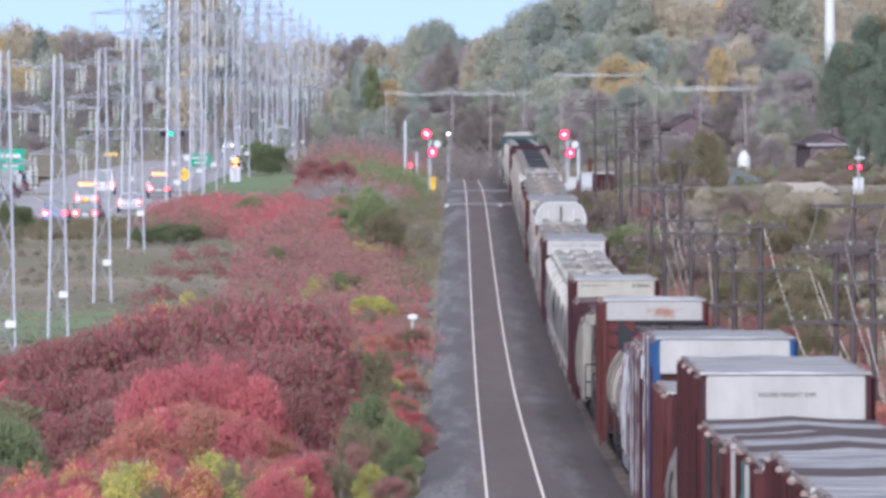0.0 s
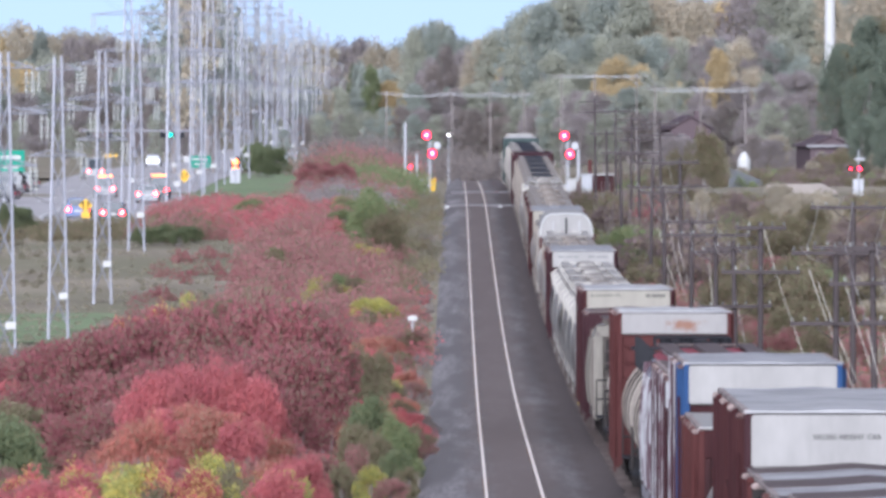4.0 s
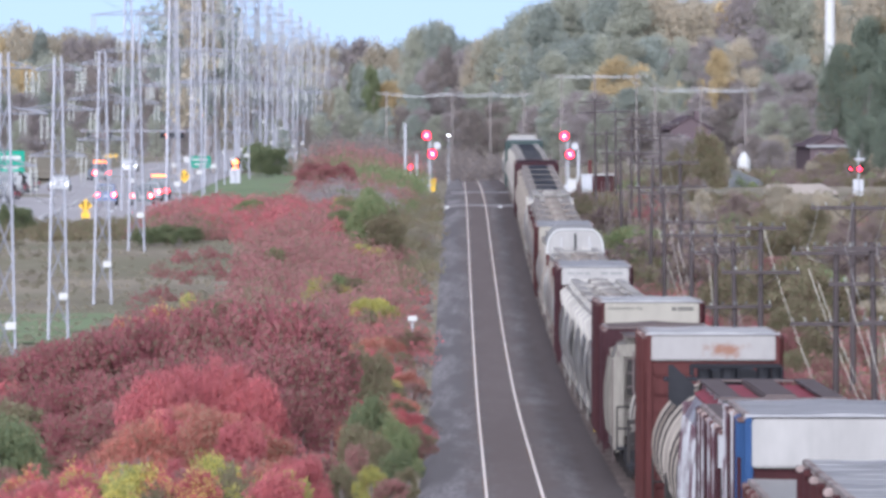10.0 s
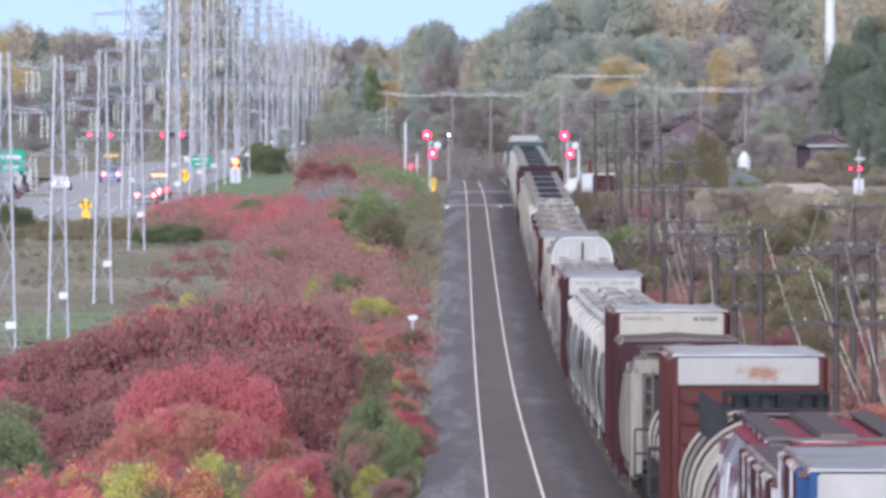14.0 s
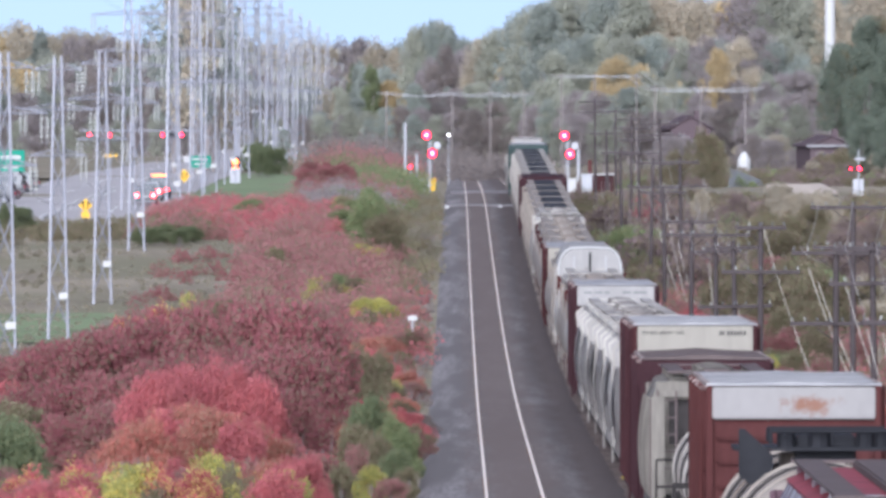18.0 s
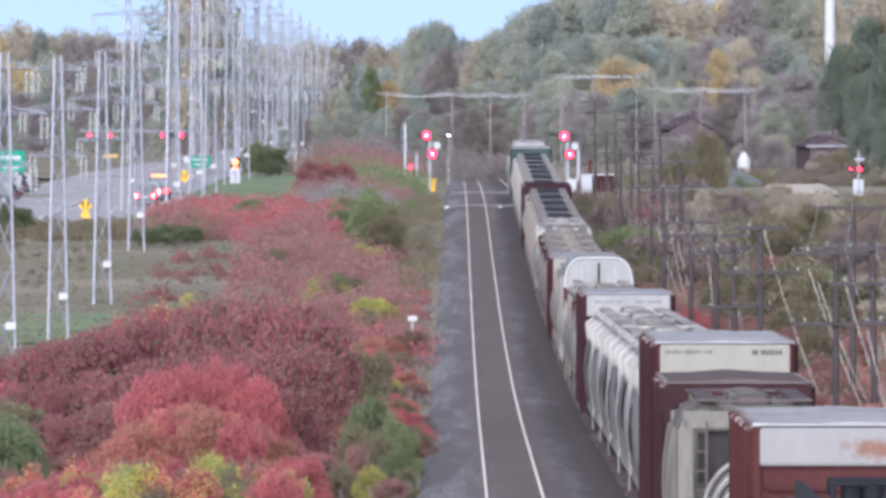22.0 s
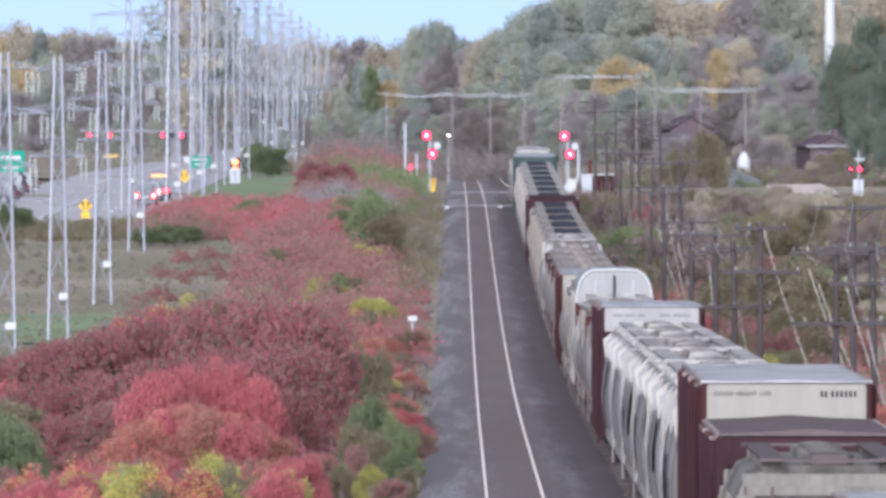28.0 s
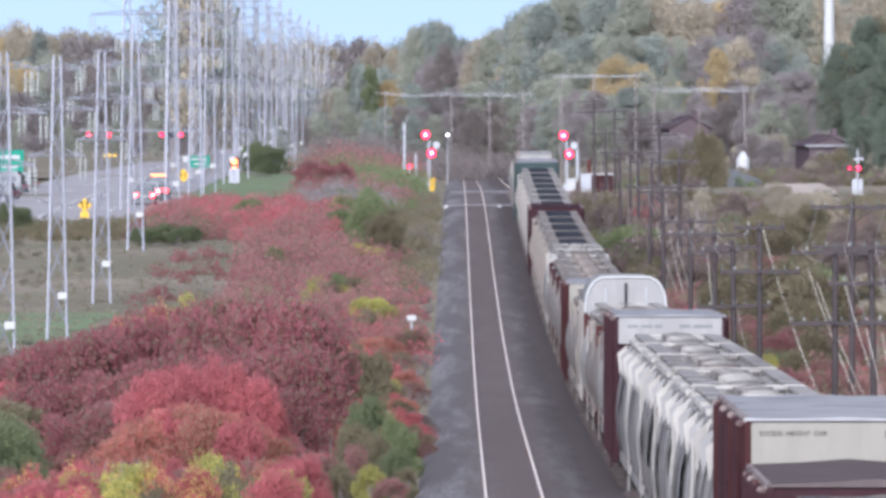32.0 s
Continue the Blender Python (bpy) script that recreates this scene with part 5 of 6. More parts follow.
def wood(n, x0, x1, y0, y1, low, high, tints, shapes=TREE):
    for _ in range(n):
        h = random.uniform(low, high)
        x, y = random.uniform(x0, x1), random.uniform(y0, y1)
        if abs(x / (y * ALONG) - 0.0329) < 0.0033 and y < 1010:   # low growth before the white tower
            h = min(h, 12.5)
        plant(random.choice(shapes), x, y, h, h * random.uniform(0.8, 1.15), random.choice(tints), "tree", G3, unit=20.0)


def belt(n, y0, y1, crest, bands, shapes=TREE, low=0.86, slim=(0.75, 1.05)):
    """A belt of trees between y0 and y1 metres whose tops follow a crest of (x, z); bands name the tints up to each x."""
    xs, zs = [c[0] for c in crest], [c[1] for c in crest]
    for k in range(n):
        x = xs[0] + (xs[-1] - xs[0]) * (k + random.random()) / n
        y = random.uniform(y0, y1)
        h = (float(np.interp(x, xs, zs)) - ground_z(x, y)) * random.uniform(low, 1.02)
        if abs(x / y - 0.0329) < 0.0033 and y < 1616:   # low growth before the white tower
            h = min(h, 12.5 if y < 1300 else 15.5)
        tints = next(t for limit, t in bands if x < limit)
        plant(random.choice(shapes), x, y / ALONG, h, h * random.uniform(*slim), random.choice(tints), "tree", G3, unit=20.0)


def far_wood(n, y0, y1, crest, bands, label, low=0.9, slim=(0.5, 0.75)):
    """A distant belt of woodland in one mesh, too far off to count its trees."""
    xs, zs = [c[0] for c in crest], [c[1] for c in crest]
    names = sorted({t for _, ts in bands for t in ts})
    verts, slots = [], []
    for k in range(n):
        x = xs[0] + (xs[-1] - xs[0]) * (k + random.random()) / n
        y = random.uniform(y0, y1)
        g = ground_z(x, y)
        h = (float(np.interp(x, xs, zs)) - g) * random.uniform(low, 1.02)
        w, a = h * random.uniform(*slim), random.uniform(0, 6.28)
        src = random.choice(LITE)[1]
        co = np.empty(len(src.vertices) * 3)
        src.vertices.foreach_get("co", co)
        co = co.reshape(-1, 3) / 20.0
        turned = np.stack([(co[:, 0] * math.cos(a) - co[:, 1] * math.sin(a)) * w + x, (co[:, 0] * math.sin(a) + co[:, 1] * math.cos(a)) * w + y, co[:, 2] * h + g], axis=1)
        verts.append(turned)
        slots.append(np.full(len(co) // 3, names.index(random.choice(next(t for limit, t in bands if x < limit)))))
    v = np.concatenate(verts)
    me = bpy.data.meshes.new("far_wood")
    me.from_pydata(v, [], np.arange(len(v)).reshape(-1, 3))
    for t in names:
        me.materials.append(LEAF[t])
    me.polygons.foreach_set("material_index", np.concatenate(slots).astype(np.int32))
    return tagged(new("far_wood", me), label, "woodland", kind="stuff")


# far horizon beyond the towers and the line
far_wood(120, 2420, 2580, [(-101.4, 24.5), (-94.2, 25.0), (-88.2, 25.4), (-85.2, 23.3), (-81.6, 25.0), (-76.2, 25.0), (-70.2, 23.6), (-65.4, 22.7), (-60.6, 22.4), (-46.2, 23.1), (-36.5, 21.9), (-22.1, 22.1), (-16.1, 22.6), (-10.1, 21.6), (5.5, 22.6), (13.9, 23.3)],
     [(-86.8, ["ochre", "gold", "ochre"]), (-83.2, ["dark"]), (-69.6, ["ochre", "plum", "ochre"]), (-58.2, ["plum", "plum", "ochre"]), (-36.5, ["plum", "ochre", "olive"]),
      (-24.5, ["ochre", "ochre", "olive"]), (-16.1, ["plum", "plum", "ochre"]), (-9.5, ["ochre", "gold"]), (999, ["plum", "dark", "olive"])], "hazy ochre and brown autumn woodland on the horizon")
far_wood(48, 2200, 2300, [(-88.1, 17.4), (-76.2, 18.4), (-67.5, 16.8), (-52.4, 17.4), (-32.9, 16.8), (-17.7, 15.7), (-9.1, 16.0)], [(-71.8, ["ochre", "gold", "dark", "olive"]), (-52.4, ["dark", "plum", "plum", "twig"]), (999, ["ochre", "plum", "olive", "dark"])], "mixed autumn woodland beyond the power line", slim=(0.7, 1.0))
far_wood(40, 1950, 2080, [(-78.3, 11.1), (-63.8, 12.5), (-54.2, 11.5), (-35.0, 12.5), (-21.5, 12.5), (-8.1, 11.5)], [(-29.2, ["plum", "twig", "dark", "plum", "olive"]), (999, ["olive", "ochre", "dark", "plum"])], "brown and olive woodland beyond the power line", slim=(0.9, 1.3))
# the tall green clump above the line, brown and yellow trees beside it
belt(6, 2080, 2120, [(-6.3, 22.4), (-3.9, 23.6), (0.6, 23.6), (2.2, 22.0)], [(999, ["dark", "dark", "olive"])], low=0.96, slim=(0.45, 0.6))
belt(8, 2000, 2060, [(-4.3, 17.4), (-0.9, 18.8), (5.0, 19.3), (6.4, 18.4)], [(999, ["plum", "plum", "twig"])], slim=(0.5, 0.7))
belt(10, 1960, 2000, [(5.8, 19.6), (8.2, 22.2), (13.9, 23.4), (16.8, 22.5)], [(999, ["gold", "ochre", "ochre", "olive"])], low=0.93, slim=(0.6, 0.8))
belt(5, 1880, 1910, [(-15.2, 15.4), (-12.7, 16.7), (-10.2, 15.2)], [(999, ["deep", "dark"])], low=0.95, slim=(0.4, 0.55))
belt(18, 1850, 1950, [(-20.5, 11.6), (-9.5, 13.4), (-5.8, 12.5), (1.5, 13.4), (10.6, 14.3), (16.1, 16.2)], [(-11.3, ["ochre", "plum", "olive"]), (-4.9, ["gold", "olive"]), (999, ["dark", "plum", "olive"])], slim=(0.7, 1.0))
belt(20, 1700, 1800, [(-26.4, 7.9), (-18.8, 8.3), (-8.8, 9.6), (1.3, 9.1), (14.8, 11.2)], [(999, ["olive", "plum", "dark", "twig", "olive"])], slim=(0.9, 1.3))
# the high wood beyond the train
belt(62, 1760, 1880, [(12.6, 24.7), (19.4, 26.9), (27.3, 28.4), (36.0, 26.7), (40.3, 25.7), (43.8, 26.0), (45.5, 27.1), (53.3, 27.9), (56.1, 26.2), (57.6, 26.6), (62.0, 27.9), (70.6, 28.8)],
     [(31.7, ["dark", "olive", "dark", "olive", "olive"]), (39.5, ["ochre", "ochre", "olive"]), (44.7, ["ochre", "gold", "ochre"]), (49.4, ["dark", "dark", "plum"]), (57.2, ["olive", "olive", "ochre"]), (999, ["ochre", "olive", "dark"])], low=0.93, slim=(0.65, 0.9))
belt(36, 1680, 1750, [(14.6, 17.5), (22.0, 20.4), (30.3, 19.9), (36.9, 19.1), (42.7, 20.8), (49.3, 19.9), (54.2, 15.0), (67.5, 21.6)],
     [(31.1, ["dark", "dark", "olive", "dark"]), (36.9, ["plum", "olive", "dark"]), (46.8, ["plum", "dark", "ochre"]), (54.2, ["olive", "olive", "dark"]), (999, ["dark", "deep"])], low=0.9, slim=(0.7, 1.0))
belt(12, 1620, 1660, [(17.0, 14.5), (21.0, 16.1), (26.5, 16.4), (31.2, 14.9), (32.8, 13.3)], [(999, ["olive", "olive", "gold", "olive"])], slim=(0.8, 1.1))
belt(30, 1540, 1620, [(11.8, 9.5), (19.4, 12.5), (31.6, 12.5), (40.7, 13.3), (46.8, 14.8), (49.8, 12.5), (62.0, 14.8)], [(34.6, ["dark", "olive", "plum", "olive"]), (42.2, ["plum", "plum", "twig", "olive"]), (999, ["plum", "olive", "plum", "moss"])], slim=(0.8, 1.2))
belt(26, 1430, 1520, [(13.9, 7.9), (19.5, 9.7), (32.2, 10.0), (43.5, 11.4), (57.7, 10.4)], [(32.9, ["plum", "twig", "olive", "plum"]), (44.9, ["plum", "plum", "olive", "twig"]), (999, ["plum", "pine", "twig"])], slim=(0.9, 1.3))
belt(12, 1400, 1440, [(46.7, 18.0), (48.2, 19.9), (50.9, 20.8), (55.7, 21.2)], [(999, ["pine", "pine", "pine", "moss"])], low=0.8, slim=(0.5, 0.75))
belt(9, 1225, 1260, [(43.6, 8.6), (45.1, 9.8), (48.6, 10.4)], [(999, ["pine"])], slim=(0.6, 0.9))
plant(TREE[1], 36.8, 985, 15.6, 9.6, "gold", "tree", G3, unit=20.0)
plant(TREE[2], 31.0, 992, 13.6, 3.6, "olive", "tree", G3, unit=20.0)
# poplars among the towers
for x, y, h, w, tint in ((-28.4, 775, 24.5, 21, "dark"), (-27.0, 800, 28.0, 22, "moss"), (-26.0, 770, 29.0, 20, "ochre"), (-24.7, 785, 26.5, 20, "dark"), (-26.4, 820, 27.0, 22, "ochre")):
    plant(random.choice(THIN), x, y, h, w, tint, "tree", G3, unit=20.0)
wood(30, -78, -33, 900, 1150, 4, 7, ["twig", "plum", "olive", "plum"])
wood(6, -420, -130, 1500, 1900, 17, 23, ["ochre", "plum", "twig", "olive"])
wood(8, 70, 420, 1000, 1700, 17, 25, ["ochre", "dark", "olive", "green"])
for x, y, h in ((-10.2, 1010, 6.5), (-8.4, 1080, 8.5), (-13.0, 1120, 9.5), (-19.5, 900, 5.0)):
    plant(CONE, x, y, h, h * 1.2, "dark", "conifer", G3, unit=20.0)

# ---- lattice towers of the power line ----


def tower_master(H, arms, pair):
    t = thing("power_tower", "slim grey steel lattice power tower with three cross-arms", "power tower", group="power line towers")
    w0, w1 = 0.52, 0.17
    corner = lambda z, sx, sy: (sx * (w0 + (w1 - w0) * z / H), sy * (w0 + (w1 - w0) * z / H) * 0.7, z)
    for sx in (-1, 1):
        for sy in (-1, 1):
            part("leg", rods(0.07 if H < 16 else 0.078, (corner(-0.6, sx, sy), corner(H, sx, sy)), n=4), M_STEEL, t)
    zs = [0.8]
    while zs[-1] < H - 1:
        zs.append(zs[-1] + max(0.9, 2.4 - 0.07 * zs[-1]))
    for i, (a, b) in enumerate(zip(zs, zs[1:])):
        s = 1 if i % 2 else -1
        part("brace", rods(0.038, (corner(a, -s, -1), corner(b, s, -1)), (corner(a, s, 1), corner(b, -s, 1)), (corner(a, -1, s), corner(b, -1, -s)), (corner(a, 1, -s), corner(b, 1, s)), n=4), M_STEEL, t)
    for z, half in arms:
        arm = part("cross_arm", rods(0.04, ((-half, 0, z), (half, 0, z)), ((-half, 0, z), (-0.3, 0.2, z + 0.3)), ((half, 0, z), (0.3, 0.2, z + 0.3)), ((-half, 0, z), (-0.3, -0.3, z)), ((half, 0, z), (0.3, 0.3, z)), n=4), M_STEEL, t)
        for sx in (-1, 1):
            bm = bmesh.new()
            for dx in ((-0.13, 0.13) if pair else (0,)):
                x = sx * (half - 0.16) + dx
                for k in range(5):
                    rod(bm, (x, 0, z - 0.30 - k * 0.2), (x, 0, z - 0.2 - k * 0.2), 0.10 if pair else 0.07, 0.06, n=8)
                rod(bm, (x, 0, z - 1.4), (x, 0, z), 0.02, n=5)
            part("insulator_string", bm, M_INS if pair else M_STEEL, arm)
    part("plate", boxes((0.05, 0.55, -0.66, -0.62, 2.2, 2.55), bevel=0.01), M_WHITE, t, "white number plate")
    return t


def tube(bm, pts, r, n=4):
    """A continuous thin cable through points that run mostly along one way."""
    prev = None
    for i, p in enumerate(pts):
        d = (pts[min(i + 1, len(pts) - 1)] - pts[max(i - 1, 0)]).normalized()
        side = d.cross(Vector((0, 0, 1))).normalized()
        up = side.cross(d)
        ring = [bm.verts.new(p + side * (r * math.cos(a)) + up * (r * math.sin(a))) for a in np.arange(n) * 2 * math.pi / n]
        if prev:
            for k in range(n):
                bm.faces.new((prev[k], prev[(k + 1) % n], ring[(k + 1) % n], ring[k]))
        prev = ring
    return bm


def wire(name, pts, r, material, sag, label, category, group):
    """One cable through a row of supports, hanging slack between them."""
    line = []
    for a, b in pts:
        a, b = Vector(a), Vector(b)
        line += [a.lerp(b, i / 8) - Vector((0, 0, sag * 4 * (i / 8) * (1 - i / 8))) for i in range(8)]
    line.append(Vector(pts[-1][1]))
    return tagged(new(name, mesh_of(tube(bmesh.new(), line, r), name, material)), label, category, group)


SHORT = (14.9, ((9.7, 1.5), (12.1, 2.0), (14.2, 1.3)), True)
TALL = (20.5, ((9.6, 2.0), (12.2, 2.5), (15.0, 2.8), (17.8, 2.2)), True)
ROW_NEAR = [(-20.12, y * ALONG) for y in (337, 384, 434, 482)]
ROW_A = [(-20.0, y * ALONG) for y in (545, 594, 632, 690, 738, 790, 845, 905, 965, 1030, 1100, 1180, 1270)]
ROW_B = [(-24.0, y * ALONG) for y in (560, 650, 720, 795, 870, 945, 1020, 1100, 1190)]
for row, spec in ((ROW_NEAR, SHORT), (ROW_A, TALL), (ROW_B, TALL)):
    first = None
    for x, y in row:
        m = pose(x, y, ground_z(x, y), 0, 0, random.uniform(-2, 2))
        if first is None:
            first = tower_master(*spec)
            first.matrix_basis = m
        else:
            copy_thing(first, m)
    for z, half in spec[1]:
        for sx in (-1, 1):
            p = [(x + sx * (half - 0.08), y, ground_z(x, y) + z - 1.4) for x, y in row]
            wire("power_cable", list(zip(p, p[1:])), 0.012, M_CABLE, 0.7, "thin bare aluminium cable strung between steel towers", "cable", "power line cables")

# ---- wooden telegraph poles and their open wires ----


def telegraph_pole(x, y, top, arms):
    """A timber pole up to the height top, with arms of (height, half length) that carry pins."""
    g = ground_z(x, y)
    t = thing("telegraph_pole", "dark creosoted timber pole with %s pin cross-arm%s" % (("a single", "") if len(arms) == 1 else ("two", "s")), "telegraph pole", pose(x, y, g, random.uniform(-1, 1), random.uniform(-1.2, 1.2), random.uniform(-5, 5)), group="telegraph poles")
    bm = bmesh.new()
    rod(bm, (0, 0, -0.6), (0, 0, top - g), 0.125, 0.09, n=12)
    part("shaft", bm, M_POLE, t)
    for z, half in arms:
        z -= g
        arm = part("cross_arm", boxes((-half, half, -0.22, -0.1, z - 0.065, z + 0.065), bevel=0.01), M_POLE, t)
        part("arm_brace", rods(0.016, ((-half * 0.5, -0.16, z - 0.05), (0, -0.14, z - 0.6)), ((half * 0.5, -0.16, z - 0.05), (0, -0.14, z - 0.6))), M_POLE, t)
        pins = max(4, round(half * 5))
        for k in range(pins):
            px = -half + 0.08 + (2 * half - 0.16) * k / (pins - 1)
            bm = bmesh.new()
            rod(bm, (px, -0.16, z + 0.06), (px, -0.16, z + 0.14), 0.02, n=5)
            rod(bm, (px, -0.16, z + 0.12), (px, -0.16, z + 0.2), 0.034, 0.026, n=8)
            part("insulator", bm, M_INS if k % 5 == 1 else M_PIN, arm)
    return t


POLES = [
    (12.9, 330, 6.0, ((5.8, 1.27),)),
    (13.7, 372, 7.5, ((7.3, 1.25), (6.2, 1.4),)),
    (12.8, 383, 7.2, ((7.0, 1.47), (4.7, 1.51),)),
    (14.3, 410, 8.4, ((8.2, 1.48), (6.8, 1.42),)),
    (11.5, 426, 7.5, ((7.3, 0.92), (5.7, 1.43),)),
    (11.5, 460, 6.4, ((6.1, 1.11), (3.8, 1.46),)),
    (11.6, 498, 6.5, ((6.1, 1.48), (5.4, 1.08),)),
    (11.7, 554, 6.2, ((6.0, 1.23), (5.4, 1.46),)),
    (11.7, 620, 7.1, ((6.8, 1.19),)),
    (11.8, 671, 8.3, ((8.0, 1.23), (6.6, 1.48),)),
    (14.0, 690, 8.2, ((7.9, 1.13), (6.5, 1.49),)),
    (11.3, 740, 8.5, ((8.2, 1.28),)),
    (13.1, 780, 9.1, ((8.8, 1.35), (7.9, 1.43),)),
    (15.8, 850, 9.9, ((9.6, 1.39), (8.8, 1.47),)),
    (12.1, 860, 9.2, ((8.9, 1.24),)),
    (14.4, 900, 10.1, ((9.8, 1.3), (9.1, 1.47),)),
    (14.0, 950, 10.6, ((10.3, 1.37),)),
    (13.0, 1000, 11.3, ((11.0, 1.35), (10.1, 1.54),))]
for row in POLES:
    telegraph_pole(*row)
for a, b in zip(POLES, POLES[1:]):
    if abs(a[0] - b[0]) < 2.6:
        for side in (-0.8, 0.0, 0.8):
            p, q = (a[0] + side * a[3][0][1], a[1], a[3][0][0] + 0.2), (b[0] + side * b[3][0][1], b[1], b[3][0][0] + 0.2)
            wire("open_wire", [(p, q)], 0.009, M_COPPER, random.uniform(0.2, 0.9), "thin slack open wire between telegraph poles", "wire", "telegraph wires")

# pale stays that run from the arms down into the scrub
for x0, y0, z0, x1, y1 in ((12.1, 640, 6.3, 13.7, 640.0), (11.8, 590, 4.6, 13.6, 590.0), (11.5, 470, 5.5, 12.2, 435.7), (12.3, 395, 6.3, 14.7, 383.0), (12.5, 392, 5.9, 15.0, 381.9), (13.0, 380, 6.1, 15.0, 370.0), (13.0, 360, 5.0, 14.4, 350.9), (11.7, 430, 7.3, 14.4, 424.5), (11.3, 500, 5.2, 12.3, 496.5), (11.7, 640, 4.8, 13.6, 640.0), (13.1, 350, 5.1, 14.6, 350.0)):
    a, b = Vector((x0, y0, z0)), Vector((x1, y1, ground_z(x1, y1) - 0.1))
    bend = a.lerp(b, 0.55) - Vector((0.35, 0, 0.1))
    line = [(a * (1 - f) + bend * f) * (1 - f) + (bend * (1 - f) + b * f) * f for f in np.linspace(0, 1, 9)]
    tagged(new("guy_wire", mesh_of(tube(bmesh.new(), line, 0.012, 6), "guy_wire", M_STAY)), "pale weathered guy wire running down into the scrub", "guy wire", "guy wires")

# ---- railway signals and lineside boxes ----


def rail_signal(x, y, flip, label):
    y *= ALONG
    t = thing("railway_signal", label, "railway signal", pose(x, y, ground_z(x, y)), group="railway signals")
    part("mast", rods(0.09, ((0, 0, -0.4), (0, 0, 6.4)), n=10), M_GREY, t)
    part("base", boxes((-0.35, 0.35, -0.35, 0.35, -0.2, 0.9), bevel=0.03), M_GREY, t)
    for dx, z in ((-0.35 * flip, 5.9), (0.25 * flip, 4.0)):
        head = part("signal_head", rods(0.55, ((dx, -0.30, z), (dx, -0.22, z)), n=24), M_BLACK, t)
        part("bracket", rods(0.04, ((0, 0, z), (dx, -0.2, z))), M_GREY, t)
        lens = part("red_lens", rods(0.42, ((dx, -0.40, z), (dx, -0.31, z)), n=24), M_RED_ON, head, "lit red lens")
        part("bulb", rods(0.095, ((dx, -0.43, z), (dx, -0.405, z)), n=16), M_CORE, lens, "white-hot centre")
    part("back_disc", rods(0.38, ((0.75, -0.1, 4.85), (0.75, -0.06, 4.85)), n=20), M_GREY, t)
    ladder(t, 0.0, 0.25, 0.3, 6.0, 0.4, M_GREY)
    return t


SIGY = 760.0
rail_signal(-1.35, SIGY, 1, "grey railway signal mast with two red lights")
rail_signal(12.9, SIGY, 1, "grey railway signal mast with two red lights")


def post(name, x, y, tall, r, material, label, category, top=None):
    y *= ALONG
    t = thing(name, label, category, pose(x, y, ground_z(x, y)))
    part("shaft", rods(r, ((0, 0, -0.5), (0, 0, tall)), n=10), material, t)
    if top:
        part("head", boxes(top[0], bevel=0.02), top[1], t, top[2] if len(top) > 2 else "")
    return t


def cabinet(x, y, w, d, h, material, label, roof=None, name="equipment_cabinet"):
    y *= ALONG
    t = thing(name, label, "equipment cabinet", pose(x, y, ground_z(x, y)))
    part("body", boxes((-w / 2, w / 2, -d / 2, d / 2, -0.3, h), bevel=0.03), material, t)
    part("roof", boxes((-w / 2 - 0.12, w / 2 + 0.12, -d / 2 - 0.12, d / 2 + 0.12, h, h + 0.14), bevel=0.03), roof or material, t)
    part("door", boxes((-w * 0.3, w * 0.3, -d / 2 - 0.04, -d / 2 - 0.004, 0.1, h - 0.15), bevel=0.01), material, t)
    return t


post("lineside_mast", -3.9, 760, 6.8, 0.14, M_GREY, "plain grey metal lineside mast", "mast")
post("lineside_mast", -2.75, 770, 4.0, 0.12, M_GREY, "short grey lineside mast", "mast")
post("lineside_mast", 14.2, 770, 4.2, 0.16, M_GREY, "short grey metal lineside mast", "mast")
post("crossing_light", -3.35, 755, 2.6, 0.06, M_GREY, "small red crossing light on a post", "crossing light", ((-0.16, 0.16, -0.2, -0.08, 2.2, 2.55), M_RED_ON, "lit red lamp"))
post("crossing_light", 14.9, 745, 2.6, 0.06, M_GREY, "small dull red marker on a post", "marker", ((-0.2, 0.2, -0.1, 0.05, 1.6, 3.2), M_BROWN2, "dull red panel"))
cabinet(-2.3, 757, 0.9, 0.8, 1.3, M_GREY, "grey metal cabinet beside the track")
cabinet(-1.0, 752, 0.5, 0.5, 1.2, M_SIGNY, "yellow metal cabinet beside the track")
cabinet(13.0, 738, 0.8, 0.6, 1.5, M_WHITE, "pale lineside cabinet beside a signal")
cabinet(14.5, 740, 1.1, 0.8, 1.7, M_GREY, "grey metal cabinet beside a signal")
cabinet(15.9, 730, 2.1, 2.0, 1.75, M_BROWN, "small brown relay hut with a white roof", M_WHITE, "relay_hut")
post("marker_board", -1.46, 352, 2.02, 0.04, M_GREY, "small white marker board beside the track", "marker board", ((-0.22, 0.22, -0.08, -0.03, 1.76, 2.0), M_WHITE))
post("yard_lamp", 0.6, 800, 5.7, 0.05, M_GREY, "far white lamp on a thin mast", "lamp", ((-0.14, 0.14, -0.3, -0.1, 5.5, 5.7), M_HEAD, "lit white lamp"))
for dx in (-2.35, 1.95):
    y = 592 * ALONG
    t = thing("switch_marker", "small white marker beside the rails", "marker", pose(line_x(y) + dx, y, rail_z(y) - 0.25))
    part("block", boxes((-0.16, 0.16, -0.1, 0.1, -0.1, 0.26), bevel=0.04), M_WHITE, t)
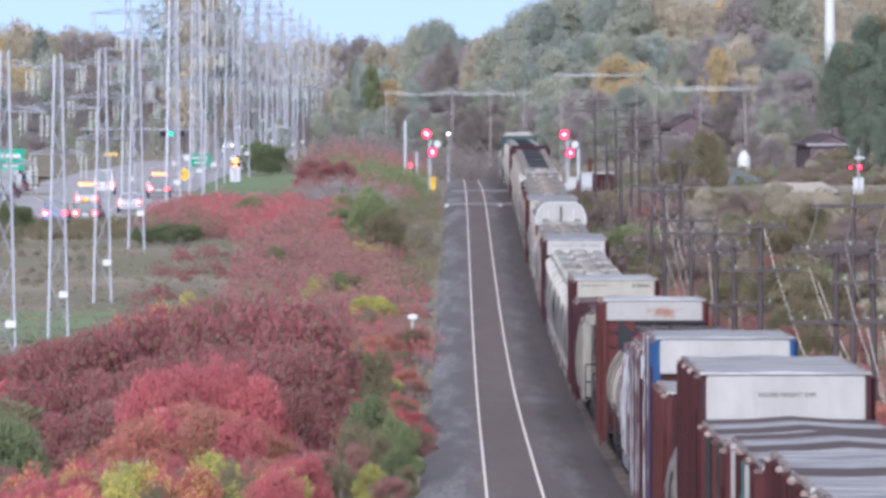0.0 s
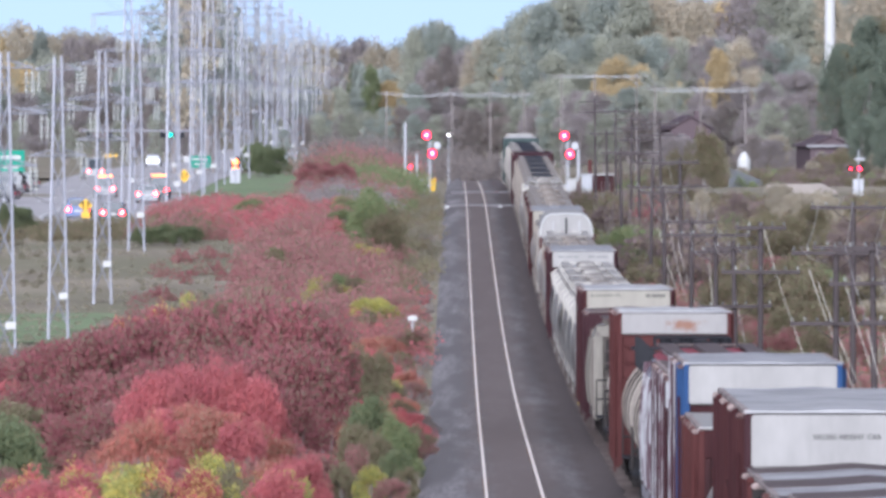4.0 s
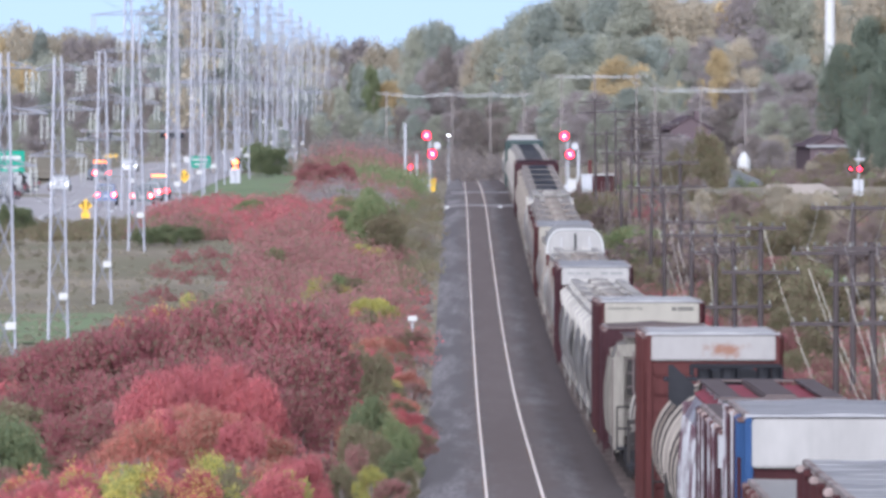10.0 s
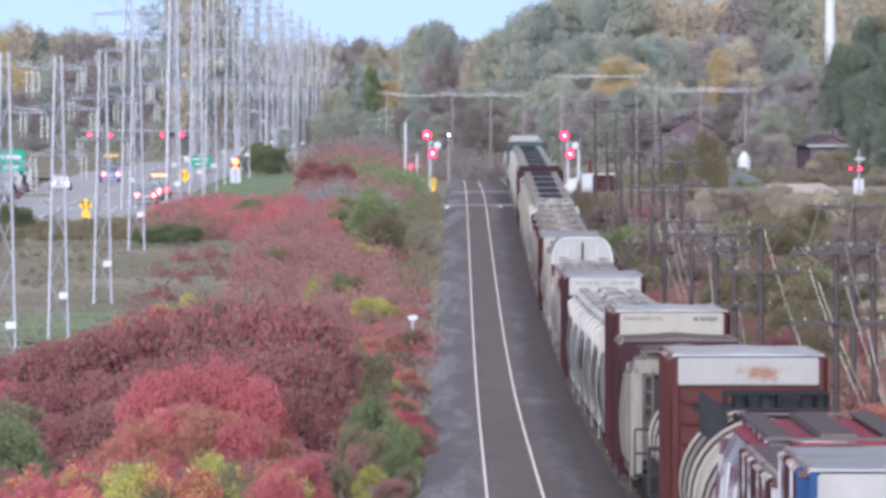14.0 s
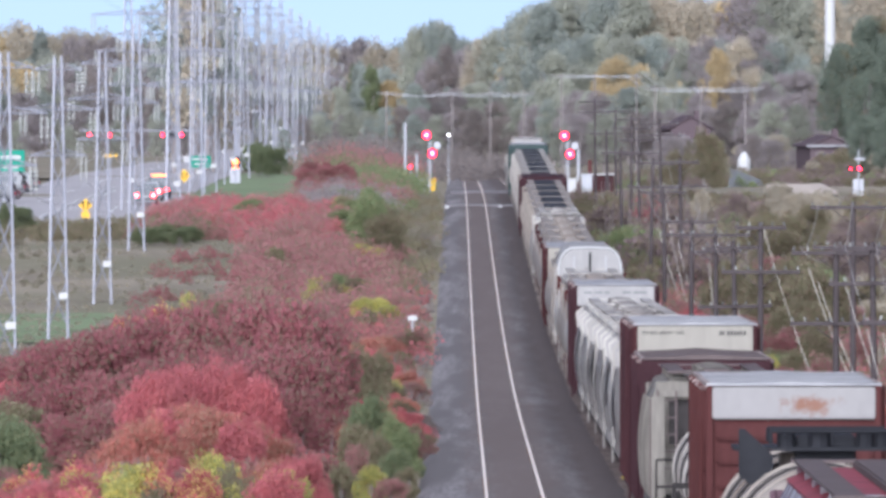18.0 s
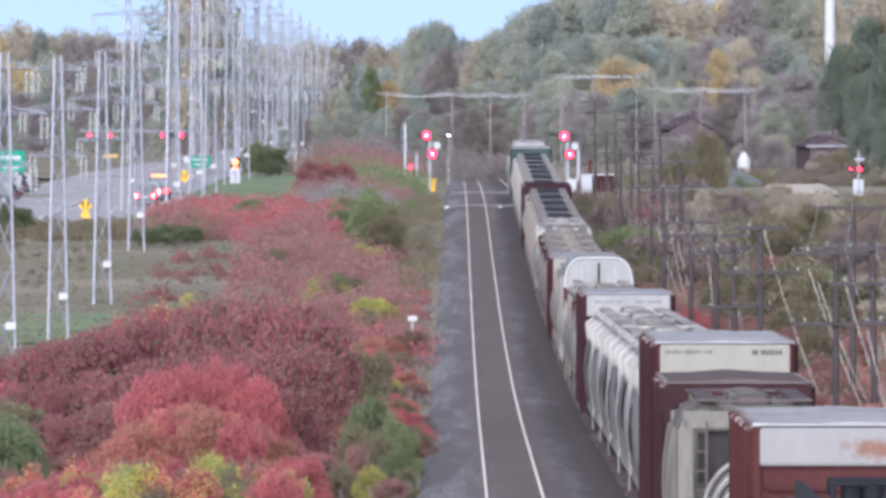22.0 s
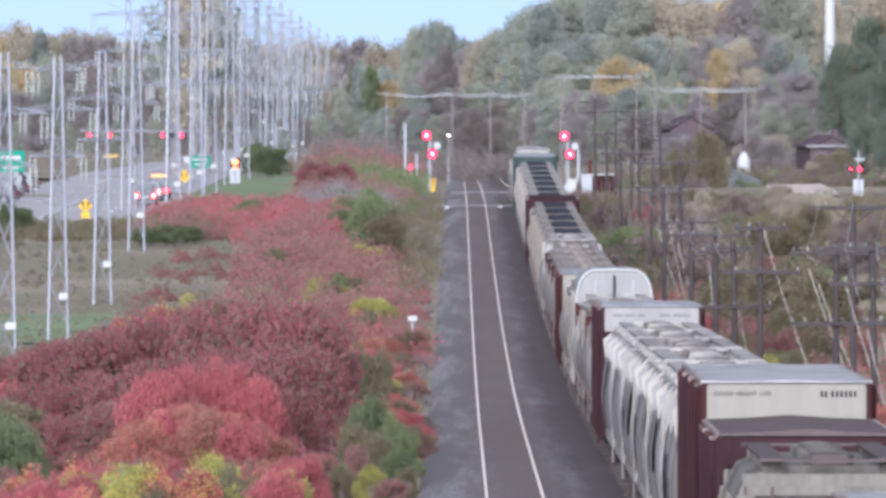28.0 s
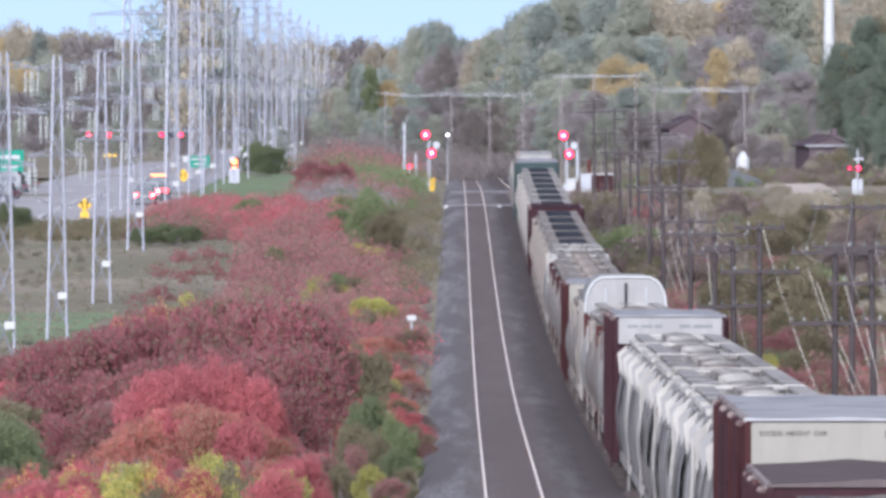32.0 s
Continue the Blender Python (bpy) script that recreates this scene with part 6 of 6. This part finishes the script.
for y, w in ((597 * ALONG, 8.0), (668 * ALONG, 12.0)):
    t = thing("crossing_planks", "pale timber crossing planks between the rails", "crossing", pose(line_x(y), y, rail_z(y)), kind="structure")
    for x0, x1 in ((-2.1, -0.84), (-0.66, 0.66), (0.84, 2.1), (2.2, 3.4)):
        part("plank", boxes((x0, x1, -w / 2, w / 2, -0.12, 0.012), bevel=0.01), M_PLANK, t)

# ---- the road beside the line ----


def road_x(y):
    y /= ALONG
    return -29.2 - 0.004 * (y - 640)


def road_z(x, y):
    return ground_z(-29, y) + 0.10 


_ry = [508, 512, 520, 528, 536, 544, 552, 560, 570, 580, 590, 600, 615, 630, 650, 670, 690, 710, 740, 780, 830, 900, 1000, 1150, 1300]
road = tagged(sheet("road", lambda y: [road_x(y) + u for u in (-8.5, -4, 0, 4, 7.6)], [y * ALONG for y in _ry], road_z, M_ASPHALT), "grey asphalt road running beside the railway", "road", kind="structure")
for u in (-3.4, 0.2, 3.7):
    for y in np.arange(812, 1440, 13.0):
        x = road_x(y) + u
        bm = bmesh.new()
        v = [bm.verts.new((road_x(yy) + u + s, yy, road_z(0, yy) + 0.006)) for yy, s in ((y, -0.08), (y, 0.08), (y + 4.5, 0.08), (y + 4.5, -0.08))]
        bm.faces.new(v)
        part("lane_marking", bm, M_PAINT, road)
lawn = tagged(sheet("lawn", lambda y: [-22.0, -19, -16.5, -14.2, -12.4], list(np.arange(906, 1280, 17.0)), lambda x, y: ground_z(x, y) + 0.05, M_LAWN), "mown green grass verge", "grass", kind="structure")
tagged(sheet("lawn", lambda y: [-27.0, -25, -23, -21 + 0.8 * noise.noise((y * 0.05, 0, 0)), -19.2 + 1.6 * noise.noise((y * 0.07, 1, 0))], list(np.arange(606, 690, 7.0)), lambda x, y: ground_z(x, y) + 0.05, M_LAWN), "green grass at the foot of the towers", "grass", kind="structure")

barrier = tagged(sheet("median_barrier", lambda y: [road_x(max(y, 842.0)) - 0.55 + u for u in (0, 0.12, 0.36, 0.48)], [y * ALONG for y in range(509, 668, 6)], lambda x, y: road_z(0, y) + (0.02 if abs(x - road_x(max(y, 842.0)) + 0.31) > 0.2 else 0.12), M_KERB), "pale low concrete median barrier along the road", "barrier", kind="structure")

PAINTS = [mat("car_paint_" + n, c, 0.3, 0.2, var=0.05, bump=0) for n, c in (("silver", (0.11, 0.113, 0.12)), ("black", (0.02, 0.02, 0.022)), ("white", (0.22, 0.22, 0.22)), ("red", (0.30, 0.02, 0.02)), ("blue", (0.03, 0.05, 0.12)))]


def motor_car(paint, label, m, lit=True, tall=1.5, orange=False):
    """A road car seen from behind or ahead: shell, cabin glass, lamps, wheels. Its rear is at y = 0, nose at 4.5."""
    t = thing("car", label, "car", m, group="road traffic")
    w = 0.9
    body = part("body", loft(bmesh.new(), [(-w, 0.3), (-w, 0.75), (-w * 0.93, 0.95), (w * 0.93, 0.95), (w, 0.75), (w, 0.3)], [(0, 0.93, 1, 0), (0.15, 1, 1, 0), (3.9, 1, 0.97, 0), (4.4, 0.9, 0.85, 0.03)]), paint, t)
    part("cabin", loft(bmesh.new(), [(-0.86, 0.93), (-0.66, tall), (0.66, tall), (0.86, 0.93)], [(0.25, 0.95, 1, 0), (0.7, 1, 1, 0), (2.3, 1, 1, 0), (3.2, 0.98, 0.66, 0.31)]), paint, t)
    part("rear_window", boxes((-0.6, 0.6, 0.22, 0.3, 1.02, tall - 0.08), bevel=0.02), M_GLASS, t)
    part("windscreen", boxes((-0.62, 0.62, 2.75, 2.82, 1.0, tall - 0.15), bevel=0.02), M_GLASS, t)
    for sx in (-1, 1):
        part("side_window", boxes((sx * 0.78 - 0.03, sx * 0.78 + 0.03, 0.7, 2.6, 1.0, tall - 0.12), bevel=0.01), M_GLASS, t)
        tail = part("tail_lamp", boxes((sx * 0.68 - 0.17, sx * 0.68 + 0.17, -0.1, 0.02, 0.64, 0.92), bevel=0.03), M_TAIL if lit else M_REDH, t, "lit red tail lamp" if lit else "unlit tail lamp")
        if lit:
            part("bulb", boxes((sx * 0.68 - 0.07, sx * 0.68 + 0.07, -0.125, -0.104, 0.72, 0.85), bevel=0.01), M_CORE, tail, "white-hot bulb")
        part("headlamp", boxes((sx * 0.62 - 0.14, sx * 0.62 + 0.14, 4.36, 4.44, 0.6, 0.78), bevel=0.03), M_HEAD if lit else M_GLASS, t, "lit headlamp" if lit else "unlit headlamp")
        for y in (0.85, 3.5):
            wheel = part("wheel", rods(0.33, ((sx * 0.86 - 0.1, y, 0.33), (sx * 0.86 + 0.1, y, 0.33)), n=18), M_TYRE, t)
            part("rim", rods(0.2, ((sx * 0.86 - 0.105, y, 0.33), (sx * 0.86 + 0.105, y, 0.33)), n=14), M_GREY, wheel)
    part("bumper", boxes((-0.86, 0.86, -0.08, 0.1, 0.32, 0.58), bevel=0.04), paint, t)
    part("number_plate", boxes((-0.26, 0.26, -0.1, -0.085, 0.62, 0.74)), M_WHITE, t)
    if orange:
        part("beacon_bar", boxes((-0.6, 0.6, 0.9, 1.1, tall + 0.03, tall + 0.16), bevel=0.03), M_AMBER_ON, t, "lit amber beacon bar")
    return t


def on_road(u, y):
    y *= ALONG
    return pose(road_x(y) + u, y, road_z(0, y), 0, 0, 0)


def drive(t_car, rows, back=False):
    """Rows of seconds, offset from the road's middle, steps along the road; the car heads where it goes."""
    pts = [(t, road_x(y * ALONG) + u, y * ALONG) for t, u, y in rows]
    out, turn = [], 180.0 if back else 0.0
    for i, (t, x, y) in enumerate(pts):
        a, b = pts[max(i - 1, 0)], pts[min(i + 1, len(pts) - 1)]
        dx, dy = b[1] - a[1], b[2] - a[2]
        if math.hypot(dx, dy) > 3.0 and not back:
            turn = -math.degrees(math.atan2(dx, dy))
        out.append((t, pose(x, y, road_z(0, y), 0, 0, turn)))
    MOVERS.append((t_car, out))


drive(motor_car(PAINTS[1], "dark car with lit brake lights creeping in a queue", None), [(0, 3.9, 509), (3, 5.1, 517), (6, 5.6, 531), (8, 5.5, 556), (10, 5.4, 574), (12, 5.4, 581), (32, 5.4, 581)])
drive(motor_car(PAINTS[0], "silver car with lit brake lights waiting in a queue", None), [(0, 5.3, 552), (3, 5.4, 578), (6, 5.4, 593), (32, 5.4, 593)])
drive(motor_car(PAINTS[2], "white van with lit lamps turning off the road", None, tall=2.1), [(0, 0.4, 622), (1.5, 0.2, 650), (3, -1, 690), (4.5, -8, 728), (6, -26, 736), (8, -46, 738), (32, -50, 738)])
drive(motor_car(PAINTS[0], "silver car with amber and red lamps driving away", None, tall=1.75, orange=True), [(0, 1.7, 560), (1, 1.5, 572), (3, 0.8, 606), (6, 1.0, 619), (8, 0.6, 650), (9.5, -1, 700), (11, -12, 732), (13, -30, 736), (15, -56, 738), (32, -60, 738)])
drive(motor_car(PAINTS[4], "dark blue car with lit tail lamps driving away", None, tall=1.6), [(0, 1.8, 509), (3, 2.3, 524), (6, 2.3, 550), (9, 2.7, 572), (12, 1.2, 612), (13.5, 0, 670), (15, -8, 728), (17, -28, 736), (19, -66, 738), (32, -70, 738)])
drive(motor_car(PAINTS[2], "white oncoming car with lit headlamps", None), [(0, -4.6, 1080), (6, -4.6, 800), (9, -4.6, 692), (11, -4.6, 600), (12, -4.6, 548), (13, -4.6, 522), (14, -4.6, 514), (32, -4.6, 513)], True)
drive(motor_car(PAINTS[2], "white oncoming car behind another", None), [(0, -4.6, 1240), (9, -4.6, 850), (13, -4.6, 692), (15, -4.6, 604), (16, -4.6, 556), (17, -4.6, 532), (18, -4.6, 524), (32, -4.6, 523)], True)
tagged(sheet("side_road", lambda y: [-92.0, -70, -50, -37.5], [1165, 1175, 1186], lambda x, y: road_z(0, y) - 0.02, M_ASPHALT), "grey asphalt side road", "road", kind="structure")
motor_car(PAINTS[1], "dark pickup with amber beacon stopped at the signal", on_road(5.6, 606), tall=1.9, orange=True)
motor_car(PAINTS[2], "white car with lit lamps stopped at the signal", on_road(5.0, 620))
for x, y, k, tall in ((-35.4, 1024, 1, 1.7), (-37.9, 1043, 1, 1.55), (-40.6, 1024, 1, 1.55), (-34.9, 985, 1, 1.75), (-37.0, 962, 1, 1.6), (-35.8, 1003, 1, 1.9), (-34.0, 938, 1, 1.55)):
    motor_car(PAINTS[k], "dark parked car beside the road", pose(x, y, ground_z(x, y) + 0.1, 0, 0, 78), lit=False, tall=tall)

# ---- traffic signals, signs ----
SHUT, OPEN = 0.0, 84.0


def lamp(parent, x, z, material, words, times):
    """An always-lit lamp of a signal head, switched by an added flap: times at which the flap turns up or down."""
    part("lens", rods(0.2, ((x, -0.2, z), (x, -0.12, z)), n=16), material, parent, words)
    # flap added only to cover the glowing lens, not a part of the signal
    blind = part("blind", boxes((-0.27, 0.27, -0.02, 0.02, -0.54, 0.0)), M_BLACK, parent)
    rows = [(t, pose(x, -0.24, z + 0.27, a, 0, 0)) for t, a in times]
    blind.matrix_basis = rows[0][1]
    if len(rows) > 1:
        MOVERS.append((blind, rows))


y = 700.0 * ALONG
gz = ground_z(-23.0, y)
sig = thing("traffic_signal", "grey mast-arm traffic signal over the road", "traffic signal", pose(-23.0, y, gz))
part("mast", rods(0.13, ((0, 0, -0.4), (0, 0, 5.2)), n=10), M_STEEL, sig)
part("mast_arm", rods(0.07, ((0, 0, 5.05), (-11.6, 0, 5.1)), n=8), M_STEEL, sig)
ZL = 7.66 - gz
G_T = [(0, OPEN), (9.5, OPEN), (9.7, SHUT), (32, SHUT)]
A_T = [(0, SHUT), (9.5, SHUT), (9.7, OPEN), (13.4, OPEN), (13.6, SHUT), (32, SHUT)]
R_T = [(0, SHUT), (13.4, SHUT), (13.6, OPEN), (32, OPEN)]
for x0, x1, full in ((-10.9, -8.5, False), (-3.95, -1.65, True)):
    head = part("signal_head", boxes((x0, x1, -0.12, 0.12, ZL - 0.26, ZL + 0.26), bevel=0.03), M_ROOFB if not full else M_BLACK, sig)
    lamp(head, x0 + 0.25, ZL, M_RED_ON, "red signal lamp", R_T)
    lamp(head, x1 - 0.25, ZL, M_RED_ON, "red signal lamp", R_T)
    if full:
        lamp(head, x0 + 0.62, ZL, M_AMBER_ON, "amber signal lamp", A_T)
        lamp(head, x0 + 0.99, ZL, M_GREEN_ON, "green signal lamp", G_T)

t = thing("warning_signal", "lit amber-red signal on a roadside post", "signal", pose(-19.8, 1120, ground_z(-19.8, 1120)))
part("post", rods(0.08, ((0, 0, -0.4), (0, 0, 3.6)), n=8), M_STEEL, t)
zc = 4.75 - ground_z(-19.8, 1120)
part("housing", boxes((-0.42, 0.42, -0.12, 0.1, zc - 0.8, zc + 0.8), bevel=0.04), M_BLACK, t)
for dz in (-0.36, 0.36):
    part("lens", rods(0.3, ((0, -0.2, zc + dz), (0, -0.13, zc + dz)), n=18), M_AMBER_ON, t, "lit orange lens")
part("base_box", boxes((-0.5, 0.5, -0.3, 0.3, 0, 1.5), bevel=0.04), M_GREY, t)


def road_sign(x, y, z, w, h, material, label, diamond=False, two=False):
    y *= ALONG
    g = ground_z(x, y)
    t = thing("road_sign", label, "road sign", pose(x, y, g))
    part("post", rods(0.06, ((0, 0, -0.4), (0, 0, z - g)), n=8), M_STEEL, t)
    panel = part("panel", boxes((-w / 2, w / 2, -0.1, -0.06, -h / 2, h / 2), bevel=0.01), material, t)
    panel.matrix_basis = pose(0, 0, z - g, 0, 45 if diamond else 0, 0)
    if diamond:
        for sx in (-1, 1):
            part("symbol", rods(0.05, ((sx * 0.16, -0.11, z - g - 0.28), (sx * 0.16, -0.11, z - g + 0.28)), ((sx * 0.16, -0.11, z - g + 0.28), (sx * 0.28, -0.11, z - g + 0.1))), M_BLACK, t, "black symbol")
    elif material is M_SIGNG:
        for k, ww in ((0.2, 0.36), (-0.2, 0.28)):
            part("marking", boxes((-w * ww, w * ww, -0.108, -0.1, z - g + h * k - h * 0.08, z - g + h * k + h * 0.08)), M_WHITE, t, "unreadable white wording")
    if two:
        part("lower_panel", boxes((-w * 0.42, w * 0.42, -0.1, -0.06, z - g - h * 1.25, z - g - h * 0.62), bevel=0.01), material, t)
    return t


road_sign(-23.2, 702, 5.1, 2.0, 1.15, M_SIGNG, "green roadside direction sign")
road_sign(-24.6, 705, 5.3, 0.6, 0.55, M_WHITE, "small white roadside sign")
road_sign(-40.6, 690, 5.2, 2.6, 2.2, M_SIGNG, "large green overhead direction sign")
road_sign(-24.3, 690, 3.9, 0.92, 0.92, M_SIGNY, "yellow diamond warning sign", True)
road_sign(-25.2, 518, 3.95, 0.72, 0.72, M_SIGNY, "yellow diamond warning sign on a post", True, True)
t = thing("flashing_beacons", "pair of amber beacons on a post", "beacon", pose(-32.2, 1139, ground_z(-32.2, 1139)))
part("post", rods(0.06, ((0, 0, -0.4), (0, 0, 2.7)), n=8), M_STEEL, t)
for dx in (-0.5, 0.0, 0.5):
    part("beacon", rods(0.17, ((dx, -0.2, 2.6), (dx, -0.1, 2.6)), n=14), M_SIGNY, t)
part("bar", boxes((-0.75, 0.75, -0.1, 0.0, 2.52, 2.66)), M_STEEL, t)


def street_lamp(x, y, tall):
    g = ground_z(x, y)
    t = thing("street_lamp", "grey street lamp with a white lantern", "street lamp", pose(x, y, g), group="street lamps")
    part("pole", rods(0.08, ((0, 0, -0.4), (0, 0, tall)), ((0, 0, tall), (-1.4, 0, tall + 0.3)), n=8), M_STEEL, t)
    part("lantern", boxes((-1.9, -1.3, -0.16, 0.16, tall + 0.2, tall + 0.42), bevel=0.04), M_WHITE, t)


for x, y, top in ((-21.7, 1440, 8.9), (-22.0, 1536, 7.3), (-23.2, 1328, 7.0), (-23.0, 1408, 6.8), (-24.4, 1280, 6.5), (-21.8, 1600, 5.8), (-21.8, 1696, 5.9)):
    street_lamp(x, y, top - ground_z(x, y))

# ---- far side: huts, houses, a mast, crossing wires ----
M_SAND = mat("pale_sand", (0.36, 0.31, 0.26), 0.95, var=0.15, scale=0.3)
M_FENCE = mat("weathered_grey_boards", (0.10, 0.104, 0.112), 0.9, var=0.25, scale=0.8)
M_ROOFD = mat("dark_shingle_roof", (0.06, 0.045, 0.05), 0.9, var=0.2)
M_WALLD = mat("dull_red_cladding", (0.07, 0.052, 0.056), 0.85, var=0.2)


def house(x, y, w, d, h, rise, wall, roof, label, lip=None):
    y *= ALONG
    t = thing("house", label, "house", pose(x, y, ground_z(x, y), 0, 0, 8))
    part("wall", loft(bmesh.new(), [(-w / 2, -0.5), (-w / 2, h - 0.1), (0, h + rise - 0.22), (w / 2, h - 0.1), (w / 2, -0.5)], [(-d / 2, 1, 1, 0), (d / 2, 1, 1, 0)]), wall, t)
    part("roof", loft(bmesh.new(), [(-w / 2 - 0.4, h), (0, h + rise), (w / 2 + 0.4, h), (w / 2 + 0.4, h - 0.15), (0, h + rise - 0.2), (-w / 2 - 0.4, h - 0.15)], [(-d / 2 - 0.3, 1, 1, 0), (d / 2 + 0.3, 1, 1, 0)]), roof, t)
    part("chimney", boxes((w * 0.2, w * 0.2 + 0.6, 0, 0.6, h, h + rise + 0.6)), wall, t)
    for k in (-1, 1):
        win = part("window", boxes((k * w * 0.25 - 0.5, k * w * 0.25 + 0.5, -d / 2 - 0.04, -d / 2 + 0.02, h - 1.9, h - 0.7)), M_BARK, t)
        part("pane", boxes((k * w * 0.25 - 0.42, k * w * 0.25 + 0.42, -d / 2 - 0.06, -d / 2 - 0.045, h - 1.82, h - 0.78)), M_GLASS, win)
    if lip:
        part("eave", boxes((-w / 2 - 0.5, w / 2 + 0.5, -d / 2 - 0.6, -d / 2 - 0.3, h - 0.12, h + 0.1)), lip, t)
    return t


house(29.8, 900, 5.0, 7.0, 5.0, 1.6, M_WALLD, M_ROOFD, "tall dark red barn among trees")
house(41.5, 800, 4.6, 9.0, 3.6, 1.2, M_WALLD, M_ROOFD, "low dark red building with a pale eave", M_ROOF)
bm = bmesh.new()
rod(bm, (0, 0, -0.4), (0, 0, 1.9), 0.75, n=20)
rod(bm, (0, 0, 1.9), (0, 0, 2.7), 0.75, 0.32, n=20)
t = thing("storage_tank", "upright white storage tank with a rounded top", "tank", pose(33.6, 1312, ground_z(33.6, 1312)))
part("shell", bm, M_WHITE, t, smooth=False)
part("lid", rods(0.2, ((0, 0, 2.65), (0, 0, 2.85)), n=12), M_WHITE, t)
fence = thing("fence", "grey board fence among scrub", "fence", pose(29.0, 1192, ground_z(29.0, 1192)))
for k in range(24):
    part("board", boxes((k * 0.16, k * 0.16 + 0.13, -0.02 + 0.4 * k, 0.02 + 0.4 * k, -0.2 - 0.06 * k, 1.9 + 0.05 * (k % 3) - 0.06 * k)), M_FENCE, fence)
tagged(sheet("sand_patch", lambda y: [31.6 + 0.9 * noise.noise((y * 0.3, 5.0, 0.0)), 32.6, 34, 35.5, 37, 38.6], [1104, 1111, 1118, 1125, 1132, 1139, 1146, 1153], lambda x, y: ground_z(x, y) + 0.25 + 0.010 * (y - 1104) + 0.25 * noise.noise((x * 0.7, y * 0.1, 2.0)) - 0.5 * max(0, x - 37), M_SAND), "pale sandy bank", "sand", kind="structure")
t = thing("crossing_signal", "road crossing signal with red lamps", "crossing signal", pose(39.6, 1120, ground_z(39.6, 1120)))
part("post", rods(0.08, ((0, 0, -0.4), (0, 0, 4.4)), n=8), M_GREY, t)
for dx in (-0.75, 0.1):
    part("lamp_hood", rods(0.3, ((dx, -0.1, 2.6), (dx, 0.0, 2.6)), n=16), M_BLACK, t)
    part("red_lens", rods(0.2 if dx > 0 else 0.12, ((dx, -0.2, 2.6), (dx, -0.11, 2.6)), n=16), M_RED_ON, t, "lit red lens")
part("cabinet", boxes((-0.5, 0.5, 0.2, 0.9, -0.2, 1.6), bevel=0.04), M_GREY, t)
part("arm_board", boxes((-0.4, 0.6, -0.06, -0.02, 3.4, 3.6)), M_GREY, t)
t = thing("white_mast", "tall tapered white tower above the trees", "tower", pose(53.2, 1616, ground_z(53.2, 1616)))
bm = bmesh.new()
rod(bm, (0, 0, -1), (0, 0, 22), 0.82, 0.72, n=24)
rod(bm, (0, 0, 22), (0, 0, 48), 0.72, 0.6, n=24)
part("shaft", bm, M_WHITE, t, smooth=False)


def crossing_line(y, z, poles, n, sag, r):
    y *= ALONG
    for x in poles:
        g = ground_z(x, y)
        t = thing("utility_pole", "weathered timber utility pole with a cross-arm", "utility pole", pose(x, y, g), group="utility poles")
        part("shaft", rods(0.08, ((0, 0, -0.5), (0, 0, z - g)), n=8), M_BARK, t)
        part("cross_arm", boxes((-1.3, 1.3, -0.06, 0.06, z - g - 0.43, z - g - 0.34)), M_BARK, t)
    xs = list(poles)
    for k in range(n):
        p = [(x - 1.2 + 1.2 * k, y - 0.1, z - 0.3) for x in xs]
        wire("overhead_cable", list(zip(p, p[1:])), r, M_CABLE, sag, "pale overhead cable crossing the railway", "cable", "overhead cables")


crossing_line(960, 11.7, (-7.4, 1.2, 6.2, 10.6), 3, 0.5, 0.03)
crossing_line(900, 13.9, (14.5, 18.6, 23.7), 3, 0.25, 0.03)
crossing_line(890, 12.4, (25.7, 31.2, 36.6), 4, 0.5, 0.03)
for k in range(3):
    p = [(22.5 + 1.2 * k, 1439.9, 13.6), (24.5 + 1.2 * k, 1423.9, 12.1)]
    wire("overhead_cable", [tuple(p)], 0.03, M_CABLE, 0.3, "pale overhead cable between two utility poles", "cable", "overhead cables")

motions()
